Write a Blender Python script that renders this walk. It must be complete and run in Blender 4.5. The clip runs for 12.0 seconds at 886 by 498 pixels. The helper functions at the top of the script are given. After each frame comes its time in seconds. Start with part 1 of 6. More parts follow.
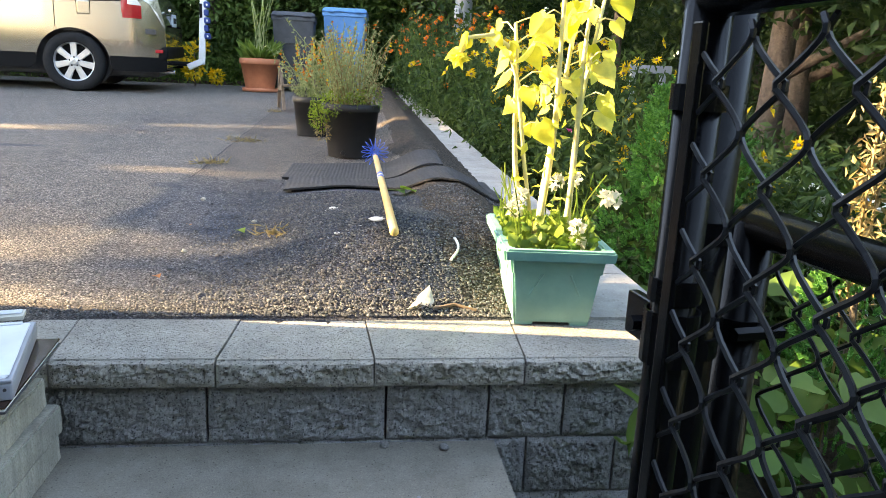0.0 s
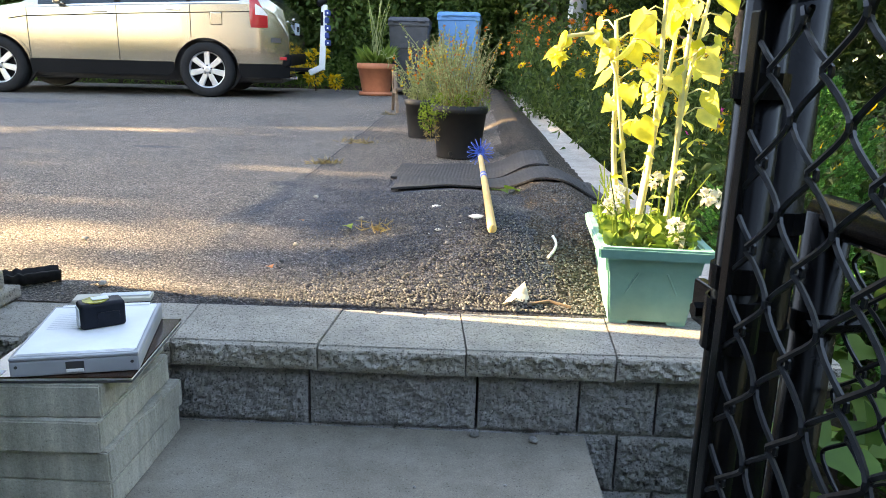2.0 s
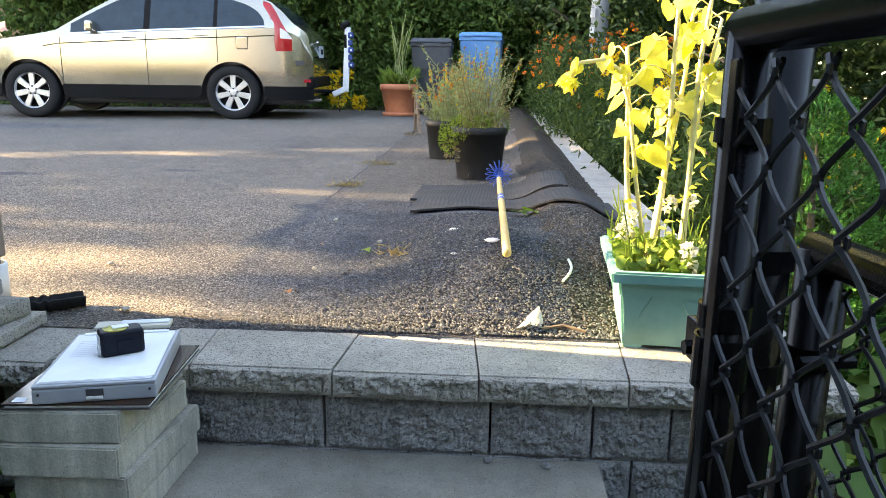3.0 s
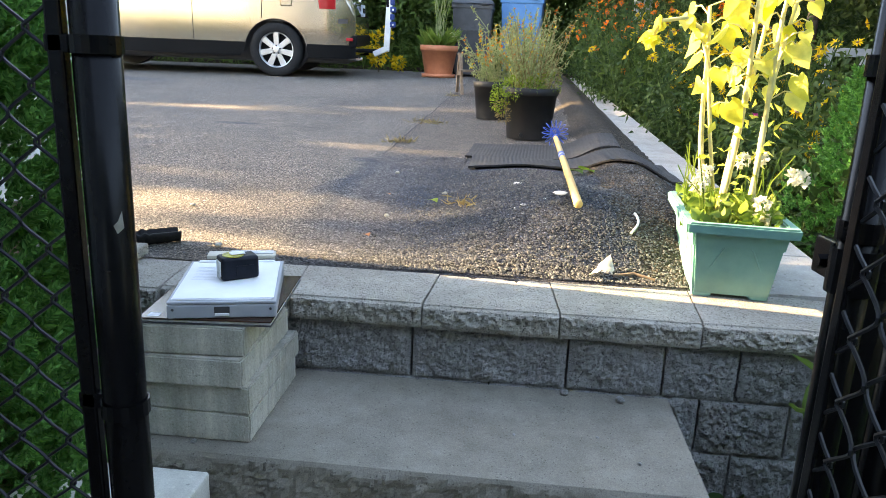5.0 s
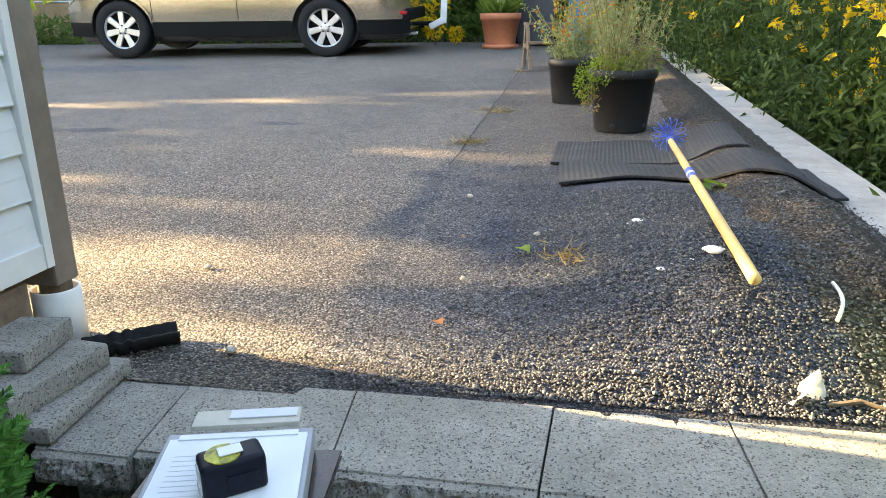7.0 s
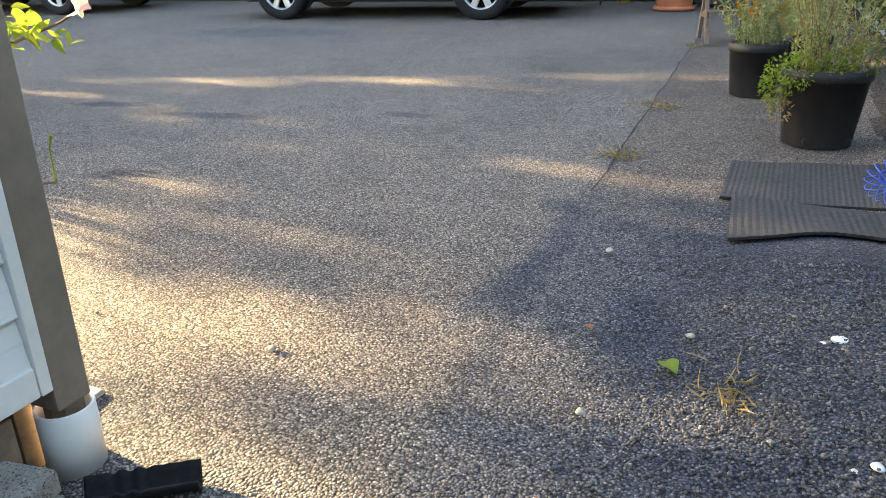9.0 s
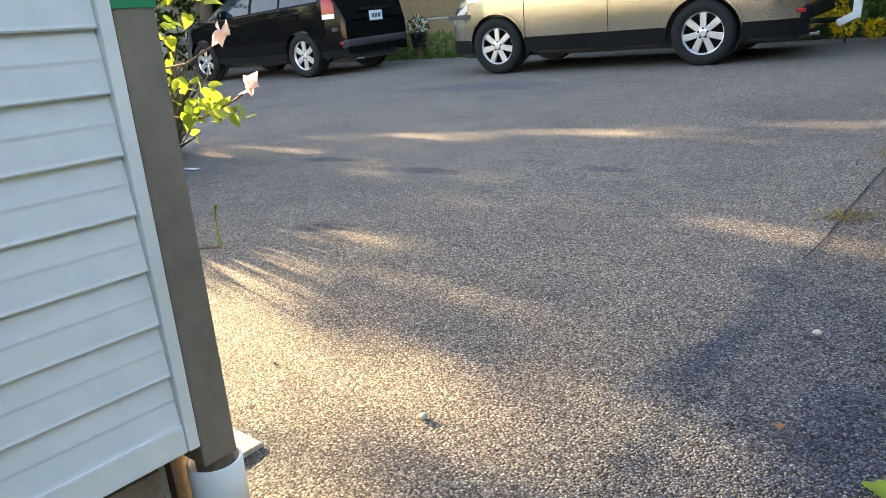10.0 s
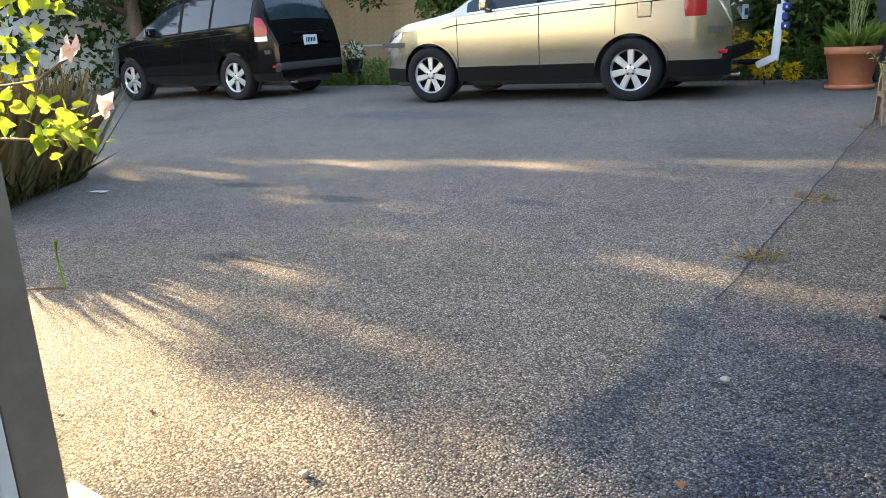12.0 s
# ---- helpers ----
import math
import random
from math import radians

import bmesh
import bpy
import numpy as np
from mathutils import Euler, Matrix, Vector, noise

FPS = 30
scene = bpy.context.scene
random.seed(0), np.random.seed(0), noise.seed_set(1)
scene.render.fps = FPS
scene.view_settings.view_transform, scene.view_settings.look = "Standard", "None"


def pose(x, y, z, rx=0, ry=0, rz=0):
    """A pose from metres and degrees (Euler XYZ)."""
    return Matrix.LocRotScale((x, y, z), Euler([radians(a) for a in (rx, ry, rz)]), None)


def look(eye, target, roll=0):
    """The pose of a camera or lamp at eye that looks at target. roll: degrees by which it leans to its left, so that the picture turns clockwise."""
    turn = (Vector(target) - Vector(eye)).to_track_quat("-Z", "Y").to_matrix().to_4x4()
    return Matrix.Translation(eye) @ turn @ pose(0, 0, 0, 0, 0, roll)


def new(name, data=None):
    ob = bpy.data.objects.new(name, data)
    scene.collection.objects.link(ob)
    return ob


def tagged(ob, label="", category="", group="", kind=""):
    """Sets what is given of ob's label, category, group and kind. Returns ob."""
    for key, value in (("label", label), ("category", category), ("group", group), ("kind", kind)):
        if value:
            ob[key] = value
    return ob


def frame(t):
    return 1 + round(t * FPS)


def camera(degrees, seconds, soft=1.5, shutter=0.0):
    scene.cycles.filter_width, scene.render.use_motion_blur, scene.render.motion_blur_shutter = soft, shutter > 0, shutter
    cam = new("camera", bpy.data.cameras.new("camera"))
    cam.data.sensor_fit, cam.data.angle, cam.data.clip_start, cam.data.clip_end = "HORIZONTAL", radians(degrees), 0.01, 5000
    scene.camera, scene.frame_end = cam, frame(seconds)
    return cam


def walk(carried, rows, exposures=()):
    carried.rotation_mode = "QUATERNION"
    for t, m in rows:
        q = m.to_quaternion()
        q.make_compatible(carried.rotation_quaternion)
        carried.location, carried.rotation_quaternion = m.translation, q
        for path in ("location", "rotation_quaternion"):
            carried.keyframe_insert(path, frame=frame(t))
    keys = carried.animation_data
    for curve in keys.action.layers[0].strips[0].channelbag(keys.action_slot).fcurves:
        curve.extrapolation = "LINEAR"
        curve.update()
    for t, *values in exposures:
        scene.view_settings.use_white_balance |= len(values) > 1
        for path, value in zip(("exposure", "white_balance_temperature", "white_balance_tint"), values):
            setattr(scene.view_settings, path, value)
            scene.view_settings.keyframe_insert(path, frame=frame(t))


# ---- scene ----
cam = camera(63.0, 12.0, 0.9)
PATH = [
    (0, (-0.058, 0.499, 1.208), (0.197, 2.428, 0.744), 2.6),
    (0.5, (-0.061, 0.501, 1.206), (0.181, 2.431, 0.741), 2.6),
    (1, (-0.066, 0.48, 1.209), (0.119, 2.415, 0.739), 2.5),
    (1.5, (-0.055, 0.467, 1.211), (0.056, 2.407, 0.735), 2.6),
    (2, (-0.017, 0.45, 1.202), (-0.07, 2.394, 0.734), 1.6),
    (2.5, (0.011, 0.462, 1.223), (-0.115, 2.411, 0.792), 0.7),
    (2.7, (0.02, 0.46, 1.23), (-0.106, 2.412, 0.811), 0.7),
    (4.5, (-0.098, 0.234, 1.21), (-0.221, 2.167, 0.711), 2.5),
    (5, (-0.136, 0.302, 1.193), (-0.32, 2.226, 0.677), 2.3),
    (5.5, (-0.186, 0.525, 1.158), (-0.547, 2.417, 0.617), 0.5),
    (6, (-0.215, 0.723, 1.2), (-0.647, 2.594, 0.641), -0.8),
    (6.5, (-0.29, 0.905, 1.227), (-0.662, 2.781, 0.64), -0.7),
    (6.7, (-0.307, 0.964, 1.27), (-0.629, 2.845, 0.67), -0.3),
    (8.3, (-0.357, 1.565, 1.321), (-1.022, 3.315, 0.617), -2.9),
    (8.5, (-0.378, 1.61, 1.376), (-1.075, 3.319, 0.603), -2.5),
    (9, (-0.361, 1.648, 1.464), (-1.093, 3.359, 0.73), -1.1),
    (9.5, (-0.323, 1.732, 1.474), (-1.356, 3.312, 0.814), -3.9),
    (10, (-0.29, 1.805, 1.481), (-1.547, 3.247, 0.896), -4.8),
    (10.5, (-0.278, 1.822, 1.496), (-1.572, 3.257, 0.98), -3.6),
    (11, (-0.259, 1.845, 1.501), (-1.532, 3.312, 1.025), -2.3),
    (11.5, (-0.248, 1.863, 1.508), (-1.454, 3.393, 1.055), -1.1),
    (12, (-0.285, 1.969, 1.47), (-1.416, 3.532, 0.945), -2.5),
]
walk(cam, [(t, look(eye, target, roll)) for t, eye, target, roll in PATH], ((0.0, 4.48, 7900, 16), (2.7, 4.48, 7900, 16), (4.5, 4.56, 7900, 16), (5.6, 4.56, 7900, 16), (6.6, 4.49, 8100, 14), (8.4, 4.24, 7900, 14), (9.5, 4.12, 7800, 14), (12.0, 4.04, 7700, 14)))

# ---------- light ----------
ELEV = 15.5
SUN_TO = Vector((-0.99, 0.134, math.tan(radians(ELEV)))).normalized()
world = bpy.data.worlds.new("world")
scene.world = world
world.use_nodes = True
wn = world.node_tree
sky = wn.nodes.new("ShaderNodeTexSky")
sky.sky_type, sky.sun_disc = "NISHITA", False
sky.sun_elevation, sky.sun_rotation = radians(ELEV), math.atan2(SUN_TO.x, SUN_TO.y)
wn.nodes["Background"].inputs[1].default_value = 0.072
wn.links.new(sky.outputs[0], wn.nodes["Background"].inputs[0])
sun = new("sun", bpy.data.lights.new("sun", "SUN"))
sun.data.energy, sun.data.angle, sun.data.color = 2.35, radians(0.5), (1.0, 0.80, 0.48)
sun.matrix_world = look(SUN_TO * 30, (0, 0, 0))

# ---------- materials ----------


def nodes_of(name):
    m = bpy.data.materials.new(name)
    m.use_nodes = True
    nt = m.node_tree
    return m, nt, nt.nodes["Principled BSDF"]


def coords(nt, obj=True):
    return nt.nodes.new("ShaderNodeTexCoord").outputs["Object" if obj else "Generated"]


def noise_tex(nt, vec, scale, detail=4, rough=0.6):
    n = nt.nodes.new("ShaderNodeTexNoise")
    n.inputs["Scale"].default_value, n.inputs["Detail"].default_value, n.inputs["Roughness"].default_value = scale, detail, rough
    nt.links.new(vec, n.inputs["Vector"])
    return n.outputs["Fac"]


def ramp(nt, fac, stops):
    r = nt.nodes.new("ShaderNodeValToRGB")
    el = r.color_ramp.elements
    while len(el) < len(stops):
        el.new(0.5)
    for e, (p, c) in zip(el, stops):
        e.position, e.color = p, (*c, 1)
    nt.links.new(fac, r.inputs[0])
    return r.outputs[0]


def mixc(nt, a, b, fac, mode="MIX"):
    m = nt.nodes.new("ShaderNodeMix")
    m.data_type, m.blend_type = "RGBA", mode
    for sock, v in ((m.inputs[6], a), (m.inputs[7], b)):
        if isinstance(v, tuple):
            sock.default_value = (*v, 1)
        else:
            nt.links.new(v, sock)
    if isinstance(fac, (int, float)):
        m.inputs[0].default_value = fac
    else:
        nt.links.new(fac, m.inputs[0])
    return m.outputs[2]


def bump(nt, bsdf, height, strength, dist):
    b = nt.nodes.new("ShaderNodeBump")
    b.inputs["Strength"].default_value, b.inputs["Distance"].default_value = strength, dist
    nt.links.new(height, b.inputs["Height"])
    nt.links.new(b.outputs[0], bsdf.inputs["Normal"])


def surface(name, a, b, scale=30, rough=0.8, metal=0.0, bumps=0.3, dist=0.004, big=2.0, coat=0.0, var=0.0, spec=0.5):
    """A surface of two tones at a fine scale, darker and lighter by large soft stains."""
    m, nt, bs = nodes_of(name)
    v = coords(nt)
    fine = noise_tex(nt, v, scale, 6, 0.7)
    col = ramp(nt, fine, [(0.3, a), (0.7, b)])
    wide = noise_tex(nt, v, big, 3)
    col = mixc(nt, col, ramp(nt, wide, [(0.3, (0.72, 0.72, 0.72)), (0.7, (1.12, 1.12, 1.12))]), 0.6, "MULTIPLY")
    if var:
        info = nt.nodes.new("ShaderNodeObjectInfo").outputs["Random"]
        col = mixc(nt, col, ramp(nt, info, [(0.0, (1 - var,) * 3), (1.0, (1 + var,) * 3)]), 1.0, "MULTIPLY")
    nt.links.new(col, bs.inputs["Base Color"])
    bs.inputs["Roughness"].default_value, bs.inputs["Metallic"].default_value = rough, metal
    bs.inputs["Coat Weight"].default_value = coat
    bs.inputs["Specular IOR Level"].default_value = spec
    if bumps:
        bump(nt, bs, fine, bumps, dist)
    return m


def leafy(name, a, b, scale=9, trans=0.45, rough=0.55, spec=0.3):
    """Leaf: tones vary leaf by leaf, and light shines through."""
    m, nt, bs = nodes_of(name)
    isl = nt.nodes.new("ShaderNodeNewGeometry").outputs["Random Per Island"]
    col = ramp(nt, isl, [(0.0, a), (1.0, b)])
    col = mixc(nt, col, ramp(nt, noise_tex(nt, coords(nt), scale), [(0.3, (0.6, 0.65, 0.6)), (0.7, (1.2, 1.15, 1.1))]), 0.7, "MULTIPLY")
    nt.links.new(col, bs.inputs["Base Color"])
    bs.inputs["Roughness"].default_value = rough
    bs.inputs["Specular IOR Level"].default_value = spec
    tr = nt.nodes.new("ShaderNodeBsdfTranslucent")
    nt.links.new(mixc(nt, col, (1.0, 0.95, 0.45), 0.35, "MULTIPLY"), tr.inputs[0])
    mx = nt.nodes.new("ShaderNodeMixShader")
    mx.inputs[0].default_value = trans
    nt.links.new(bs.outputs[0], mx.inputs[1])
    nt.links.new(tr.outputs[0], mx.inputs[2])
    nt.links.new(mx.outputs[0], nt.nodes["Material Output"].inputs[0])
    return m


def math_node(nt, op, a, b=None, clamp=False):
    n = nt.nodes.new("ShaderNodeMath")
    n.operation, n.use_clamp = op, clamp
    for sock, v in zip(n.inputs, (a, b)):
        if isinstance(v, (int, float)):
            sock.default_value = v
        elif v is not None:
            nt.links.new(v, sock)
    return n.outputs[0]


def soft_step(nt, value, lo, hi):
    """0 at lo, 1 at hi, also where hi lies below lo."""
    r = nt.nodes.new("ShaderNodeMapRange")
    r.interpolation_type = "SMOOTHSTEP"
    nt.links.new(value, r.inputs["Value"])
    up = hi > lo
    for key, v in (("From Min", lo if up else hi), ("From Max", hi if up else lo), ("To Min", 0.0 if up else 1.0), ("To Max", 1.0 if up else 0.0)):
        r.inputs[key].default_value = v
    return r.outputs["Result"]


def asphalt(name, tones, tint, size, patches=(), zones=()):
    """Worn asphalt: bare grey and brown stones in a dark binder; patches are darker bluish ovals (x, y, half length,
    half width, turn, strength);
    zones are fields of another tone: (x from, x to, y from, y to, wobble, colour)."""
    m, nt, bs = nodes_of(name)
    v = coords(nt)
    vo = nt.nodes.new("ShaderNodeTexVoronoi")
    vo.inputs["Scale"].default_value = size
    nt.links.new(v, vo.inputs["Vector"])
    sep = nt.nodes.new("ShaderNodeSeparateColor")
    nt.links.new(vo.outputs["Color"], sep.inputs[0])
    stones = ramp(nt, sep.outputs[0], [(0.0, tones[0]), (0.55, tones[1]), (0.85, tones[2]), (1.0, tones[3])])
    gap = ramp(nt, vo.outputs["Distance"], [(0.30, (1.08, 1.08, 1.08)), (0.72, (0.30, 0.30, 0.31))])
    col = mixc(nt, stones, gap, 1.0, "MULTIPLY")
    wide = noise_tex(nt, v, 0.7, 5, 0.6)
    col = mixc(nt, col, ramp(nt, wide, [(0.3, (0.72, 0.72, 0.74)), (0.5, (1, 0.98, 0.96)), (0.7, (1.2, 1.13, 1.08))]), 0.8, "MULTIPLY")
    patch = noise_tex(nt, v, 4.5, 5, 0.65)
    col = mixc(nt, col, ramp(nt, patch, [(0.3, (0.75, 0.75, 0.76)), (0.65, (1.1, 1.08, 1.05))]), 0.6, "MULTIPLY")
    col = mixc(nt, col, tint, 1.0, "MULTIPLY")
    pits = noise_tex(nt, v, 38, 3, 0.55)
    col = mixc(nt, col, ramp(nt, pits, [(0.28, (0.42, 0.42, 0.43)), (0.38, (1, 1, 1)), (0.68, (1, 1, 1)), (0.80, (1.25, 1.23, 1.2))]), 0.6, "MULTIPLY")
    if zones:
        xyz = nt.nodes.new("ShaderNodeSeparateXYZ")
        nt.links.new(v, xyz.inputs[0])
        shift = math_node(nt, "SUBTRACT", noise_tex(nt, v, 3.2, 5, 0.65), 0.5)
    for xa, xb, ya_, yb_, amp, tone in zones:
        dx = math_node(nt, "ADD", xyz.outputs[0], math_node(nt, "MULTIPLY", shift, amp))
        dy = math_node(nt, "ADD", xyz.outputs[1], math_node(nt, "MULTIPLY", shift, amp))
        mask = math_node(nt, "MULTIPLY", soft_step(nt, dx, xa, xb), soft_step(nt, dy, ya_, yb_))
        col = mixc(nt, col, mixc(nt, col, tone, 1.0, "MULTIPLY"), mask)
    for sx, sy, ra, rb, turn, power in patches:
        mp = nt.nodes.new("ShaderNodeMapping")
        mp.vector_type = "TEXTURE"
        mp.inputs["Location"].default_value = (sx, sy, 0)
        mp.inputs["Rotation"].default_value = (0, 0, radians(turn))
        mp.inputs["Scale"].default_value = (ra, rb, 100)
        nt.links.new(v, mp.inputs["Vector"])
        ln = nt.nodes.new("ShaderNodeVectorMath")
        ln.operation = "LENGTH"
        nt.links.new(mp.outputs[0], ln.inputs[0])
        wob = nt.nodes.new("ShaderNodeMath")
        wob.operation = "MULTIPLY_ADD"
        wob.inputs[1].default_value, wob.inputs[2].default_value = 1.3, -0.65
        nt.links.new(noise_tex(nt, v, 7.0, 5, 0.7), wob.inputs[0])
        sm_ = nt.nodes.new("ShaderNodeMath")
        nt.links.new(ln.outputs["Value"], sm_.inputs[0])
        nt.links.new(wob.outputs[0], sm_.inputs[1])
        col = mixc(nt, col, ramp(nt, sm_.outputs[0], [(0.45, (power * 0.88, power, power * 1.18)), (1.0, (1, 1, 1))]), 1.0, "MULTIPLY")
    nt.links.new(col, bs.inputs["Base Color"])
    bs.inputs["Roughness"].default_value = 0.85
    bs.inputs["Specular IOR Level"].default_value = 0.25
    inv = nt.nodes.new("ShaderNodeMath")
    inv.operation = "SUBTRACT"
    inv.inputs[0].default_value = 1.0
    nt.links.new(vo.outputs["Distance"], inv.inputs[1])
    add = nt.nodes.new("ShaderNodeMath")
    nt.links.new(inv.outputs[0], add.inputs[0])
    nt.links.new(noise_tex(nt, v, 24, 4), add.inputs[1])
    bump(nt, bs, add.outputs[0], 1.0, 0.006)
    return m


M = {}
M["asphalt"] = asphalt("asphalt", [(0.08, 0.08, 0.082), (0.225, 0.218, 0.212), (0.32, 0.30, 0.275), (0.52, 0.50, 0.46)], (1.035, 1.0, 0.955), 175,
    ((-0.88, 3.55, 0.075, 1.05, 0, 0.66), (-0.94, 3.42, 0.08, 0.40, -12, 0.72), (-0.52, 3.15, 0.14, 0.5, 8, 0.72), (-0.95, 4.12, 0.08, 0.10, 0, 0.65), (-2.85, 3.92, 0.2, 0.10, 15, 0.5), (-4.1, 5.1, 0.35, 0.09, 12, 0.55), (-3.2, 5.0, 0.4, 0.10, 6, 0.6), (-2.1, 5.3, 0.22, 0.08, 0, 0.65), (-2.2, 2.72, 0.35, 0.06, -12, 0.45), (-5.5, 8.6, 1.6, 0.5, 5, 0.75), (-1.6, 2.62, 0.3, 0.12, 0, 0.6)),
    # Tones: older strip, three bluish darker fields near the heap, dirt by the slabs.
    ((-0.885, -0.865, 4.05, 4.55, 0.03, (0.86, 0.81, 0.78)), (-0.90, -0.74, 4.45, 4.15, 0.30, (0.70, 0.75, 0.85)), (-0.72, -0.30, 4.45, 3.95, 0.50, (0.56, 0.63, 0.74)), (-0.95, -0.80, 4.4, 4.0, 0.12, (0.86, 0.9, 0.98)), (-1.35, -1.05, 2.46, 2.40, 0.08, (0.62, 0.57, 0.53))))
M["seal"] = asphalt("dark_seam_tar", [(0.03, 0.03, 0.032), (0.06, 0.06, 0.062), (0.09, 0.088, 0.086), (0.15, 0.145, 0.14)], (0.95, 0.98, 1.04), 150)


def stone_mat(name, stops, rough=0.85):
    m, nt, bs = nodes_of(name)
    isl = nt.nodes.new("ShaderNodeNewGeometry").outputs["Random Per Island"]
    col = ramp(nt, isl, stops)
    col = mixc(nt, col, ramp(nt, noise_tex(nt, coords(nt), 120), [(0.3, (0.75, 0.75, 0.75)), (0.7, (1.15, 1.15, 1.15))]), 0.8, "MULTIPLY")
    nt.links.new(col, bs.inputs["Base Color"])
    bs.inputs["Roughness"].default_value = rough
    return m


M["gravel"] = stone_mat("gravel", [(0.0, (0.045, 0.05, 0.056)), (0.45, (0.10, 0.105, 0.115)), (0.85, (0.15, 0.15, 0.15)), (1.0, (0.24, 0.235, 0.225))])


def concrete(name, base, dark, speck, scale, strength, dist, var=0.06, dotmix=0.6, share=0.82, streaks=0.0):
    """Cast concrete with pores and dark aggregate; share: how many grains stay pale; streaks: upright water marks."""
    m, nt, bs = nodes_of(name)
    v = coords(nt)
    fine = noise_tex(nt, v, scale, 5, 0.75)
    col = ramp(nt, fine, [(0.28, dark), (0.5, base), (0.75, tuple(min(1, c * 1.2) for c in base))])
    vo = nt.nodes.new("ShaderNodeTexVoronoi")
    vo.inputs["Scale"].default_value = speck
    nt.links.new(v, vo.inputs["Vector"])
    sep = nt.nodes.new("ShaderNodeSeparateColor")
    nt.links.new(vo.outputs["Color"], sep.inputs[0])
    picked = soft_step(nt, sep.outputs[1], share, share + 0.04)
    dots = math_node(nt, "MULTIPLY", picked, soft_step(nt, vo.outputs["Distance"], 0.62, 0.36))
    col = mixc(nt, col, mixc(nt, col, (0.16, 0.16, 0.17), 1.0, "MULTIPLY"), math_node(nt, "MULTIPLY", dots, dotmix))
    pale = math_node(nt, "MULTIPLY", soft_step(nt, sep.outputs[0], 0.90, 0.94), soft_step(nt, vo.outputs["Distance"], 0.6, 0.36))
    col = mixc(nt, col, mixc(nt, col, (1.35, 1.35, 1.33), 1.0, "MULTIPLY"), math_node(nt, "MULTIPLY", pale, dotmix))
    col = mixc(nt, col, ramp(nt, noise_tex(nt, v, 3.0, 5), [(0.3, (0.74, 0.73, 0.70)), (0.7, (1.12, 1.1, 1.08))]), 0.8, "MULTIPLY")
    col = mixc(nt, col, ramp(nt, noise_tex(nt, v, 17.0, 4, 0.6), [(0.3, (0.80, 0.79, 0.77)), (0.7, (1.1, 1.1, 1.1))]), 0.7, "MULTIPLY")
    if streaks:
        mp = nt.nodes.new("ShaderNodeMapping")
        mp.inputs["Scale"].default_value = (26, 26, 3)
        nt.links.new(v, mp.inputs["Vector"])
        col = mixc(nt, col, ramp(nt, noise_tex(nt, mp.outputs[0], 1.0, 4, 0.6), [(0.32, (0.55, 0.56, 0.56)), (0.62, (1.1, 1.09, 1.06))]), streaks, "MULTIPLY")
    info = nt.nodes.new("ShaderNodeObjectInfo").outputs["Random"]
    col = mixc(nt, col, ramp(nt, info, [(0.0, (1 - var,) * 3), (1.0, (1 + var,) * 3)]), 1.0, "MULTIPLY")
    nt.links.new(col, bs.inputs["Base Color"])
    bs.inputs["Roughness"].default_value = 0.9
    bs.inputs["Specular IOR Level"].default_value = 0.2
    bump(nt, bs, math_node(nt, "SUBTRACT", fine, dots), strength, dist)
    return m


M["cap"] = concrete("cap_concrete", (0.43, 0.41, 0.375), (0.27, 0.255, 0.23), 250, 150, 1.0, 0.007, 0.06, 0.72, 0.80)
M["block"] = concrete("split_face_concrete", (0.39, 0.39, 0.397), (0.185, 0.185, 0.193), 230, 110, 1.0, 0.012, 0.06, 0.6, 0.84)
M["slab"] = concrete("step_concrete", (0.30, 0.278, 0.242), (0.20, 0.185, 0.16), 270, 300, 0.8, 0.004, 0.06, 0.55, 0.95)
M["kerb"] = concrete("kerb_concrete", (0.40, 0.39, 0.37), (0.30, 0.29, 0.28), 120, 260, 0.3, 0.002, 0.06, 0.5, 0.95)
M["paver"] = concrete("paver_concrete", (0.50, 0.49, 0.44), (0.36, 0.35, 0.31), 300, 200, 0.7, 0.004, 0.1, 0.35, 0.94, 0.75)
M["whiteblock"] = concrete("pale_block_concrete", (0.78, 0.77, 0.72), (0.66, 0.65, 0.61), 110, 260, 0.3, 0.002, 0.05, 0.4, 0.96)
M["soil"] = surface("soil", (0.03, 0.022, 0.015), (0.10, 0.075, 0.05), 40, 0.95, bumps=0.9, dist=0.02)
M["berm"] = asphalt("berm_asphalt", [(0.04, 0.037, 0.033), (0.085, 0.075, 0.065), (0.12, 0.105, 0.09), (0.2, 0.18, 0.15)], (1.0, 0.92, 0.84), 110)
M["siding"] = surface("vinyl_siding", (0.63, 0.65, 0.655), (0.70, 0.71, 0.705), 18, 0.45, bumps=0.06, dist=0.001, big=1.2)
M["channel"] = surface("vinyl_channel", (0.72, 0.72, 0.70), (0.8, 0.8, 0.78), 20, 0.45, bumps=0.05, dist=0.001)
M["stain"] = surface("stained_post", (0.17, 0.135, 0.105), (0.25, 0.2, 0.16), 14, 0.75, bumps=0.35, dist=0.003)
M["barewood"] = surface("weathered_wood", (0.11, 0.075, 0.05), (0.24, 0.165, 0.11), 25, 0.8, bumps=0.4)
M["handle"] = surface("pale_wood", (0.62, 0.40, 0.14), (0.74, 0.52, 0.22), 12, 0.5, bumps=0.1, dist=0.001)
M["pvc"] = surface("white_pipe", (0.7, 0.7, 0.68), (0.82, 0.82, 0.8), 8, 0.4, bumps=0.05)
M["black"] = surface("black_coated_steel", (0.003, 0.003, 0.004), (0.006, 0.006, 0.007), 30, 0.24, bumps=0.08, dist=0.001, spec=0.13)
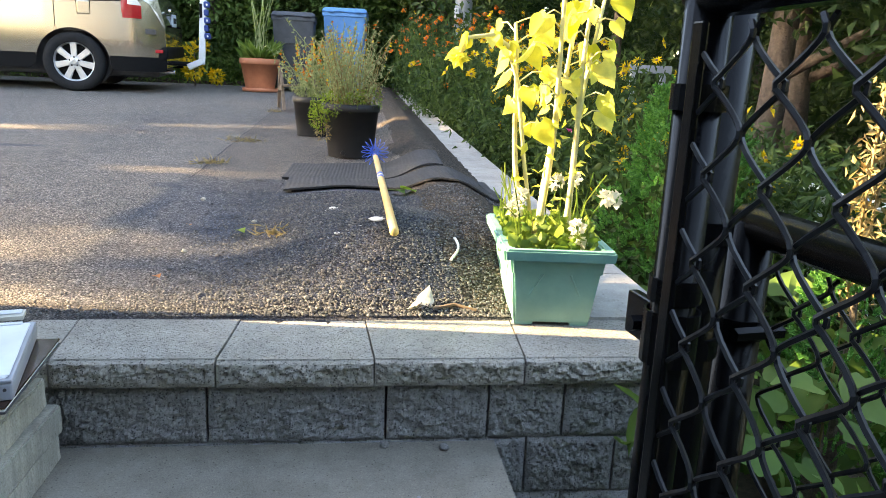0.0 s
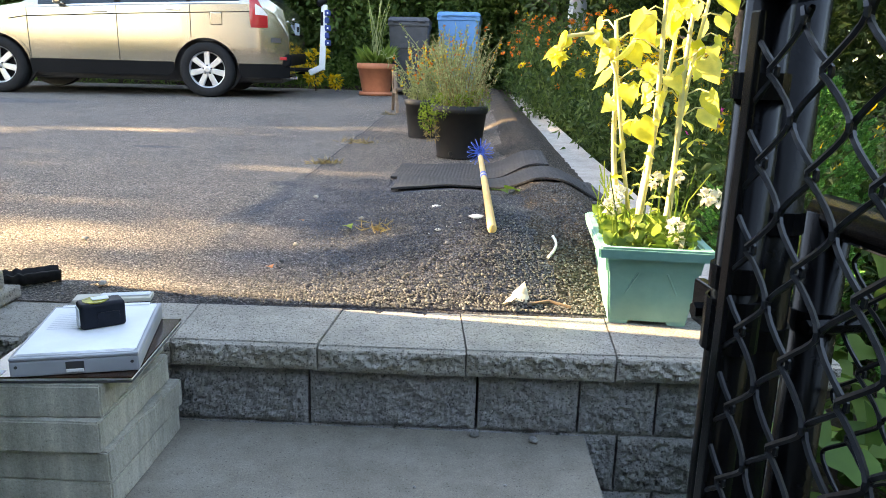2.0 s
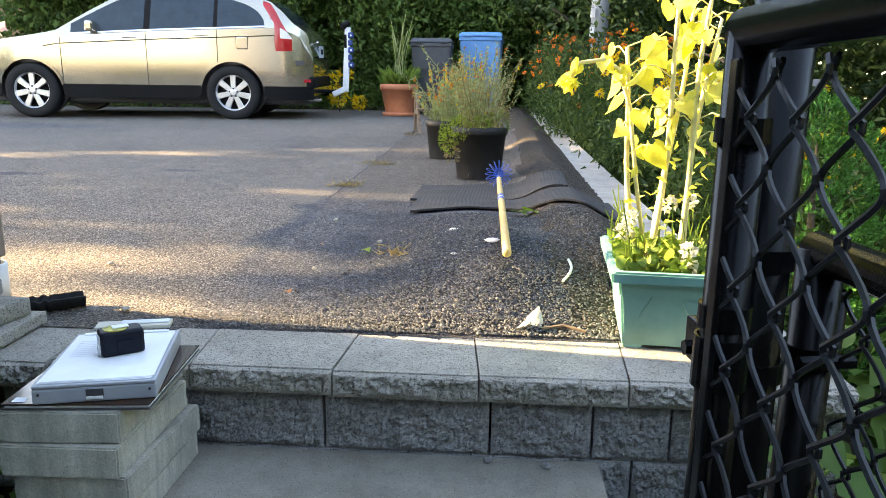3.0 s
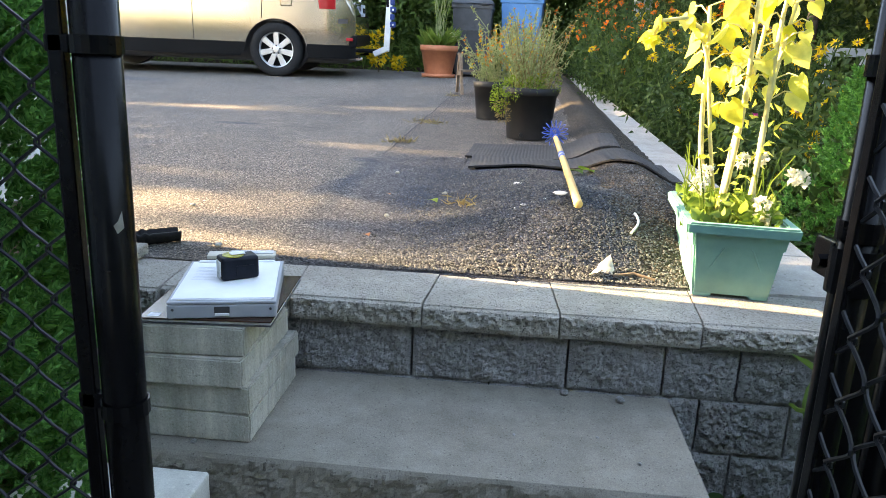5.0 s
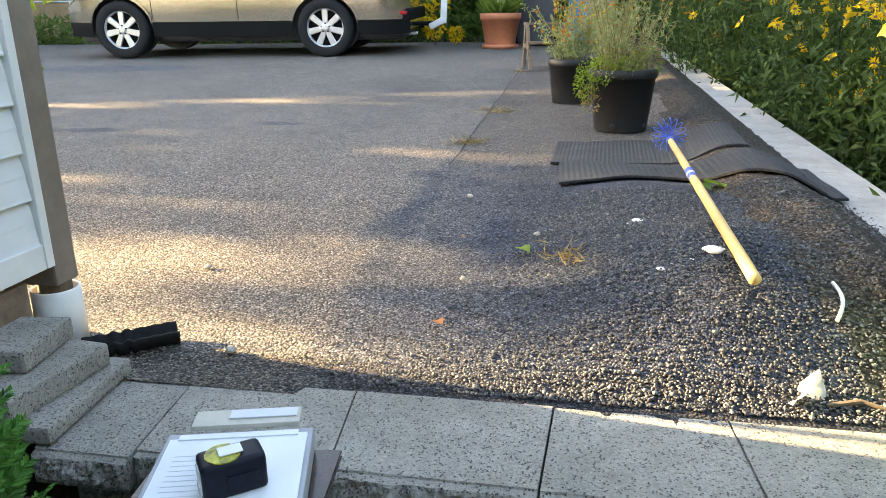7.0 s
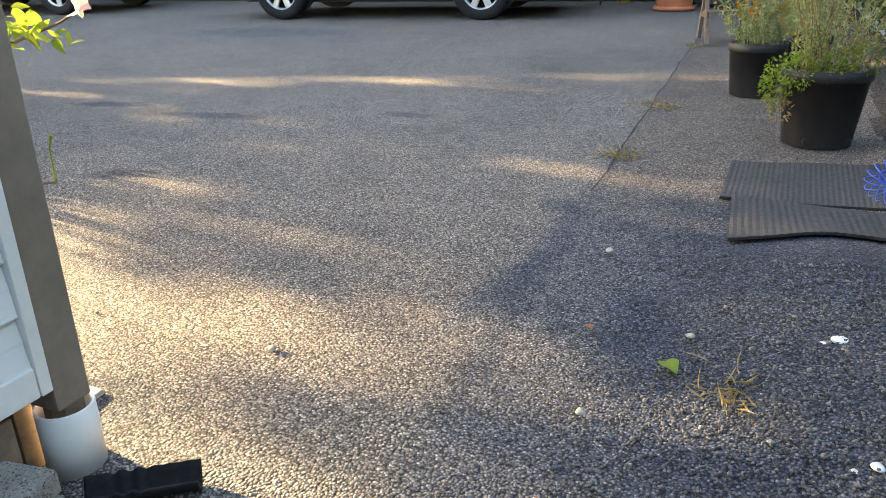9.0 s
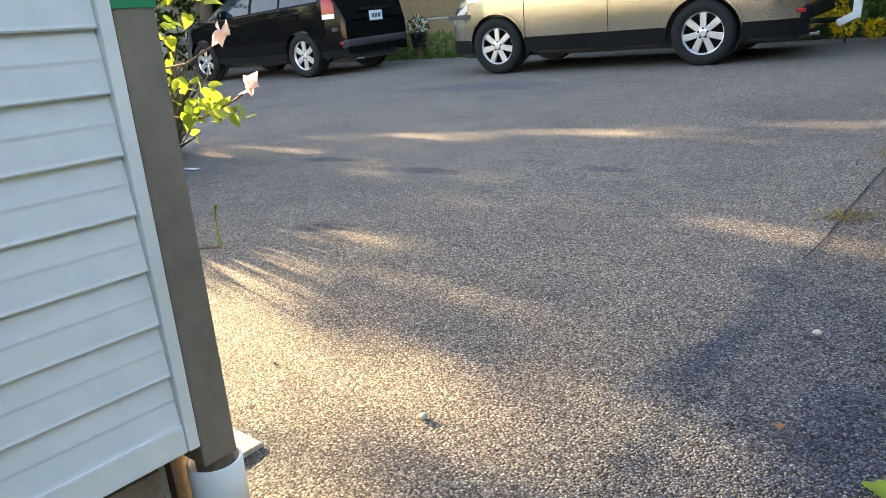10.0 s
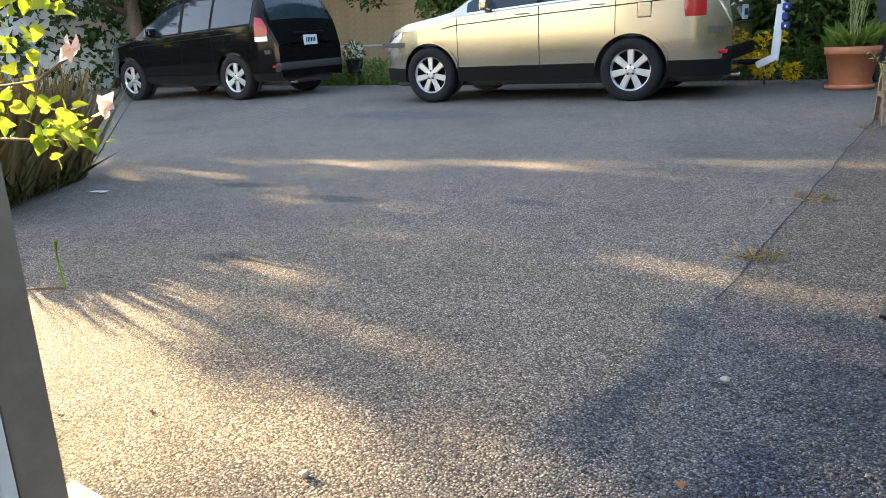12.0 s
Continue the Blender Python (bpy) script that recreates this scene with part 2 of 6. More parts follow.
M["wire"] = surface("black_vinyl_wire", (0.008, 0.009, 0.012), (0.016, 0.018, 0.024), 60, 0.35, bumps=0.1, dist=0.001, spec=0.25)
M["steel"] = surface("galvanised_steel", (0.55, 0.56, 0.58), (0.7, 0.7, 0.71), 30, 0.4, 0.9, bumps=0.1)
M["blackpot"] = surface("black_plastic", (0.018, 0.018, 0.019), (0.026, 0.025, 0.025), 16, 0.5, bumps=0.15, spec=0.3)
M["rubber"] = surface("rubber", (0.010, 0.010, 0.011), (0.022, 0.022, 0.024), 60, 0.8, bumps=0.3, spec=0.2)
M["mat"] = surface("ribbed_rubber_mat", (0.010, 0.010, 0.012), (0.055, 0.054, 0.054), 70, 0.85, bumps=0.5)
M["green"] = surface("green_plastic", (0.12, 0.30, 0.27), (0.17, 0.37, 0.33), 10, 0.45, bumps=0.06, big=6)
M["terracotta"] = surface("terracotta_plastic", (0.52, 0.165, 0.08), (0.62, 0.22, 0.11), 10, 0.6, bumps=0.1)
M["bin"] = surface("dark_bin_plastic", (0.035, 0.04, 0.05), (0.06, 0.065, 0.08), 12, 0.5, bumps=0.1)
M["bluebin"] = surface("blue_bin_plastic", (0.06, 0.22, 0.5), (0.09, 0.28, 0.58), 12, 0.5, bumps=0.1)
M["blue"] = surface("blue_wire", (0.02, 0.08, 0.45), (0.03, 0.12, 0.6), 12, 0.4, bumps=0)
M["white"] = surface("white_plastic", (0.75, 0.75, 0.76), (0.85, 0.85, 0.86), 12, 0.4, bumps=0)
M["paper"] = surface("paper", (0.80, 0.81, 0.84), (0.86, 0.87, 0.89), 20, 0.8, bumps=0.05)
M["ink"] = surface("faint_ink", (0.62, 0.64, 0.68), (0.70, 0.71, 0.74), 20, 0.8, bumps=0)
M["grey"] = surface("grey_plastic", (0.30, 0.32, 0.36), (0.36, 0.38, 0.42), 12, 0.45, bumps=0.05)
M["darkgrey"] = surface("dark_grey_plastic", (0.03, 0.03, 0.035), (0.05, 0.05, 0.055), 20, 0.5, bumps=0.1)
M["book"] = surface("glossy_dark_cover", (0.006, 0.006, 0.006), (0.075, 0.03, 0.016), 14, 0.2, bumps=0, coat=0.05, spec=0.35)
M["palestrip"] = surface("pale_raw_wood", (0.50, 0.47, 0.40), (0.62, 0.58, 0.50), 30, 0.8, bumps=0.1)
M["strap"] = surface("navy_webbing", (0.012, 0.035, 0.16), (0.03, 0.07, 0.28), 60, 0.7, bumps=0.2)
M["tapecase"] = surface("navy_black_plastic", (0.004, 0.006, 0.012), (0.009, 0.012, 0.022), 60, 0.5, bumps=0.2, dist=0.001, spec=0.2)
M["yellow"] = surface("yellow_label", (0.05, 0.05, 0.01), (0.68, 0.62, 0.05), 70, 0.5, bumps=0)
M["tan"] = surface("champagne_car_paint", (0.44, 0.395, 0.32), (0.49, 0.44, 0.355), 400, 0.22, 0.9, bumps=0, coat=1.0, big=0.5)
M["blackpaint"] = surface("black_car_paint", (0.004, 0.004, 0.005), (0.006, 0.006, 0.007), 300, 0.06, 0.0, bumps=0, coat=0.0, spec=0.16)
M["clad"] = surface("car_cladding", (0.007, 0.007, 0.008), (0.011, 0.011, 0.012), 60, 0.6, bumps=0.1, spec=0.08)
M["greyclad"] = surface("grey_cladding", (0.035, 0.036, 0.04), (0.05, 0.05, 0.055), 60, 0.6, bumps=0.1, spec=0.25)
M["rim"] = surface("alloy", (0.62, 0.62, 0.64), (0.72, 0.72, 0.73), 30, 0.3, 0.75, bumps=0)
M["chrome"] = surface("chrome", (0.7, 0.7, 0.72), (0.8, 0.8, 0.82), 30, 0.12, 1.0, bumps=0)
M["redlens"] = surface("red_lens", (0.30, 0.006, 0.010), (0.42, 0.012, 0.016), 60, 0.18, bumps=0, coat=0.2)
M["clearlens"] = surface("clear_lens", (0.6, 0.58, 0.58), (0.75, 0.73, 0.73), 60, 0.12, bumps=0, coat=0.8)
M["glass"] = surface("tinted_car_glass", (0.012, 0.022, 0.032), (0.02, 0.034, 0.048), 5, 0.04, bumps=0, coat=0.0, spec=0.4)
M["plate"] = surface("licence_plate", (0.5, 0.58, 0.66), (0.62, 0.7, 0.76), 10, 0.4, bumps=0)
M["tape"] = surface("green_tape", (0.0, 0.20, 0.08), (0.0, 0.26, 0.11), 30, 0.5, bumps=0)
M["bark"] = surface("bark", (0.06, 0.045, 0.035), (0.16, 0.12, 0.09), 22, 0.9, bumps=0.9, dist=0.02)
M["housewhite"] = surface("painted_clapboard", (0.55, 0.56, 0.57), (0.66, 0.67, 0.68), 8, 0.6, bumps=0.1)
M["housetan"] = surface("tan_clapboard", (0.30, 0.20, 0.11), (0.38, 0.26, 0.15), 8, 0.7, bumps=0.1)
M["roof"] = surface("roof_shingle", (0.05, 0.045, 0.04), (0.11, 0.1, 0.09), 30, 0.9, bumps=0.5)
M["hedge"] = leafy("hedge_leaf", (0.05, 0.105, 0.025), (0.15, 0.24, 0.06), 2.0)
M["wood"] = leafy("woodland_leaf", (0.024, 0.056, 0.018), (0.08, 0.13, 0.036), 1.5)
M["bed"] = leafy("flower_bed_leaf", (0.026, 0.065, 0.018), (0.105, 0.17, 0.045), 4)
M["arbor"] = leafy("arborvitae_leaf", (0.045, 0.19, 0.04), (0.17, 0.43, 0.10), 8, 0.35)
M["vine"] = leafy("vine_leaf", (0.07, 0.15, 0.03), (0.17, 0.27, 0.07), 6)
# Leaf and stalk tones raised to hold the blown-out look of sun behind them.
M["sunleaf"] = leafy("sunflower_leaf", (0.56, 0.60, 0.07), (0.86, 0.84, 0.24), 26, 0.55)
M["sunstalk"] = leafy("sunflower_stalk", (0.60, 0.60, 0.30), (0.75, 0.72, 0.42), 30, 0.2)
M["geran"] = leafy("geranium_leaf", (0.10, 0.20, 0.035), (0.24, 0.33, 0.07), 14, 0.5)
M["dry"] = leafy("dry_grass", (0.28, 0.2, 0.09), (0.42, 0.34, 0.17), 6, 0.35)
M["sage"] = leafy("grey_green_leaf", (0.26, 0.33, 0.15), (0.52, 0.54, 0.27), 10, 0.4)
M["petalY"] = leafy("yellow_petal", (0.75, 0.50, 0.01), (0.85, 0.62, 0.03), 20, 0.4)
M["deadleaf"] = leafy("dead_leaf", (0.30, 0.11, 0.03), (0.42, 0.17, 0.05), 30, 0.2)
M["petalO"] = leafy("orange_petal", (0.75, 0.16, 0.01), (0.85, 0.27, 0.02), 20, 0.4)
M["petalW"] = leafy("white_petal", (0.78, 0.78, 0.74), (0.88, 0.87, 0.83), 20, 0.4)
M["petalP"] = leafy("pink_petal", (0.84, 0.60, 0.66), (0.92, 0.76, 0.80), 20, 0.4)
M["magenta"] = leafy("magenta_petal", (0.6, 0.05, 0.35), (0.7, 0.1, 0.45), 20, 0.4)
M["hib"] = leafy("hibiscus_leaf", (0.16, 0.28, 0.03), (0.34, 0.42, 0.06), 14, 0.5)

# ---------- builders ----------


def link_mesh(name, verts, faces, material, smooth=False):
    me = bpy.data.meshes.new(name)
    me.from_pydata([tuple(v) for v in verts], [], [tuple(f) for f in faces])
    me.materials.append(material)
    if smooth:
        me.shade_smooth()
    return me


def part(name, bm, material, parent=None, label="", smooth=False):
    me = bpy.data.meshes.new(name)
    bm.normal_update()
    bm.to_mesh(me)
    bm.free()
    me.materials.append(material)
    if smooth:
        me.shade_smooth()
    ob = new(name, me)
    ob.parent = parent
    return tagged(ob, label)


def part_of(name, verts, faces, material, parent=None, label="", smooth=False):
    ob = new(name, link_mesh(name, verts, faces, material, smooth))
    ob.parent = parent
    return tagged(ob, label)


def thing(name, label, category, at=None, group="", kind=""):
    ob = new(name)
    ob.empty_display_size = 0.1
    if at is not None:
        ob.matrix_world = at
    return tagged(ob, label, category, group, kind)


def box(x0, y0, z0, x1, y1, z1, bevel=0.0, seg=2, m=None):
    bm = bmesh.new()
    bmesh.ops.create_cube(bm, size=1)
    bmesh.ops.transform(bm, matrix=Matrix.Translation(((x0 + x1) / 2, (y0 + y1) / 2, (z0 + z1) / 2)) @ Matrix.Diagonal((x1 - x0, y1 - y0, z1 - z0, 1)), verts=bm.verts)
    if bevel:
        bmesh.ops.bevel(bm, geom=bm.edges[:], offset=bevel, segments=seg, affect="EDGES", profile=0.6)
    if m is not None:
        bmesh.ops.transform(bm, matrix=m, verts=bm.verts)
    return bm


def tube(points, radius, sides=8, taper=None, cap=True):
    """Tube along points; taper gives a radius for each."""
    bm = bmesh.new()
    rings = []
    pts = [Vector(p) for p in points]
    prev = None
    for i, p in enumerate(pts):
        d = (pts[min(i + 1, len(pts) - 1)] - pts[max(i - 1, 0)]).normalized()
        ref = prev if prev is not None else (Vector((0, 0, 1)) if abs(d.z) < 0.9 else Vector((1, 0, 0)))
        u = (ref - d * ref.dot(d)).normalized()
        prev = u
        w = d.cross(u)
        r = taper[i] if taper else radius
        rings.append([bm.verts.new(p + (u * math.cos(a) + w * math.sin(a)) * r) for a in [2 * math.pi * k / sides for k in range(sides)]])
    for a, b in zip(rings, rings[1:]):
        for k in range(sides):
            bm.faces.new((a[k], a[(k + 1) % sides], b[(k + 1) % sides], b[k]))
    if cap:
        bm.faces.new(rings[0][::-1])
        bm.faces.new(rings[-1])
    return bm


def join(*bms):
    out = bms[0]
    for b in bms[1:]:
        me = bpy.data.meshes.new("tmp")
        b.to_mesh(me)
        b.free()
        out.from_mesh(me)
        bpy.data.meshes.remove(me)
    return out


def lathe(profile, sides=32, m=None, caps=False):
    """Turned shape about z from (radius, height) pairs."""
    bm = bmesh.new()
    rings = [[bm.verts.new((r * math.cos(a), r * math.sin(a), z)) for a in [2 * math.pi * k / sides for k in range(sides)]] for r, z in profile]
    for a, b in zip(rings, rings[1:]):
        for k in range(sides):
            bm.faces.new((a[k], a[(k + 1) % sides], b[(k + 1) % sides], b[k]))
    if caps and profile[0][0] > 1e-4:
        bm.faces.new(rings[0][::-1])
    if caps and profile[-1][0] > 1e-4:
        bm.faces.new(rings[-1])
    if m is not None:
        bmesh.ops.transform(bm, matrix=m, verts=bm.verts)
    return bm


rng = np.random.default_rng(7)


def unit(a):
    return a / np.maximum(np.linalg.norm(a, axis=-1, keepdims=True), 1e-9)


def leaf_data(base, way, length, width, cup=0.25):
    """Pointed folded leaves: base points, directions, lengths, widths."""
    n = len(base)
    way = unit(way)
    side = unit(np.cross(way, unit(rng.normal(size=(n, 3)) + np.array([0, 0, 0.8]))))
    nor = np.cross(side, way)
    L, W = np.reshape(length, (-1, 1)), np.reshape(width, (-1, 1))
    v = np.stack([base, base + way * L * 0.4 + side * W * 0.5 + nor * W * cup, base + way * L - nor * L * 0.12, base + way * L * 0.4 - side * W * 0.5 + nor * W * cup], 1).reshape(-1, 3)
    k = np.arange(n)[:, None] * 4
    f = np.concatenate([k + [0, 1, 2], k + [0, 2, 3]], 1).reshape(-1, 3)
    return v, f


def heart_data(base, way, length, up=0.6):
    """Broad heart-shaped leaves with a folded midrib."""
    n = len(base)
    way = unit(way)
    side = unit(np.cross(way, unit(rng.normal(size=(n, 3)) * 0.5 + np.array([0, 0, up]))))
    nor = np.cross(side, way)
    L = np.reshape(length, (-1, 1))
    out = [base]
    for a, b, c in ((-0.12, 0.26, 0.03), (0.12, 0.45, 0.09), (0.38, 0.44, 0.1), (0.68, 0.26, 0.05)):
        out.append(base + way * L * a + side * L * b + nor * L * c)
    out.append(base + way * L * 1.05 - nor * L * 0.15)
    for a, b, c in ((0.68, 0.26, 0.05), (0.38, 0.44, 0.1), (0.12, 0.45, 0.09), (-0.12, 0.26, 0.03)):
        out.append(base + way * L * a - side * L * b + nor * L * c)
    out.append(base + way * L * 0.4)
    v = np.stack(out, 1).reshape(-1, 3)
    k = np.arange(n)[:, None] * 11
    tri = [[10, i, (i + 1) % 10] for i in range(10)]
    f = np.concatenate([k + t for t in tri], 1).reshape(-1, 3)
    return v, f


def ovate(n, lo, hi):
    return rng.uniform(lo, hi, n)


def leaf_part(name, data, material, parent=None, label=""):
    v, f = data
    me = bpy.data.meshes.new(name)
    me.vertices.add(len(v))
    me.vertices.foreach_set("co", np.ascontiguousarray(v, dtype=np.float32).ravel())
    me.loops.add(f.size)
    me.loops.foreach_set("vertex_index", np.ascontiguousarray(f, dtype=np.int32).ravel())
    me.polygons.add(len(f))
    me.polygons.foreach_set("loop_start", np.arange(0, f.size, 3, dtype=np.int32))
    me.update(calc_edges=True)
    me.materials.append(material)
    ob = new(name, me)
    ob.parent = parent
    if name in ("flowers", "yellow_buds", "red_flowers", "yellow_flowers", "blossoms", "small_leaves", "dry_leaves"):
        ob["kind"] = "stuff"
    return tagged(ob, label)


def merge(*datas):
    vs, fs, k = [], [], 0
    for v, f in datas:
        vs.append(v)
        fs.append(f + k)
        k += len(v)
    return np.concatenate(vs), np.concatenate(fs)


def clumps(n, centres, radii, squash=1.0):
    """Points near the shells of balls: uneven tufts with gaps."""
    c = np.asarray(centres, float)
    r = np.asarray(radii, float)
    i = rng.choice(len(c), n, p=r ** 2 / np.sum(r ** 2))
    d = unit(rng.normal(size=(n, 3)))
    p = c[i] + d * (r[i] * rng.uniform(0.45, 1.05, n) ** 0.6)[:, None] * np.array([1, 1, squash])
    return p, d


LOT0, SLOPE = 0.57 - 0.033 * 2.05, 0.033


def lot(y):
    return LOT0 + SLOPE * y


def smooth(a, b, x):
    t = np.clip((x - a) / (b - a), 0, 1)
    return t * t * (3 - 2 * t)

# ---------- ground, lot and walls ----------


def hump(x, y):
    """Gravel heap and the asphalt berm along the kerb, above the lot."""
    heap = 0.15 * np.exp(-((x - 0.06) / 0.34) ** 2 - ((y - 2.88) / 0.42) ** 2) + 0.075 * np.exp(-((x + 0.08) / 0.32) ** 2 - ((y - 3.55) / 0.42) ** 2)
    heap = heap * smooth(2.26, 2.62, y)
    berm = (0.12 - 0.03 * smooth(3.2, 4.2, y)) * np.exp(-np.abs((x - 0.395) / 0.175) ** 2.4) * smooth(2.40, 2.85, y)
    return np.maximum(heap, berm) + 0.3 * np.minimum(heap, berm)


def sheet(name, xs, ys, height, material, skip=None):
    X, Y = np.meshgrid(xs, ys)
    Z = height(X, Y)
    nx, ny = len(xs), len(ys)
    v = np.stack([X, Y, Z], -1).reshape(-1, 3)
    faces = []
    for j in range(ny - 1):
        for i in range(nx - 1):
            if skip is None or not skip(0.5 * (xs[i] + xs[i + 1]), 0.5 * (ys[j] + ys[j + 1])):
                k = j * nx + i
                faces.append((k, k + 1, k + nx + 1, k + nx))
    ob = new(name, link_mesh(name, v, faces, material, True))
    return ob


def ground_z(X, Y):
    low = 0.02 + 0.02 * np.sin(X * 3.1) * np.cos(Y * 2.7) + 0.12 * smooth(0.6, 3.0, X)
    low = low + 0.5 * smooth(9.0, 14.0, Y) * (X > 0.7)
    high = lot(np.minimum(Y, 40.0)) - 0.06
    return np.where((Y > 2.15) & (X < 0.72), high, low)


gx = np.concatenate([[-300, -100, -50], np.linspace(-30, -3, 28), np.linspace(-2.6, 0.70, 24), [0.74], np.linspace(0.9, 8, 30), [12, 20, 50, 100, 300]])
gy = np.concatenate([[-300, -100, -40, -20, -10], np.linspace(-5, 2.13, 30), [2.17], np.linspace(2.4, 16, 40), [20, 30, 50, 100, 300]])
tagged(sheet("ground", gx, gy, ground_z, M["soil"]), "dark soil of the garden and beyond", "ground", kind="structure")
lx = np.concatenate([[-40, -30, -22], np.linspace(-18, -2, 33), np.linspace(-1.9, -0.872, 12)])
ly = np.concatenate([np.linspace(2.28, 5.6, 60), np.linspace(5.7, 12.7, 30)])


def lot_z(X, Y):
    return lot(Y) + 0.004 * np.sin(X * 2.3 + 1) * np.sin(Y * 1.7) * np.clip((-0.9 - X) / 0.6, 0, 1) + 0.012 * np.exp(-((X + 2.3) / 0.5) ** 2 - ((Y - 2.75) / 0.2) ** 2) * np.sin(X * 20)


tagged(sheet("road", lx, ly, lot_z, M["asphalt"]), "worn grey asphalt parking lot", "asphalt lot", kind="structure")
ax = np.linspace(-0.872, 0.665, 92)
ay = np.concatenate([np.linspace(2.28, 5.4, 110), np.linspace(5.5, 12.7, 30)])


def apron_z(X, Y):
    wob = np.array([noise.noise((a * 14, b * 14, 0)) + 0.6 * noise.noise((a * 40, b * 40, 5)) for a, b in zip(X.ravel(), Y.ravel())]).reshape(X.shape)
    h = hump(X, Y)
    return lot(Y) - 0.004 * smooth(-0.872, -0.80, X) + h + wob * (0.002 * smooth(-0.872, -0.80, X) + 0.075 * np.minimum(h, 0.14))


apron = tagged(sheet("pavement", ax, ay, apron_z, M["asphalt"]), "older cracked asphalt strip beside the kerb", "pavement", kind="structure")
apron.data.materials.append(M["berm"])
for poly in apron.data.polygons:
    c = poly.center
    wob = 0.25 * noise.noise((c.x * 3, c.y * 3, 2)) + 0.10 * noise.noise((c.x * 14, c.y * 14, 8))
    if c.x > 0.24 + 0.3 * wob and c.y > 2.36 + 0.3 * wob:
        poly.material_index = 1
seam = []
for i in range(60):
    y = 4.3 + i * 8.3 / 59
    seam.append((-0.875 + 0.018 * noise.noise((y * 2.5, 0, 0)), y))
sv = [(x + s * (0.003 + 0.006 * abs(noise.noise((y * 9, s, 3)))), y, lot(y) + 0.003) for x, y in seam for s in (-1, 1)]
part_of("seam", sv, [(2 * i, 2 * i + 1, 2 * i + 3, 2 * i + 2) for i in range(59)], M["seal"], apron)

# retaining wall: split-face blocks and caps
wall = thing("wall_south", "grey split-face concrete block retaining wall", "retaining wall", kind="structure")


def rough_block(x0, x1, y0, y1, z0, z1, seed, deep=0.012, nx=14, nz=6, chamfer=0.008):
    """Block with a broken front face."""
    v, f = [], []
    for j in range(nz + 1):
        for i in range(nx + 1):
            u, w = i / nx, j / nz
            x, z = x0 + (x1 - x0) * u, z0 + (z1 - z0) * w
            edge = min(u * (x1 - x0), (1 - u) * (x1 - x0), w * (z1 - z0), (1 - w) * (z1 - z0))
            d = deep * (0.7 * noise.noise((x * 16, z * 16, seed)) + 0.55 * noise.noise((x * 45, z * 45, seed + 9)) + 0.5 * noise.noise((x * 110, z * 110, seed + 5)))
            d = d * min(1, edge / 0.02) + chamfer * max(0, 1 - edge / 0.012)
            v.append((x, y0 + d, z))
    for j in range(nz):
        for i in range(nx):
            k = j * (nx + 1) + i
            f.append((k, k + 1, k + nx + 2, k + nx + 1))
    b = len(v)
    v += [(x0, y1, z0), (x1, y1, z0), (x1, y1, z1), (x0, y1, z1)]
    row = nx + 1
    f.append([b, b + 1] + list(range(nx, -1, -1)))
    f.append([b + 3] + [nz * row + i for i in range(row)] + [b + 2])
    f.append([b] + [j * row for j in range(nz + 1)] + [b + 3])
    f.append([b + 1, b + 2] + [j * row + nx for j in range(nz, -1, -1)])
    f.append((b, b + 3, b + 2, b + 1))
    return v, f


rows_of = {0: [-1.20, -0.785, -0.377, 0.031, 0.277, 0.462, 0.86], 1: [-1.40, -0.98, -0.58, -0.17, 0.23, 0.375, 0.60, 0.86], 2: [-1.2, -0.8, -0.4, 0.0, 0.27, 0.47, 0.86]}
for r, xs in rows_of.items():
    z1 = 0.508 - 0.148 * r
    for i in range(len(xs) - 1):
        part_of("block", *rough_block(xs[i] + 0.003, xs[i + 1] - 0.003, 2.062 - 0.006 * r, 2.29, z1 - 0.146, z1, 3 * r + i, 0.019, 84, 30), M["block"], wall)
part_of("footing", *rough_block(-1.4, 0.86, 2.03, 2.29, -0.1, 0.062, 77), M["block"], wall)
cap_front = [-1.235, -1.05, -0.70, -0.35, 0.001, 0.352, 0.70, 0.87]
cap_back = [-1.28, -1.075, -0.727, -0.335, -0.016, 0.371, 0.685, 0.87]
for i in range(7):
    xa, xb, ba, bb = cap_front[i] + 0.002, cap_front[i + 1] - 0.002, cap_back[i] + 0.002, cap_back[i + 1] - 0.002
    v, f = rough_block(xa, xb, 2.032 + (0.0 if i else -0.02), 2.31, 0.512, 0.575, 40 + i, 0.020, 90, 18, 0.006)
    v = [(x if y < 2.2 else (ba if x < (xa + xb) / 2 else bb), y + (0.012 if z > 0.57 and y < 2.2 else 0), z + 0.0015 * (i % 3)) for x, y, z in v]
    part_of("cap", v, f, M["cap"], wall)

# kerb wall along the flower bed
kerb = thing("kerb", "pale smooth concrete kerb along the flower bed", "kerb", kind="structure")
ky = [2.315, 2.72, 3.10, 3.55, 4.30, 5.2, 6.1, 7.2, 8.4, 9.6, 12.6]
for a, b in zip(ky, ky[1:]):
    v = []
    for y in (a + 0.002, b - 0.002):
        for x, z in ((0.588, -0.3), (0.588, 0.0), (0.594, 0.006), (0.848, 0.006), (0.855, 0.0), (0.855, -0.75)):
            v.append((x, y, lot(y) + z))
    f = [(k, (k + 1) % 6, 6 + (k + 1) % 6, 6 + k) for k in range(6)] + [tuple(range(5, -1, -1)), tuple(range(6, 12))]
    part_of("slab", v, f, M["kerb"], kerb)

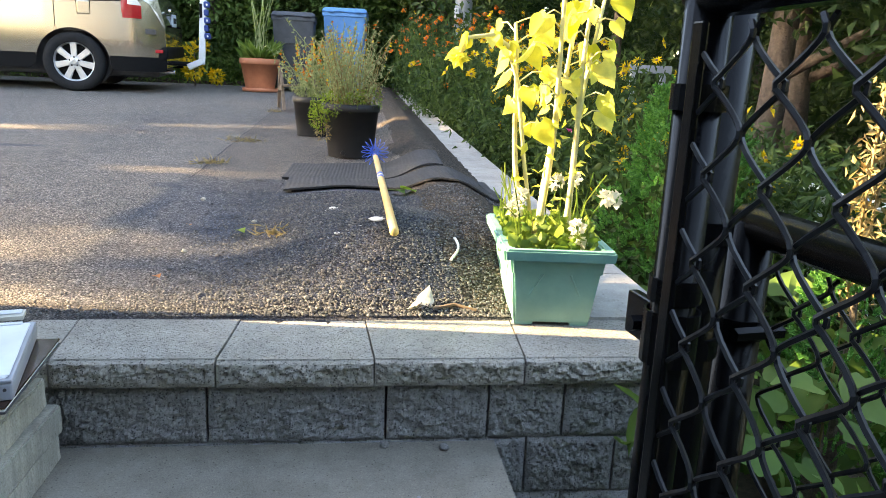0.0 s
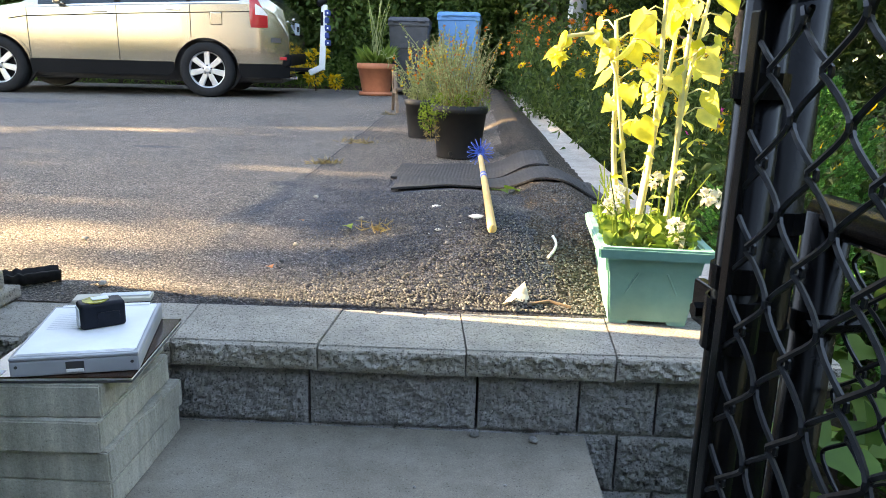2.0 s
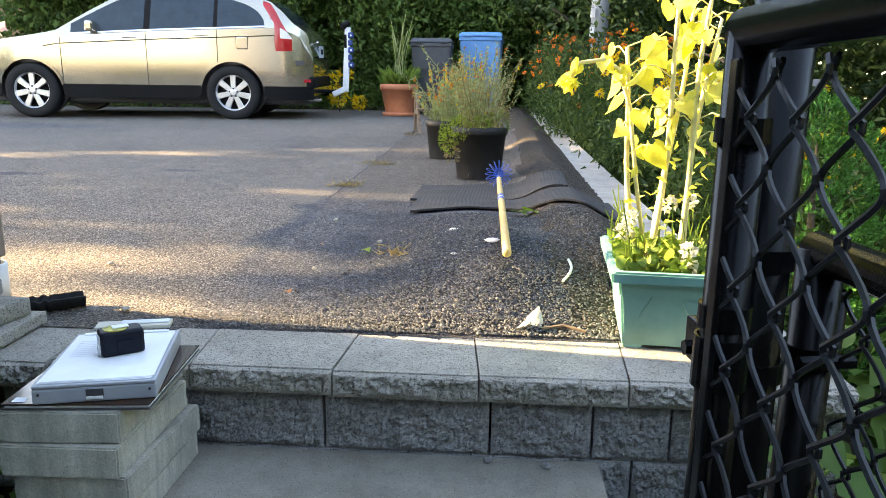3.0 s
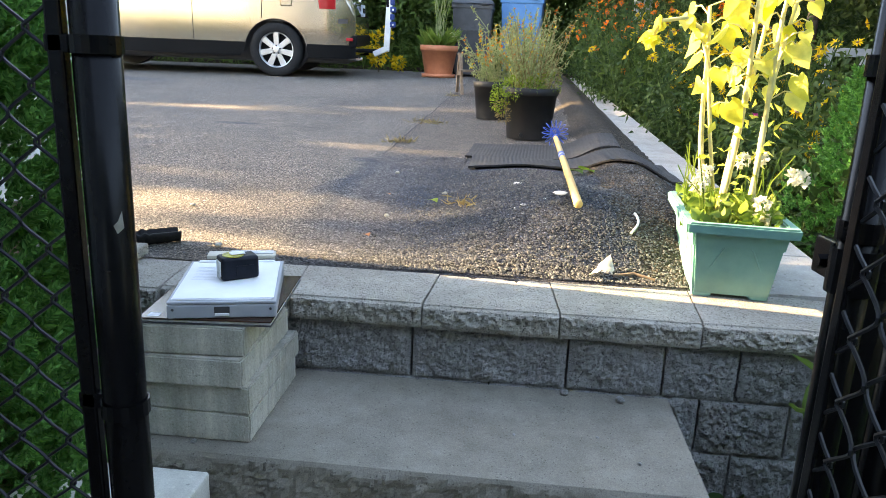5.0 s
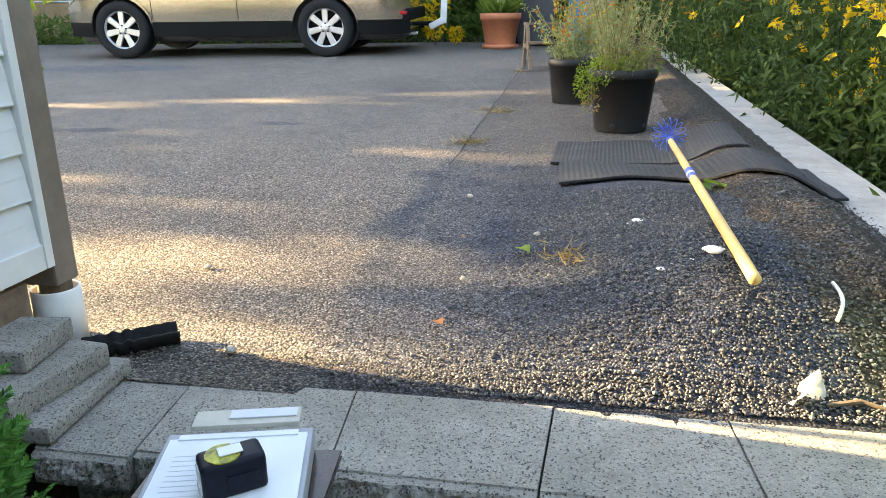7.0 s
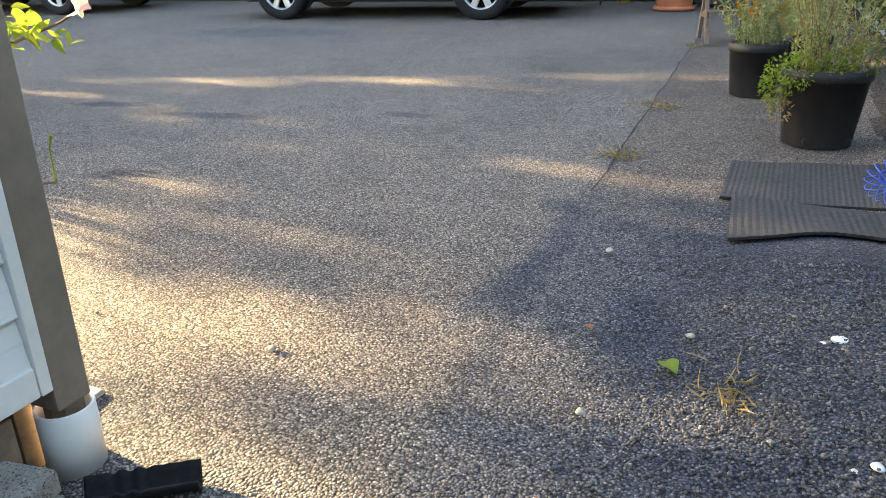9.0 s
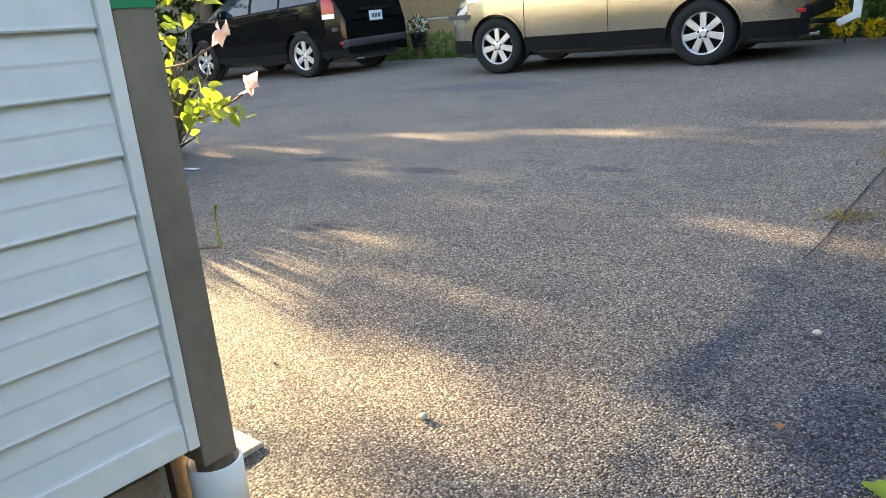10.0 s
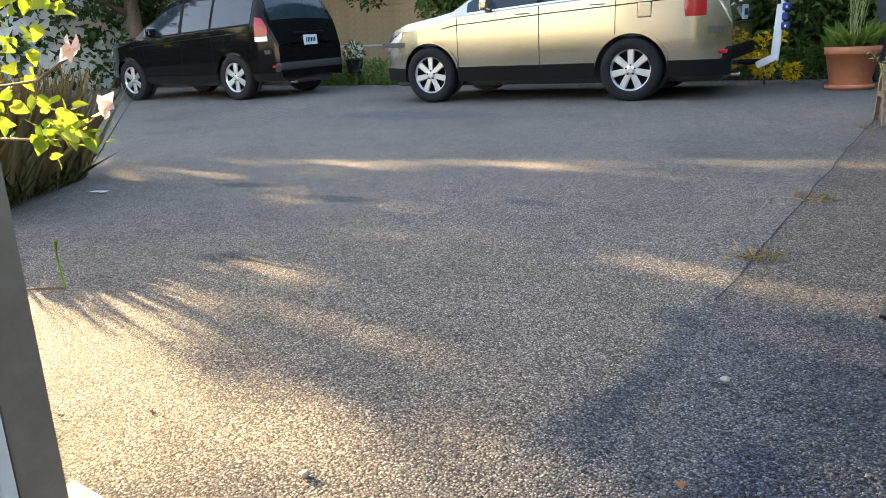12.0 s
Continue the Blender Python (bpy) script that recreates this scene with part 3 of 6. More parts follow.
# landing and steps
landing = thing("step", "worn concrete landing step with a broken front edge", "step", kind="structure")
part_of("tread", *rough_block(-0.90, 0.292, 1.605, 2.055, 0.215, 0.362, 91, 0.014, 150, 18, 0.010), M["slab"], landing)
part_of("tread", *rough_block(-0.90, 0.292, 1.23, 1.60, 0.06, 0.21, 95, 0.014, 150, 18, 0.010), M["slab"], landing)
tagged(part("path", box(-0.9, -3.0, -0.05, 0.45, 1.225, 0.055, 0.01), M["slab"]), "pale concrete garden path", "path", kind="structure")
lb = tagged(part("concrete_block", box(-1.09, 1.22, 0.0, -0.735, 1.597, 0.328, 0.006), M["whiteblock"]), "pale concrete block beside the step", "block")

# house with vinyl siding and corner post
house = thing("house", "white vinyl-sided house corner with a stained post", "house", pose(-0.010, 0.0, 0.0))
part("wall", box(-5.2, -5.0, 0.83, -1.425, 2.36, 3.4), M["channel"], house)
bz, reveal = 0.8390, 0.0974
prof = [(0.0, 0.0), (0.013, 0.0), (0.0145, 0.003), (0.013, 0.008), (0.009, 0.048), (0.0095, 0.054), (0.002, reveal + 0.006), (0.0, reveal + 0.006)]
bv = [(-1.424 + px, y, pz) for y in (-5.0, 2.352) for px, pz in prof]
n = len(prof)
board = link_mesh("board", bv, [(k, k + n, (k + 1) % n + n, (k + 1) % n) for k in range(n)] + [tuple(range(n)), tuple(range(2 * n - 1, n - 1, -1))], M["siding"])
for k in range(24):
    ob = new("board", board)
    ob.parent, ob.location = house, (0, 0, bz + k * reveal)
part("trim", box(-1.43, -5.0, 0.787, -1.404, 2.352, 0.843, 0.003), M["channel"], house)
part("channel", box(-1.428, 2.353, 0.787, -1.402, 2.376, 3.4, 0.003), M["channel"], house)
post = part("post", box(-1.500, 2.380, 0.735, -1.410, 2.452, 3.4, 0.006), M["stain"], house, "brown-stained square timber post")
part("tape", box(-1.502, 2.378, 1.548, -1.408, 2.454, 1.572, 0.001), M["tape"], post, "band of green tape")
part("post_foot", tube([(-1.455, 2.425, 0.60), (-1.455, 2.425, 0.737)], 0.036, 10), M["barewood"], house)
part("pipe", lathe([(0.048, 0.0), (0.053, 0.0), (0.053, 0.14), (0.050, 0.143), (0.047, 0.14), (0.047, 0.06)], 28, pose(-1.455, 2.425, 0.575)), M["pvc"], house, "white plastic footing pipe", True)
# Added under the siding, with an enlarged beam, to stop low sun leaking through.
part("foundation", box(-5.2, -5.0, 0.0, -1.53, 2.36, 0.83), M["paver"], house)
part("beam", box(-5.2, 2.364, 0.575, -1.512, 2.402, 0.86, 0.002), M["barewood"], house)
part("sill_board", box(-1.43, -3.0, 0.60, -1.415, 2.30, 0.775, 0.002), M["barewood"], house)
part("roof", box(-5.5, -5.3, 3.4, -1.15, 2.75, 3.52, 0.02), M["roof"], house)


# ---------- gate and fences ----------


def chainlink(width, height, pitch=0.0357, r=0.0025, sides=5):
    """Woven wire: each upright wire zigzags and hooks round its neighbours."""
    cols, rows = int(width / pitch), int(height / pitch)
    vs, fs = [], []
    for i in range(cols):
        pts = []
        for j in range(rows + 1):
            side = (i + j) % 2
            x = (i + side) * pitch + (0.004 if side else -0.004)
            y = 0.0032 if (j % 2) else -0.0032
            z = j * pitch
            pts.append((x + (-0.010 if side else 0.010), y * 0.2, z - 0.009))
            pts.append((x, y * (1 if side else -1), z))
            pts.append((x + (-0.010 if side else 0.010), -y * 0.2, z + 0.009))
        soft = [pts[0]]
        for a, b in zip(pts, pts[1:]):
            soft += [tuple(p + (q - p) * t for p, q in zip(a, b)) for t in (0.25, 0.75)]
        bm = tube(soft + [pts[-1]], r, sides, cap=False)
        k = len(vs)
        vs += [tuple(v.co) for v in bm.verts]
        bm.verts.index_update()
        fs += [tuple(k + v.index for v in fc.verts) for fc in bm.faces]
        bm.free()
    return vs, fs


def band(p, r, wide=0.022):
    return lathe([(r + 0.001, -wide / 2), (r + 0.0035, -wide / 2), (r + 0.0035, wide / 2), (r + 0.001, wide / 2)], 20, pose(*p))


gate = thing("chain_link_gate", "open black chain-link garden gate with tube frame", "gate", pose(0.236, 1.10, 0.0, 0, 0, -84))
GT = 1.285
part("stile", tube([(0, 0, 0.10), (0, 0, GT)], 0.0205, 16), M["black"], gate, smooth=True)
part("stile", tube([(0.88, 0, 0.10), (0.88, 0, GT)], 0.0205, 16), M["black"], gate, smooth=True)
part("top_rail", tube([(-0.012, 0, GT), (0.89, 0, GT)], 0.0205, 16), M["black"], gate, smooth=True)
part("bottom_rail", tube([(-0.012, 0, 0.11), (0.89, 0, 0.11)], 0.0205, 16), M["black"], gate, smooth=True)
me = part_of("mesh", *chainlink(0.86, 1.17), M["wire"], gate)
me.location = (0.024, -0.022, 0.105)
part("tension_bar", box(0.020, -0.026, 0.12, 0.036, -0.020, 1.26, 0.002), M["black"], gate)
for z in (0.30, 0.68, 1.03, 1.20):
    part("band", band((0, 0, z), 0.0205), M["black"], gate)
for z in (0.985, 0.33):
    h = part("hinge", join(band((0, 0, z), 0.022, 0.05), box(-0.075, -0.006, z - 0.022, -0.018, 0.006, z + 0.022, 0.003)), M["black"], gate)
    part("bolt", tube([(-0.035, -0.022, z), (-0.035, 0.022, z)], 0.008, 6), M["black"], h)

gp = thing("gate_post", "round black steel gate post", "post", group="gate posts")
part("pole", tube([(0.292, 1.178, 0.0), (0.292, 1.178, 1.45)], 0.0295, 24), M["black"], gp, smooth=True)
for z in (0.42, 0.95, 1.07):
    part("band", band((0.292, 1.178, z), 0.0295), M["black"], gp)
gp = thing("gate_post", "round black steel gate post with a scuff", "post", group="gate posts")
part("pole", tube([(-0.66, 1.18, 0.0), (-0.66, 1.18, 1.45)], 0.029, 24), M["black"], gp, smooth=True)
for z in (0.20, 0.70, 1.19):
    part("band", band((-0.66, 1.18, z), 0.029), M["black"], gp)
v = [(-0.66 + 0.0297 * math.cos(a), 1.18 + 0.0297 * math.sin(a), z) for a, z in ((-0.55, 0.985), (-0.75, 0.972), (-0.95, 0.966), (-0.8, 0.955), (-0.5, 0.962))]
part_of("scuff", v, [(0, 1, 2, 3, 4)], M["steel"], gp)

lf = thing("chain_link_fence", "black chain-link fence panel beside the gate", "fence", pose(-0.712, 1.18, 0.0, 0, 0, 180), group="garden fence")
part("tension_bar", box(-0.011, -0.010, 0.04, 0.011, 0.006, 1.36, 0.003), M["black"], lf)
part_of("mesh", *chainlink(1.2, 1.33), M["wire"], lf).location = (0.004, 0, 0.03)
part("top_rail", tube([(-0.03, 0, 1.37), (1.3, 0, 1.37)], 0.018, 12), M["black"], lf, smooth=True)
for z in (0.705, 1.19):
    part("band", box(-0.03, -0.012, z - 0.011, 0.014, 0.006, z + 0.011, 0.002), M["black"], lf)
rf = thing("chain_link_fence", "black chain-link fence with a round top rail along the path", "fence", pose(0.362, 1.20, 0.0, 0, 0, -80), group="garden fence")
part("post", tube([(0.0, 0, 0.0), (0.0, 0, 1.075)], 0.024, 16), M["black"], rf, smooth=True)
part("top_rail", tube([(-0.01, 0, 1.072), (1.4, 0, 1.03)], 0.0205, 16), M["black"], rf, smooth=True)
part_of("mesh", *chainlink(1.3, 1.02), M["wire"], rf).location = (0.03, 0.012, 0.03)
part("band", band((0, 0, 0.96), 0.024), M["black"], rf)
part("bolt", tube([(0.03, -0.03, 0.96), (0.03, 0.03, 0.96)], 0.008, 6), M["black"], rf)
bo = thing("fence_post", "short black fence post behind the wall", "post")
part("pole", tube([(0.895, 2.25, 0.0), (0.895, 2.25, 0.745)], 0.024, 16), M["black"], bo, smooth=True)
part("cap", lathe([(0.0255, 0.735), (0.0255, 0.752), (0.018, 0.758)], 16, pose(0.895, 2.25, 0)), M["black"], bo)

wf = thing("chain_link_fence", "white-railed galvanised chain-link fence in the garden", "fence", pose(2.2, 2.2, 0.1, 0, 0, 90), group="far garden fence")
part("top_rail", tube([(0, 0, 0.62), (3.6, 0, 0.70)], 0.022, 10), M["white"], wf)
for x in (0.6, 1.5, 2.4, 3.3):
    part("post", tube([(x, 0, -0.1), (x, 0, 0.63)], 0.024, 10), M["white"], wf)
part_of("mesh", *chainlink(3.5, 0.6, 0.05, 0.0016, 4), M["steel"], wf)

# ---------- cars ----------


def interp(s, table):
    return float(np.interp(s, [a for a, _ in table], [b for _, b in table]))


def wheel(parent, at, side, spokes, R, material):
    """Tyre with an alloy rim; side -1 faces -y."""
    m = Matrix.Translation(at) @ Matrix.Rotation(radians(90 if side < 0 else -90), 4, "X")
    prof = [(R * 0.62, -0.11), (R * 0.9, -0.11), (R * 0.985, -0.085), (R, -0.05), (R, 0.05), (R * 0.985, 0.085), (R * 0.9, 0.105), (R * 0.68, 0.105), (R * 0.645, 0.085), (R * 0.63, 0.0)]
    w = part("wheel", lathe(prof, 40, m), M["rubber"], parent, "black rubber tyre", True)
    hub = [lathe([(R * 0.60, 0.06), (R * 0.645, 0.088), (R * 0.655, 0.09), (R * 0.655, 0.08)], 40), lathe([(0.0, 0.085), (0.03, 0.085), (0.045, 0.078), (R * 0.19, 0.07), (R * 0.19, 0.03)], 20)]
    for k in range(spokes):
        a = 2 * math.pi * k / spokes + math.pi / 2
        wd = 0.36 * R * math.pi * 0.62 / spokes
        b = box(R * 0.14, -wd, 0.045, R * 0.63, wd, 0.075, 0.008, 1)
        for vv in b.verts:
            vv.co.y *= 0.85 + 0.3 * (vv.co.x / (R * 0.63))
        bmesh.ops.transform(b, matrix=Matrix.Rotation(a, 4, "Z"), verts=b.verts)
        hub.append(b)
    hb = join(*hub)
    bmesh.ops.transform(hb, matrix=m, verts=hb.verts)
    part("rim", hb, material, w, "silver alloy rim")
    for k in range(5):
        a = 2 * math.pi * k / 5 + math.pi / 2
        part("lug_nut", lathe([(0.011, 0.07), (0.011, 0.083), (0.0, 0.084)], 8, m @ Matrix.Translation((R * 0.15 * math.cos(a), R * 0.15 * math.sin(a), 0))), M["clad"], w)
    part("brake_disc", lathe([(R * 0.6, 0.0), (R * 0.6, 0.012), (0.0, 0.012)], 24, m), M["clad"], w)
    return w


def suv(name, label, c, at, group="parked cars"):
    """A car lofted from stations along its length; front towards -x."""
    car = thing(name, label, "car", at, group)
    L, W, R = c["length"], c["width"] / 2, c["tyre"]
    axles = c["axles"]

    def top(s):
        return interp(s, c["top"])

    def belt(s):
        return min(interp(s, c["belt"]), top(s) - 0.015)

    def half(s):
        w = W
        if s < 0.7:
            w *= 0.70 + 0.30 * math.sin(math.pi / 2 * max(0, s) / 0.7)
        if s > L - 0.45:
            w *= 1 - 0.16 * ((s - L + 0.45) / 0.45) ** 2
        return w

    def wide(s, z):
        b = belt(s)
        if z <= b:
            return half(s) * (1 - 0.10 * max(0, (0.62 - z)) ** 1.2 - 0.05 * max(0, z - 0.75) ** 1.2)
        roof = max(c["roof"], b + 0.05)
        return half(s) * (0.985 - 0.25 * ((z - b) / (roof - b)) ** 1.1)

    def arch(s, extra=0.0):
        z = c["sill"]
        for ax in axles:
            rr = R + 0.065 + extra
            if abs(s - ax) < rr:
                z = max(z, R + math.sqrt(rr * rr - (s - ax) ** 2) - 0.02)
        return z

    stations = sorted(set([round(v, 4) for v in np.linspace(0, L, 60)] + [round(ax + (R + 0.065) * math.sin(t), 4) for ax in axles for t in np.linspace(-1.57, 1.57, 17)]))

    def side_band(nm, lo, hi, s0, s1, material, out=0.0, nz=5, parent=None, text="", thick=0.0):
        """Strip of both flanks between two height functions."""
        ss = [s0] + [s for s in stations if s0 < s < s1] + [s1]
        for sg in (-1, 1):
            v, f = [], []
            for s in ss:
                a, b = lo(s), max(hi(s), lo(s))
                for k in range(nz + 1):
                    z = a + (b - a) * k / nz
                    v.append((s - L / 2, sg * (wide(s, z) + out), z))
            for i in range(len(ss) - 1):
                for k in range(nz):
                    q = i * (nz + 1) + k
                    if abs(v[q][2] - v[q + 1][2]) < 1e-5 and abs(v[q + nz + 1][2] - v[q + nz + 2][2]) < 1e-5:
                        continue
                    fc = (q, q + 1, q + nz + 2, q + nz + 1)
                    f.append(fc if sg < 0 else fc[::-1])
            part_of(nm, v, f, material, parent or car, text, True)

    def top_band(nm, s0, s1, f0, f1, material, out=0.0, parent=None, text=""):
        """Strip of the upper surface between two fractions of the half width."""
        ss = [s0] + [s for s in stations if s0 < s < s1] + [s1]
        v, f, n = [], [], 8
        for s in ss:
            w = wide(s, top(s))
            for k in range(n + 1):
                u = f0 + (f1 - f0) * k / n
                v.append((s - L / 2, u * w, top(s) + out + 0.035 * (1 - u * u)))
        for i in range(len(ss) - 1):
            for k in range(n):
                q = i * (n + 1) + k
                f.append((q, q + n + 1, q + n + 2, q + 1))
        return part_of(nm, v, f, material, parent or car, text, True)

    cl = c["clad"]
    side_band("body", lambda s: max(arch(s), cl), belt, 0.02, L, c["paint"], 0, 8)
    side_band("cladding", lambda s: min(arch(s), cl), lambda s: cl, 0.02, L, c["sidetrim"], 0.004, 3)
    for ax in axles:
        side_band("arch_edge", arch, lambda s: max(arch(s, 0.035), arch(s)), ax - R - 0.06, ax + R + 0.06, c["flare"], 0.008, 2)
        for sg in (-1, 1):
            part("wheel_well", tube([(ax - L / 2, sg * (W - 0.24), R + 0.085), (ax - L / 2, sg * (W - 0.20), R + 0.085)], R + 0.07, 32), M["darkgrey"], car)
    side_band("pillar", belt, top, 0.02, L, c["paint"], 0, 6)
    top_band("roof", 0.0, L, -1, 1, c["paint"])
    part("underbody", box(-L / 2 + 0.15, -W + 0.30, c["sill"] - 0.08, L / 2 - 0.12, W - 0.30, 0.62, 0.03), M["darkgrey"], car)
    part("floor_pan", box(-L / 2 + 0.1, -W + 0.04, 0.72, L / 2 - 0.1, W - 0.04, 0.78), M["darkgrey"], car)
    for e, s in ((-1, 0.02), (1, L)):
        zs = np.linspace(c["sill"] + 0.05, top(s), 9)
        v = [(s - L / 2, sg * wide(s, z), z) for z in zs for sg in (-1, 1)]
        f = [(2 * k, 2 * k + 1, 2 * k + 3, 2 * k + 2) if e > 0 else (2 * k, 2 * k + 2, 2 * k + 3, 2 * k + 1) for k in range(8)]
        part_of("end_panel", v, f, c["paint"], car)
    w0, w1 = c["windows"][0][0] + 0.3, c["windows"][-1][0] + 0.03
    side_band("window_frame", lambda s: belt(s) + 0.03, lambda s: belt(s) + 0.035 + max(0.0, 0.9 * (top(s) - belt(s) - 0.02) - 0.03), w0, w1, M["clad"], 0.003, 4)
    for s0, s1, kind in c["windows"]:
        def brow(s):
            tall = max(0.0, 0.9 * (top(s) - belt(s) - 0.02) - 0.035)
            return belt(s) + 0.035 + tall * (math.sqrt(max(0.0, 1 - ((s - s0) / (s1 - s0)) ** 2.6)) if kind else 1.0)

        side_band("side_window", lambda s: belt(s) + 0.035, brow, s0, s1, M["glass"], 0.005, 4, None, "dark tinted glass")
    side_band("window_trim", lambda s: belt(s) + 0.015, lambda s: belt(s) + 0.035, c["windows"][0][0], c["windows"][-1][1], c["line"], 0.008, 1)
    side_band("rub_line", lambda s: belt(s) - 0.10, lambda s: belt(s) - 0.088, 1.05, L - 0.35, M["clad"], 0.004, 1)
    for s in c["seams"]:
        side_band("door_seam", lambda q: max(arch(q), cl + 0.01), lambda q: belt(q), s, s + 0.008, M["clad"], 0.003, 4)
    for s in c["handles"]:
        for sg in (-1, 1):
            z = belt(s) - 0.05
            part("door_handle", box(s - L / 2, sg * (wide(s, z)) - 0.018, z - 0.014, s - L / 2 + 0.19, sg * (wide(s, z)) + 0.018, z + 0.014, 0.012), c["grip"], car)
    a, b = c["screen"]
    top_band("windscreen", a, b, -0.93, 0.93, M["glass"], 0.006)
    a, b = c["rear_glass"]
    top_band("rear_window", a, b, -0.9, 0.9, M["glass"], 0.006)
    for s0, s1, z0, z1, mat_, nm in c["lamps"]:
        side_band(nm, lambda s: interp(s, z0), lambda s: interp(s, z1), s0, s1, mat_, 0.016 if "r" == nm[0] or nm == "turn_lamp" else 0.012, 4, None, "")
    hw = W * 0.84
    bb = box(L / 2 - 0.42, -hw - 0.045, c["sill"] + 0.04, L / 2 + 0.02, hw + 0.045, 0.585, 0.06, 4)
    for vv in bb.verts:
        u = (vv.co.x - L / 2 + 0.42) / 0.47
        if vv.co.z < 0.45:
            vv.co.z += 0.13 * u * u
        else:
            vv.co.z -= 0.11 * max(0.0, 1 - 2.2 * u)
        vv.co.y *= 1.035 - 0.07 * u * u
    part("rear_bumper", bb, c["trim"], car)
    fd = 0.91
    for out, grow, mt in ((0.002, 0.004, M["clad"]), (0.004, 0.0, c["paint"])):
        y = -wide(3.63, fd) - out
        part("fuel_door", box(3.55 - L / 2 - grow, y, fd - grow, 3.71 - L / 2 + grow, y + 0.05, fd + 0.17 + grow, 0.02, 3), mt, car)
    part("front_bumper", box(-L / 2 - 0.01, -W * 0.62, c["sill"], -L / 2 + 0.2, W * 0.62, 0.48, 0.06, 3), c["trim"], car)
    pl = part("licence_plate", box(L / 2 - 0.01, -0.16, 0.83, L / 2 + 0.012, 0.16, 0.99, 0.004), M["plate"], car, "pale blue licence plate")
    for k in range(6):
        part("character_bar", box(L / 2 + 0.0125, -0.115 + k * 0.04, 0.875, L / 2 + 0.014, -0.09 + k * 0.04, 0.945), M["clad"], pl)
    part("garnish", box(L / 2 - 0.02, -0.35, 1.01, L / 2 + 0.02, 0.35, 1.045, 0.01), c["grip"], car)
    for sg in (-1, 1):
        s = c["windows"][0][0] + 0.28
        part("mirror", box(s - L / 2 - 0.05, sg * (W + 0.02) - 0.09, belt(s) + 0.03, s - L / 2 + 0.06, sg * (W + 0.02) + 0.09, belt(s) + 0.17, 0.04, 3), c["paint"], car)
        part("rear_reflector", box(L / 2 - 0.12, sg * (hw + 0.035) - 0.03, 0.50, L / 2 - 0.03, sg * (hw + 0.035) + 0.01, 0.54, 0.006), M["redlens"], car)
        for ax in axles:
            wheel(car, (ax - L / 2, sg * (W - 0.105), R), sg, c["spokes"], R, M["rim"])
    part("exhaust", tube([(L / 2 - 0.2, -0.5, 0.27), (L / 2 + 0.06, -0.5, 0.26)], 0.025, 10), M["chrome"], car)
    return car


tan_spec = dict(length=4.53, width=1.82, tyre=0.355, axles=(0.84, 3.48), sill=0.27, clad=0.445, roof=1.68,
    top=[(0, 0.62), (0.05, 0.78), (0.2, 0.92), (0.5, 1.0), (0.95, 1.07), (1.22, 1.12), (1.6, 1.35), (2.0, 1.57), (2.35, 1.655), (2.8, 1.68), (3.2, 1.655), (3.55, 1.60), (3.85, 1.57), (4.0, 1.52), (4.15, 1.40), (4.32, 1.22), (4.44, 1.16), (4.50, 1.04), (4.53, 0.82)],
    belt=[(0, 0.60), (0.2, 0.84), (0.9, 0.99), (1.25, 1.05), (2.5, 1.12), (4.1, 1.19), (4.36, 1.10), (4.53, 0.78)],
    paint=M["tan"], trim=M["clad"], sidetrim=M["clad"], flare=M["tan"], line=M["chrome"], grip=M["chrome"], windows=((1.42, 2.36, 0), (2.44, 3.26, 0), (3.31, 3.93, 1)),
    seams=(1.27, 2.38, 3.30), handles=(2.08, 3.0), screen=(1.26, 2.0), rear_glass=(4.02, 4.31), spokes=7,
    lamps=((3.90, 4.28, [(3.90, 1.48), (3.98, 1.37), (4.055, 1.22), (4.065, 0.90), (4.28, 0.90)], [(3.90, 1.535), (4.0, 1.50), (4.09, 1.37), (4.17, 1.22), (4.28, 1.05)], M["redlens"], "tail_lamp"), (4.13, 4.28, [(4.13, 1.06), (4.28, 1.05)], [(4.13, 1.19), (4.19, 1.18), (4.28, 1.06)], M["clearlens"], "turn_lamp"), (0.05, 0.42, [(0.05, 0.66), (0.42, 0.83)], [(0.05, 0.74), (0.42, 0.92)], M["clearlens"], "headlamp")))
blk_spec = dict(tan_spec, length=4.60, width=1.82, tyre=0.37, axles=(0.90, 3.66), sill=0.30, clad=0.42, roof=1.72,
    top=[(0, 0.66), (0.05, 0.84), (0.2, 0.98), (0.6, 1.06), (1.2, 1.13), (1.6, 1.38), (2.0, 1.62), (2.3, 1.70), (2.9, 1.72), (3.6, 1.71), (4.15, 1.66), (4.28, 1.56), (4.45, 1.2), (4.52, 1.05), (4.60, 0.85)],
    belt=[(0, 0.64), (0.2, 0.9), (1.2, 1.06), (2.6, 1.12), (4.3, 1.18), (4.45, 1.12), (4.6, 0.8)],
    paint=M["blackpaint"], trim=M["greyclad"], sidetrim=M["clad"], flare=M["blackpaint"], line=M["clad"], grip=M["clad"], windows=((1.42, 2.38, 0), (2.46, 3.16, 0), (3.22, 4.14, 0)),
    seams=(1.37, 2.4, 3.2), handles=(2.12, 2.98), screen=(1.24, 2.0), rear_glass=(4.19, 4.44), spokes=6,
    lamps=((4.24, 4.46, [(4.24, 1.0), (4.46, 1.0)], [(4.24, 1.30), (4.36, 1.28), (4.46, 1.14)], M["redlens"], "tail_lamp"), (4.24, 4.46, [(4.24, 0.92), (4.46, 0.92)], [(4.24, 0.995), (4.46, 0.995)], M["clearlens"], "reversing_lamp"), (0.05, 0.42, [(0.05, 0.7), (0.42, 0.88)], [(0.05, 0.8), (0.42, 0.98)], M["clearlens"], "headlamp")))


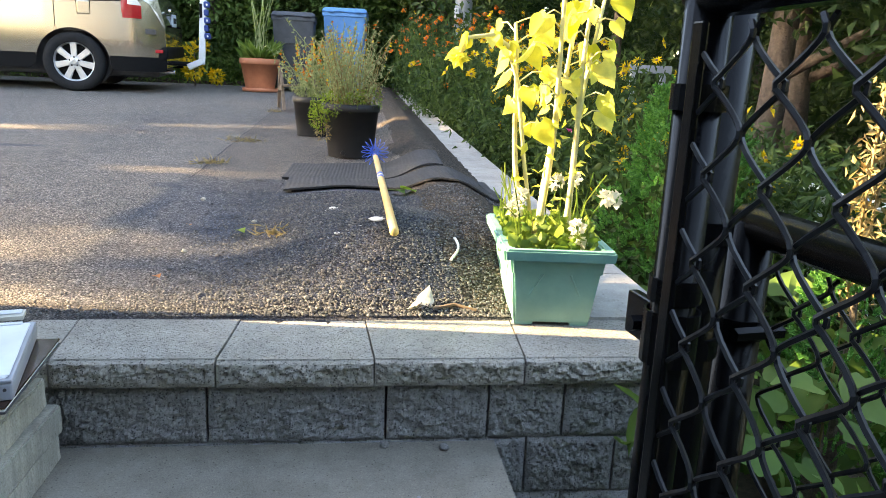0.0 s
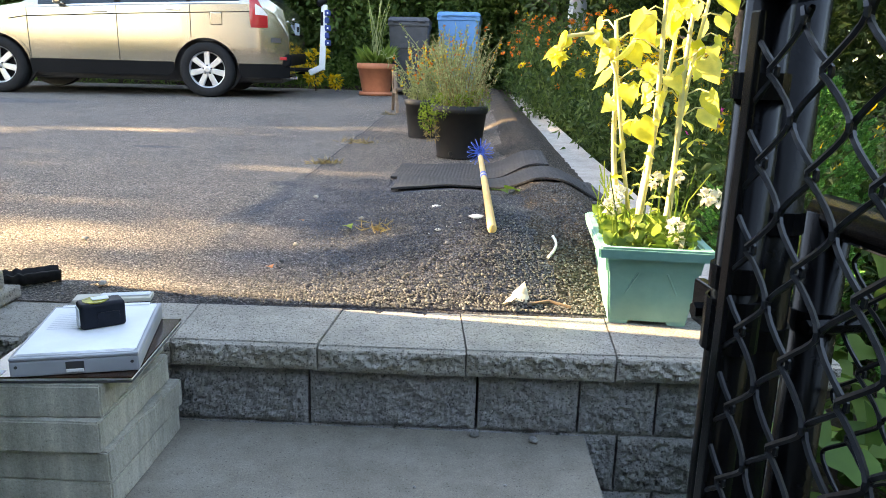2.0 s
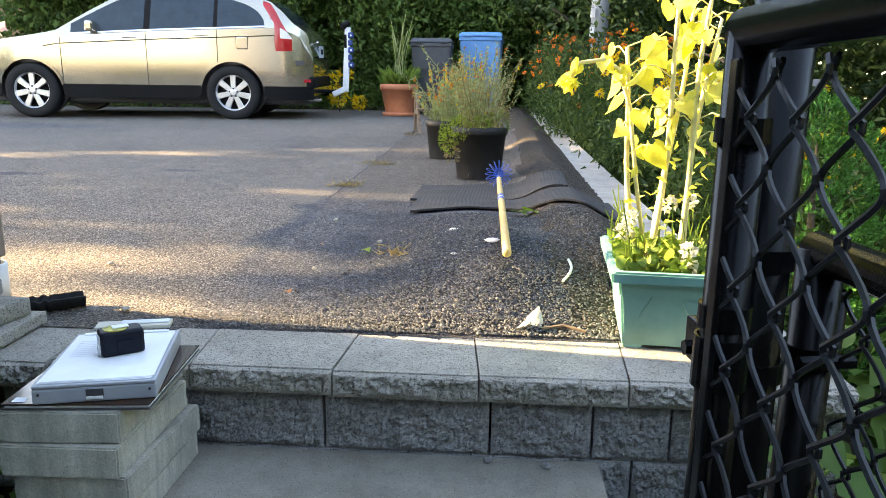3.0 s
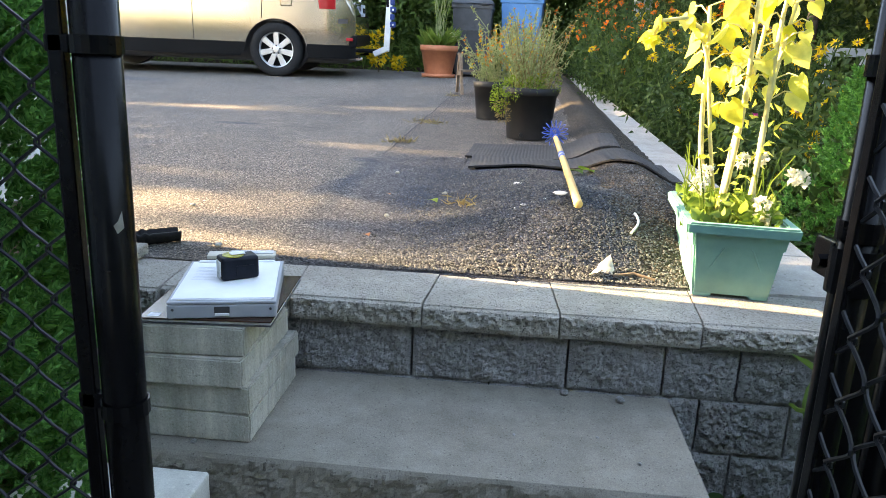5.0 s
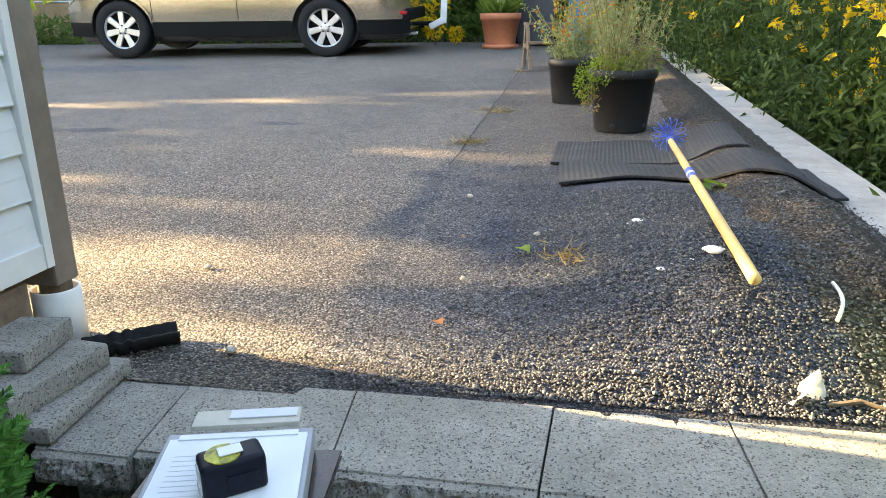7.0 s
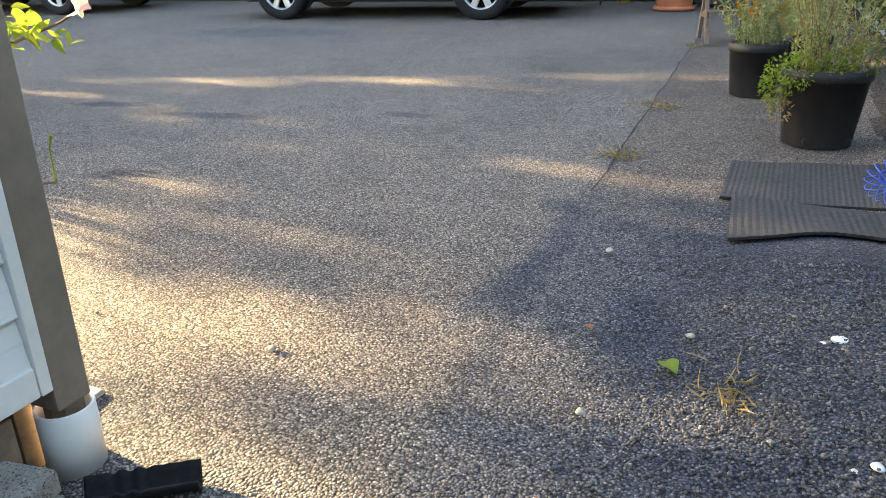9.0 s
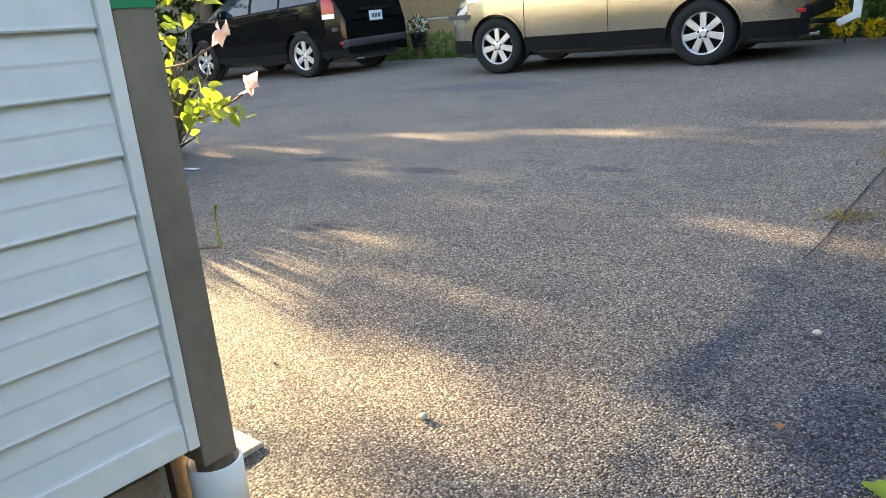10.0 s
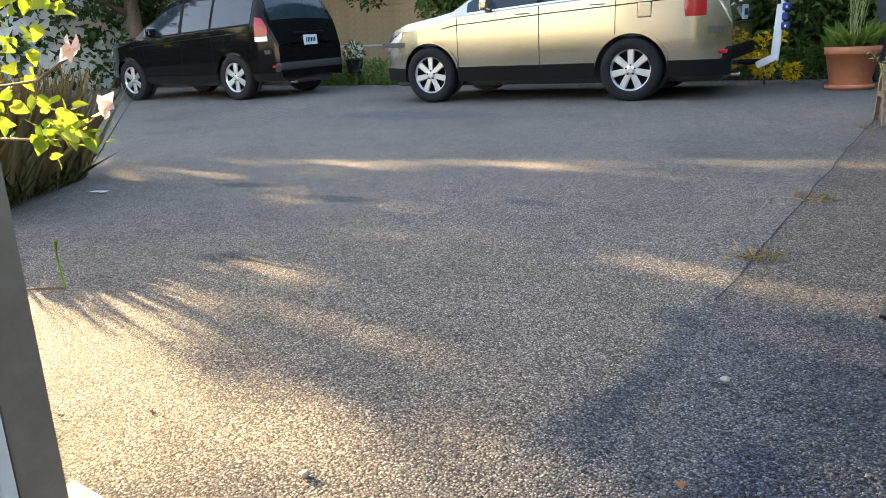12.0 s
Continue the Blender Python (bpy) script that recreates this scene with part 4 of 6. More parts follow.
def car_pose(rear, front, spec):
    """Pose from the near-side rear and front hubs on the ground plan."""
    d = Vector(rear) - Vector(front)
    a = math.atan2(d.y, d.x)
    nrm = Vector((-math.sin(a), math.cos(a)))
    mid_s = sum(spec["axles"]) / 2 - spec["length"] / 2
    c = (Vector(rear) + Vector(front)) / 2 + nrm * (spec["width"] / 2) - d.normalized() * mid_s
    return Matrix.Translation((c.x, c.y, lot(c.y))) @ Matrix.Rotation(a, 4, "Z") @ Matrix.Rotation(math.asin(SLOPE) * math.cos(a), 4, "X")


suv("parked_car", "champagne compact sport utility car parked on asphalt", tan_spec, car_pose((-3.42, 10.05), (-6.05, 9.82), tan_spec))
suv("parked_car", "black sport utility car with grey bumper", blk_spec, car_pose((-10.3, 10.1), (-13.05, 9.95), blk_spec))

# ---------- things on the landing and wall ----------
for k, (dx, dy, a) in enumerate(((0.0, 0.0, 0.6), (0.004, 0.002, -0.5), (-0.012, -0.012, 1.5), (-0.02, 0.0, 4.0))):
    z = 0.363 + 0.0655 * k
    bm = box(-0.116, -0.172, 0, 0.116, 0.172, 0.0645, 0.0)
    bmesh.ops.subdivide_edges(bm, edges=bm.edges[:], cuts=15, use_grid_fill=True)
    bmesh.ops.bevel(bm, geom=[e for e in bm.edges if e.calc_face_angle(0) > 1.0], offset=0.0035, segments=2, affect="EDGES")
    ob = part("paver", bm, M["paver"])
    for v_ in ob.data.vertices:
        v_.co += Vector((noise.noise(v_.co * 30 + Vector((k, 0, 0))), noise.noise(v_.co * 30 + Vector((0, k, 7))), 0)) * 0.0018 + Vector((noise.noise(v_.co * 90 + Vector((k, 3, 0))), noise.noise(v_.co * 90 + Vector((5, k, 7))), 0)) * 0.0008
    ob.matrix_world = pose(-0.788 + dx, 1.835 + dy, z, 0, 0, a)
    tagged(ob, "pale concrete paver in a stack of four", "paver", "stacked pavers")
bk = thing("portfolio", "glossy dark book lying under a clipboard box", "book", pose(-0.782, 1.838, 0.6255, 0, 0, 6))
part("cover", box(-0.14, -0.165, 0.0, 0.14, 0.165, 0.003, 0.001, 1), M["darkgrey"], bk)
part("page_block", box(-0.135, -0.160, 0.003, 0.137, 0.160, 0.009), M["paper"], bk)
part("front_cover", box(-0.14, -0.165, 0.009, 0.14, 0.165, 0.0125, 0.001, 1), M["book"], bk)
part("barcode_label", box(-0.125, -0.155, 0.0126, -0.10, -0.135, 0.0132), M["paper"], bk)
cb = thing("clipboard_box", "grey plastic clipboard box with white paper", "clipboard", pose(-0.772, 1.838, 0.6385, 0, 0, 15))
part("tray", box(-0.112, -0.155, 0.0, 0.112, 0.155, 0.030, 0.004), M["grey"], cb)
part("lid", box(-0.112, -0.155, 0.031, 0.112, 0.155, 0.037, 0.003), M["grey"], cb)
part("latch_recess", box(-0.016, -0.1565, 0.008, 0.016, -0.154, 0.026, 0.001), M["darkgrey"], cb)
part("latch", box(-0.015, -0.159, 0.006, 0.015, -0.155, 0.012, 0.001), M["white"], cb)
for x in (-0.1, 0.1):
    part("rivet", tube([(x, -0.157, 0.02), (x, -0.154, 0.02)], 0.003, 8), M["darkgrey"], cb)
for k in range(3):
    part("paper_sheet", box(-0.104 + 0.001 * k, -0.146 + 0.002 * k, 0.0375 + 0.0012 * k, 0.103 + 0.001 * k, 0.135, 0.0385 + 0.0012 * k, 0, m=Matrix.Rotation(radians(0.6 * k - 0.6), 4, "Z")), M["paper"], cb)
for k in range(9):
    part("text_line", box(-0.085, 0.085 - 0.012 * k, 0.04125, -0.085 + 0.05 + 0.03 * abs(noise.noise((k * 3.3, 0, 0))), 0.0868 - 0.012 * k, 0.0414), M["ink"], cb)
part("clip", box(-0.09, 0.128, 0.041, 0.09, 0.142, 0.0435, 0.001), M["paper"], cb)
part("wood_strip", box(-0.075, 0.150, 0.0435, 0.090, 0.196, 0.052, 0.001), M["palestrip"], cb, "pale wooden strip")
part("clip_plate", box(-0.02, 0.165, 0.0522, 0.085, 0.19, 0.055, 0.001), M["ink"], cb)
tm = thing("tape_measure", "black tape measure with a yellow top", "tape measure", pose(-0.758, 1.848, 0.6796, 0, 0, 38))
bmt = box(-0.043, -0.025, 0.0, 0.043, 0.025, 0.054, 0.009, 3)
part("case", bmt, M["tapecase"], tm, smooth=True)
part("label", lathe([(0.024, 0.0535), (0.024, 0.0555), (0.0, 0.056)], 20, pose(-0.010, 0, 0)), M["yellow"], tm)
part("sticker", box(-0.016, -0.010, 0.0562, 0.016, 0.012, 0.0585, 0.001), M["paper"], tm)
part("belt_clip", box(-0.012, -0.0275, 0.012, 0.03, -0.0245, 0.034, 0.001), M["tapecase"], tm)
part("hook", box(-0.046, -0.010, 0.003, -0.041, 0.010, 0.020, 0.001), M["steel"], tm)
part("front_label", box(-0.0446, -0.016, 0.010, -0.0425, 0.016, 0.044, 0.0008), M["paper"], tm)


def stone(name, at, r, label, material, squash=0.6):
    bm = bmesh.new()
    bmesh.ops.create_icosphere(bm, subdivisions=2, radius=r)
    for v_ in bm.verts:
        v_.co *= 1 + 0.35 * noise.noise(v_.co / r * 0.9 + Vector(at) * 7)
        v_.co.z *= squash
    zmin = min(v_.co.z for v_ in bm.verts)
    bmesh.ops.translate(bm, vec=(0, 0, -zmin), verts=bm.verts)
    ob = part(name, bm, material, None, "", True)
    ob.location = at
    return tagged(ob, label, "stone", "loose pebbles")


for x, y, r in ((0.028, 2.030, 0.012), (0.165, 2.015, 0.012), (-0.79, 1.647, 0.007), (0.09, 1.82, 0.004), (0.17, 1.72, 0.005), (-0.10, 1.80, 0.004)):
    stone("pebble", (x, y, 0.362), r, "small grey pebble on the landing", M["block"])
for x, y, r in ((-1.05, 2.42, 0.012), (-0.60, 2.9, 0.010), (-0.70, 3.74, 0.012), (-0.42, 3.25, 0.011), (-1.35, 2.9, 0.012)):
    stone("pebble", (x, y, lot(y) + 0.004 + (float(hump(x, y)) if x > -0.86 else 0)), r, "loose pale pebble on asphalt", M["paver"])

# planter with sunflowers and geraniums
pt = thing("planter", "rectangular green plastic planter with sunflowers and geraniums", "planter", pose(0.490, 2.455, 0.5765, 0, 0, -5))


def frustum(x0, y0, z0, x1, y1, z1, bevel=0.004):
    bm = box(-1, -1, 0, 1, 1, 1)
    for v_ in bm.verts:
        a, b, z = (x0, y0, z0) if v_.co.z < 0.5 else (x1, y1, z1)
        v_.co = Vector((v_.co.x * a, v_.co.y * b, z))
    bmesh.ops.bevel(bm, geom=bm.edges[:], offset=bevel, segments=2, affect="EDGES")
    return bm


def walls(hx, hy, z0, z1, t, hx1=None, hy1=None):
    """Four upright sides with thickness."""
    hx1, hy1 = hx1 or hx, hy1 or hy
    o = [(-1, -1), (1, -1), (1, 1), (-1, 1)]
    v = [(a * hx, b * hy, z0) for a, b in o] + [(a * hx1, b * hy1, z1) for a, b in o] + [(a * (hx1 - t), b * (hy1 - t), z1) for a, b in o] + [(a * (hx - t), b * (hy - t), z0) for a, b in o]
    f = []
    for k in range(4):
        j = (k + 1) % 4
        f += [(k, j, 4 + j, 4 + k), (4 + k, 4 + j, 8 + j, 8 + k), (8 + k, 8 + j, 12 + j, 12 + k), (12 + k, 12 + j, j, k)]
    bm = bmesh.new()
    vs = [bm.verts.new(p) for p in v]
    for q in f:
        bm.faces.new([vs[i] for i in q])
    bmesh.ops.bevel(bm, geom=[e for e in bm.edges if abs(e.verts[0].co.z - e.verts[1].co.z) > 0.01 or e.verts[0].co.z > z1 - 0.001], offset=0.005, segments=2, affect="EDGES")
    return bm


part("body", walls(0.100, 0.190, 0.012, 0.155, 0.006, 0.115, 0.214), M["green"], pt)
part("collar", walls(0.118, 0.218, 0.150, 0.196, 0.008, 0.124, 0.225), M["green"], pt)
part("rim", walls(0.142, 0.245, 0.190, 0.218, 0.028, 0.145, 0.248), M["green"], pt)
for sx in (-1, 1):
    for sy in (-1, 1):
        part("foot", frustum(0.024, 0.03, -0.012, 0.026, 0.032, 0.012, 0.003), M["green"], pt).location = (sx * 0.074, sy * 0.158, 0.012)
part("base", box(-0.099, -0.171, 0.010, 0.099, 0.171, 0.018), M["green"], pt)
for sx in (-1, 1):
    pts = [(sx * (0.035 + 0.03 * t), -0.2015 - 0.014 * (1 - t), 0.150 - 0.06 * t) for t in np.linspace(0, 1, 6)]
    part("moulding", tube(pts, 0.003, 6), M["green"], pt)
v = sheet("potting_soil", np.linspace(-0.115, 0.115, 12), np.linspace(-0.212, 0.212, 16), lambda X, Y: 0.17 + 0.012 * np.sin(X * 60) * np.cos(Y * 43), M["soil"])
v.parent = pt
stalks = []
hl, fl = [], []
tops = ((-0.02, 0.03, 0.02, 0.0, 0.98), (0.045, 0.02, 0.10, 0.02, 0.95), (0.06, 0.06, 0.13, 0.10, 0.86), (-0.05, 0.06, -0.13, 0.02, 0.78), (0.0, 0.08, 0.06, 0.14, 0.9))
for k, (x, y, tx, ty, h) in enumerate(tops):
    pts = [(x + (tx - x) * t + 0.012 * math.sin(5 * t + k), y + (ty - y) * t + 0.01 * math.cos(4 * t + k), 0.17 + (h - 0.17) * t) for t in np.linspace(0, 1, 9)]
    part("stalk", tube(pts, 0.01, 8, [0.0095 - 0.0045 * t for t in np.linspace(0, 1, 9)]), M["sunstalk"], pt, "hairy stalk in a pale sunlit tone", True)
    for t in np.linspace(0.52, 1.0, 12):
        i = min(7, int(t * 8))
        p = Vector(pts[i]).lerp(Vector(pts[i + 1]), t * 8 - i)
        a = rng.uniform(0, 2 * math.pi)
        ln = rng.uniform(0.03, 0.085)
        q = p + Vector((math.cos(a), math.sin(a), rng.uniform(0.0, 0.5))) * ln
        stalks.append(tube([p, p.lerp(q, 0.6) + Vector((0, 0, 0.012)), q], 0.0022, 5))
        hl.append((q, (math.cos(a) * 0.5, math.sin(a) * 0.5, rng.uniform(-1.5, -0.2)), rng.uniform(0.034, 0.08)))
arch_pts = [(-0.10, 0.03, 0.62), (-0.135, 0.02, 0.72), (-0.18, 0.0, 0.745), (-0.245, -0.01, 0.735), (-0.265, -0.015, 0.695)]
part("stalk", tube([(-0.03, 0.04, 0.2), (-0.07, 0.04, 0.42)] + arch_pts, 0.006, 8), M["sunstalk"], pt, "bent stalk with a hanging head", True)
for t, q in enumerate(arch_pts[1:]):
    for a in range(3):
        hl.append((Vector(q), (rng.normal(), rng.normal(), -0.6), 0.045))
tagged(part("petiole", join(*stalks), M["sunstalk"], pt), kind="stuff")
leaf_part("sunflower_leaves", heart_data(np.array([h[0] for h in hl]), np.array([h[1] for h in hl]), np.array([h[2] for h in hl]), 0.2), M["sunleaf"], pt, "heart-shaped leaves coloured yellow-green as if backlit")
for hx, hy, hz in ((-0.268, -0.018, 0.685), (0.03, 0.0, 0.99)):
    n = 34
    d = unit(rng.normal(size=(n, 3)) * np.array([1, 1, 0.6]) + np.array([0, 0, -0.3]))
    leaf_part("flower_head", leaf_data(np.tile([hx, hy, hz], (n, 1)) + d * 0.008, d, ovate(n, 0.016, 0.032), ovate(n, 0.009, 0.014)), M["sunleaf"], pt, "wilted pale yellow sunflower head")
n = 420
p = np.stack([rng.uniform(-0.125, 0.125, n), rng.uniform(-0.2, 0.2, n), 0.18 + 0.07 * rng.random(n) ** 1.3], 1)
leaf_part("geranium_leaves", heart_data(p, unit(rng.normal(size=(n, 3)) + np.array([0, 0, 0.1])), ovate(n, 0.022, 0.04)), M["geran"], pt, "yellow-green lobed leaves")
thin = []
for k in range(30):
    x, y = rng.uniform(-0.12, 0.13), rng.uniform(-0.18, 0.18)
    thin.append(tube([(x, y, 0.18), (x * 1.15, y, 0.28), (x * 1.35 + rng.normal() * 0.02, y, rng.uniform(0.28, 0.40))], 0.0018, 5))
tagged(part("thin_stem", join(*thin), M["geran"], pt), kind="stuff")
for bx, by, bz in ((-0.11, -0.12, 0.30), (-0.09, -0.10, 0.33), (0.16, -0.1, 0.33), (0.13, -0.14, 0.34), (0.05, -0.18, 0.27), (0.06, -0.16, 0.22), (0.02, -0.02, 0.36), (0.09, 0.08, 0.36)):
    n = 40
    d = unit(rng.normal(size=(n, 3)) + np.array([0, 0, 0.3]))
    leaf_part("blossom", leaf_data(np.array([bx, by, bz]) + d * 0.012, d + rng.normal(size=(n, 3)) * 0.5, ovate(n, 0.012, 0.02), ovate(n, 0.012, 0.018)), M["petalW"], pt, "white geranium blossom")
n = 60
p = np.stack([rng.uniform(-0.1, 0.12, n), rng.uniform(-0.1, 0.15, n), rng.uniform(0.25, 0.62, n)], 1)
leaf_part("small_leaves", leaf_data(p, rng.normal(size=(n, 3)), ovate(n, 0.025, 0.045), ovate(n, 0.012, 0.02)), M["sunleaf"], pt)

# ---------- things on the lot ----------


def ground_at(x, y):
    return lot(y) + (float(hump(x, y)) - 0.004 if x > -0.87 else 0.0)


def mat_sheet(name, corners, ribs, label, up):
    """Ribbed rubber mat that drapes over the heap; corners near-left, near-right, far-right, far-left."""
    a, b, c, d = [Vector(q) for q in corners]
    nu, nv = 90, 34
    v, f = [], []
    for layer in (0, 1):
        for j in range(nv + 1):
            for i in range(nu + 1):
                s, t = i / nu, j / nv
                q = (a.lerp(b, s)).lerp(d.lerp(c, s), t)
                q += Vector((0, 0.012 * noise.noise((s * 4, t * 2, up * 90)) + (0.20 * math.sin(math.pi * min(1, s * 1.25)) ** 1.3 * (1 - t) if up > 0.005 else 0)))
                z = ground_at(q.x, q.y) if q.x < 0.59 else lot(q.y) + 0.01
                z = max(z, ground_at(q.x - 0.05, q.y) - 0.03 if q.x > 0.5 else 0)
                rib = 0.0016 * (i % 2) if layer else 0
                v.append((q.x, q.y, z + up + (0.009 + rib if layer else 0) + 0.006 * noise.noise((q.x * 6, q.y * 6, 3))))
    k0 = (nu + 1) * (nv + 1)
    for j in range(nv):
        for i in range(nu):
            k = j * (nu + 1) + i
            f.append((k + k0, k + k0 + 1, k + k0 + nu + 2, k + k0 + nu + 1))
            f.append((k, k + nu + 1, k + nu + 2, k + 1))
    rim_ = [i for i in range(nu + 1)] + [j * (nu + 1) + nu for j in range(1, nv + 1)] + [nv * (nu + 1) + i for i in range(nu - 1, -1, -1)] + [j * (nu + 1) for j in range(nv - 1, 0, -1)]
    for p_, q_ in zip(rim_, rim_[1:] + rim_[:1]):
        f.append((p_, q_, q_ + k0, p_ + k0))
    return tagged(part_of(name, v, f, M["mat"]), label, "mat", "rubber mats")


mat_sheet("rubber_mat", [(-0.42, 4.36), (0.44, 4.42), (0.46, 4.98), (-0.40, 4.86)], 40, "black ribbed rubber mat on old asphalt", 0.003)
mat_sheet("rubber_mat", [(-0.37, 3.90), (0.66, 3.80), (0.64, 4.24), (-0.38, 4.38)], 40, "black ribbed rubber mat draped over a gravel heap", 0.010)

# nut gatherer
A, B = Vector((0.072, 2.598, 0.752)), Vector((0.058, 4.05, 0.815))
ng = thing("nut_gatherer", "wooden-handled gatherer with a blue wire basket", "garden tool")
d = (B - A).normalized()
part("handle", tube([A, A + d * 0.006, A.lerp(B, 0.3), A.lerp(B, 0.6), B], 0.013, 16, [0.0105, 0.0142, 0.014, 0.0135, 0.012]), M["handle"], ng, "pale wooden handle", True)
part("label_band", tube([A.lerp(B, 0.585), A.lerp(B, 0.655)], 0.0142, 16), M["blue"], ng, "blue paper label")
part("label_mark", tube([A.lerp(B, 0.61), A.lerp(B, 0.625)], 0.0146, 16), M["white"], ng)
bc = B + d * 0.055 + Vector((0, 0, 0.012))
side = d.cross(Vector((0, 0, 1))).normalized()
upv = side.cross(d)
for k in range(16):
    a = 2 * math.pi * k / 16
    rad = side * math.cos(a) + upv * math.sin(a)
    part("wire", tube([bc + d * (-0.055 * math.cos(t)) + rad * (0.062 * math.sin(t) + 0.006) for t in np.linspace(0.05, math.pi - 0.05, 12)], 0.0016, 5), M["blue"], ng)
part("collar", tube([B - d * 0.02, B + d * 0.004], 0.0155, 12), M["blue"], ng)
part("end_ring", tube([bc + d * 0.05 + (side * math.cos(a) + upv * math.sin(a)) * 0.02 for a in np.linspace(0, 2 * math.pi, 16)], 0.003, 6), M["blue"], ng)

# litter on the heap
wr = thing("wrapper", "torn white plastic wrapper on gravel", "litter", pose(0.145, 2.395, ground_at(0.145, 2.395), 0, 0, 20))
leaf_part("sheet", heart_data(np.array([[0, 0, 0.004], [-0.02, 0.0, 0.003]]), np.array([[0.6, 0.5, 0.9], [-1, -0.6, 0.25]]), np.array([0.055, 0.045])), M["petalW"], wr)
stick = tagged(part("twig", tube([(0.17, 2.375, ground_at(0.17, 2.375) + 0.004), (0.23, 2.385, ground_at(0.23, 2.385) + 0.012), (0.29, 2.37, ground_at(0.29, 2.37) + 0.004)], 0.005, 7), M["barewood"]), "short brown twig on gravel", "twig")
for x, y, r in ((0.025, 2.83, 0.024), (0.05, 2.835, 0.012), (-0.12, 3.22, 0.02), (-0.15, 3.21, 0.011), (-0.10, 2.78, 0.012), (-0.07, 2.79, 0.008), (-0.13, 2.775, 0.007), (-0.03, 2.8, 0.009)):
    ob = stone("lime_chunk", (x, y, ground_at(x, y) - 0.004), r, "white crumbled lime chunk on gravel", M["pvc"], 0.3)
cu = [(0.245 + 0.035 * math.sin(t * 2.2), 2.60 + 0.14 * t, ground_at(0.245 + 0.035 * math.sin(t * 2.2), 2.60 + 0.14 * t) + 0.006) for t in np.linspace(0, 1, 9)]
tagged(part("plastic_strip", tube(cu, 0.0045, 6), M["pvc"]), "curled white plastic strip on the heap", "litter")
for nm, x, y, s, mt, lb_ in (("leaf", 0.20, 3.90, 0.10, "hib", "green leaves fallen on the heap"), ("leaf", 0.14, 3.89, 0.09, "vine", "green leaves fallen on the heap"), ("leaf", -0.46, 3.12, 0.05, "hib", "single green leaf on gravel"), ("dead_leaf", -0.62, 2.62, 0.03, "deadleaf", "orange dead leaf on gravel"), ("dead_leaf", -0.66, 3.25, 0.025, "deadleaf", "orange dead leaf on gravel")):
    tagged(leaf_part(nm, heart_data(np.array([[x, y, ground_at(x, y) + 0.02]]), np.array([[0.5, -0.8, 0.1]]), np.array([s]), 3.0), M[mt]), lb_, "leaf")


def tuft(name, x, y, n, h, spread, material, label, z=None, lean=0.9):
    """Grass tuft of single blades."""
    z = ground_at(x, y) if z is None else z
    b = np.stack([x + rng.normal(size=n) * spread * 0.35, y + rng.normal(size=n) * spread * 0.35, np.full(n, z - 0.003)], 1)
    w = np.stack([rng.normal(size=n) * lean, rng.normal(size=n) * lean, np.abs(rng.normal(size=n)) * 0.5 + 0.5], 1)
    return tagged(leaf_part(name, leaf_data(b, w, h * ovate(n, 0.5, 1.2), ovate(n, 0.004, 0.007)), M[material]), label, "weed", kind="stuff")


tuft("weed", -0.88, 4.82, 80, 0.06, 0.13, "dry", "dry weed tuft in the asphalt crack", lean=1.6)
tuft("weed", -0.83, 5.88, 90, 0.065, 0.16, "dry", "yellowing weed tuft in the asphalt crack", lean=1.6)
tuft("weed", -0.30, 3.02, 60, 0.06, 0.14, "dry", "withered yellow weed on the gravel heap", lean=2.0)
tuft("weed", -0.86, 8.3, 40, 0.06, 0.1, "dry", "dry weed tuft in the asphalt crack", lean=1.4)


def pot(name, label, x, y, z, r0, r1, h, material, rim_h=0.05):
    t = thing(name, label, "plant pot", pose(x, y, z))
    part("bowl", lathe([(r0, 0), (r1 * 0.97, h - rim_h), (r1, h - rim_h), (r1 * 1.03, h - rim_h + 0.008), (r1 * 1.04, h), (r1 * 0.96, h), (r1 * 0.93, h - 0.06), (r1 * 0.85, h - 0.07)], 40), material, t, smooth=True)
    part("soil", lathe([(r1 * 0.93, h - 0.065), (r1 * 0.5, h - 0.045), (0.0, h - 0.04)], 24), M["soil"], t)
    return t


def stems(parent, n, z0, r, h0, h1, material, lean=0.18, rad=0.0022):
    """Thin upright stems; returns tips."""
    bs, tips = [], []
    for k in range(n):
        a, q = rng.uniform(0, 2 * math.pi), r * math.sqrt(rng.random())
        x, y = q * math.cos(a), q * math.sin(a)
        h = rng.uniform(h0, h1)
        ex, ey = x * 1.5 + rng.normal() * lean * h, y * 1.5 + rng.normal() * lean * h
        bs.append(tube([(x, y, z0), (x + (ex - x) * 0.4, y + (ey - y) * 0.4, z0 + h * 0.55), (ex, ey, z0 + h)], rad, 5))
        tips.append(((x, y, z0), (ex, ey, z0 + h)))
    tagged(part("stem", join(*bs), material, parent), kind="stuff")
    return tips


def along(tips, n, t0=0.2):
    i = rng.integers(0, len(tips), n)
    t = rng.uniform(t0, 1.0, n)[:, None]
    a, b = np.array([tips[k][0] for k in i]), np.array([tips[k][1] for k in i])
    return a + (b - a) * t


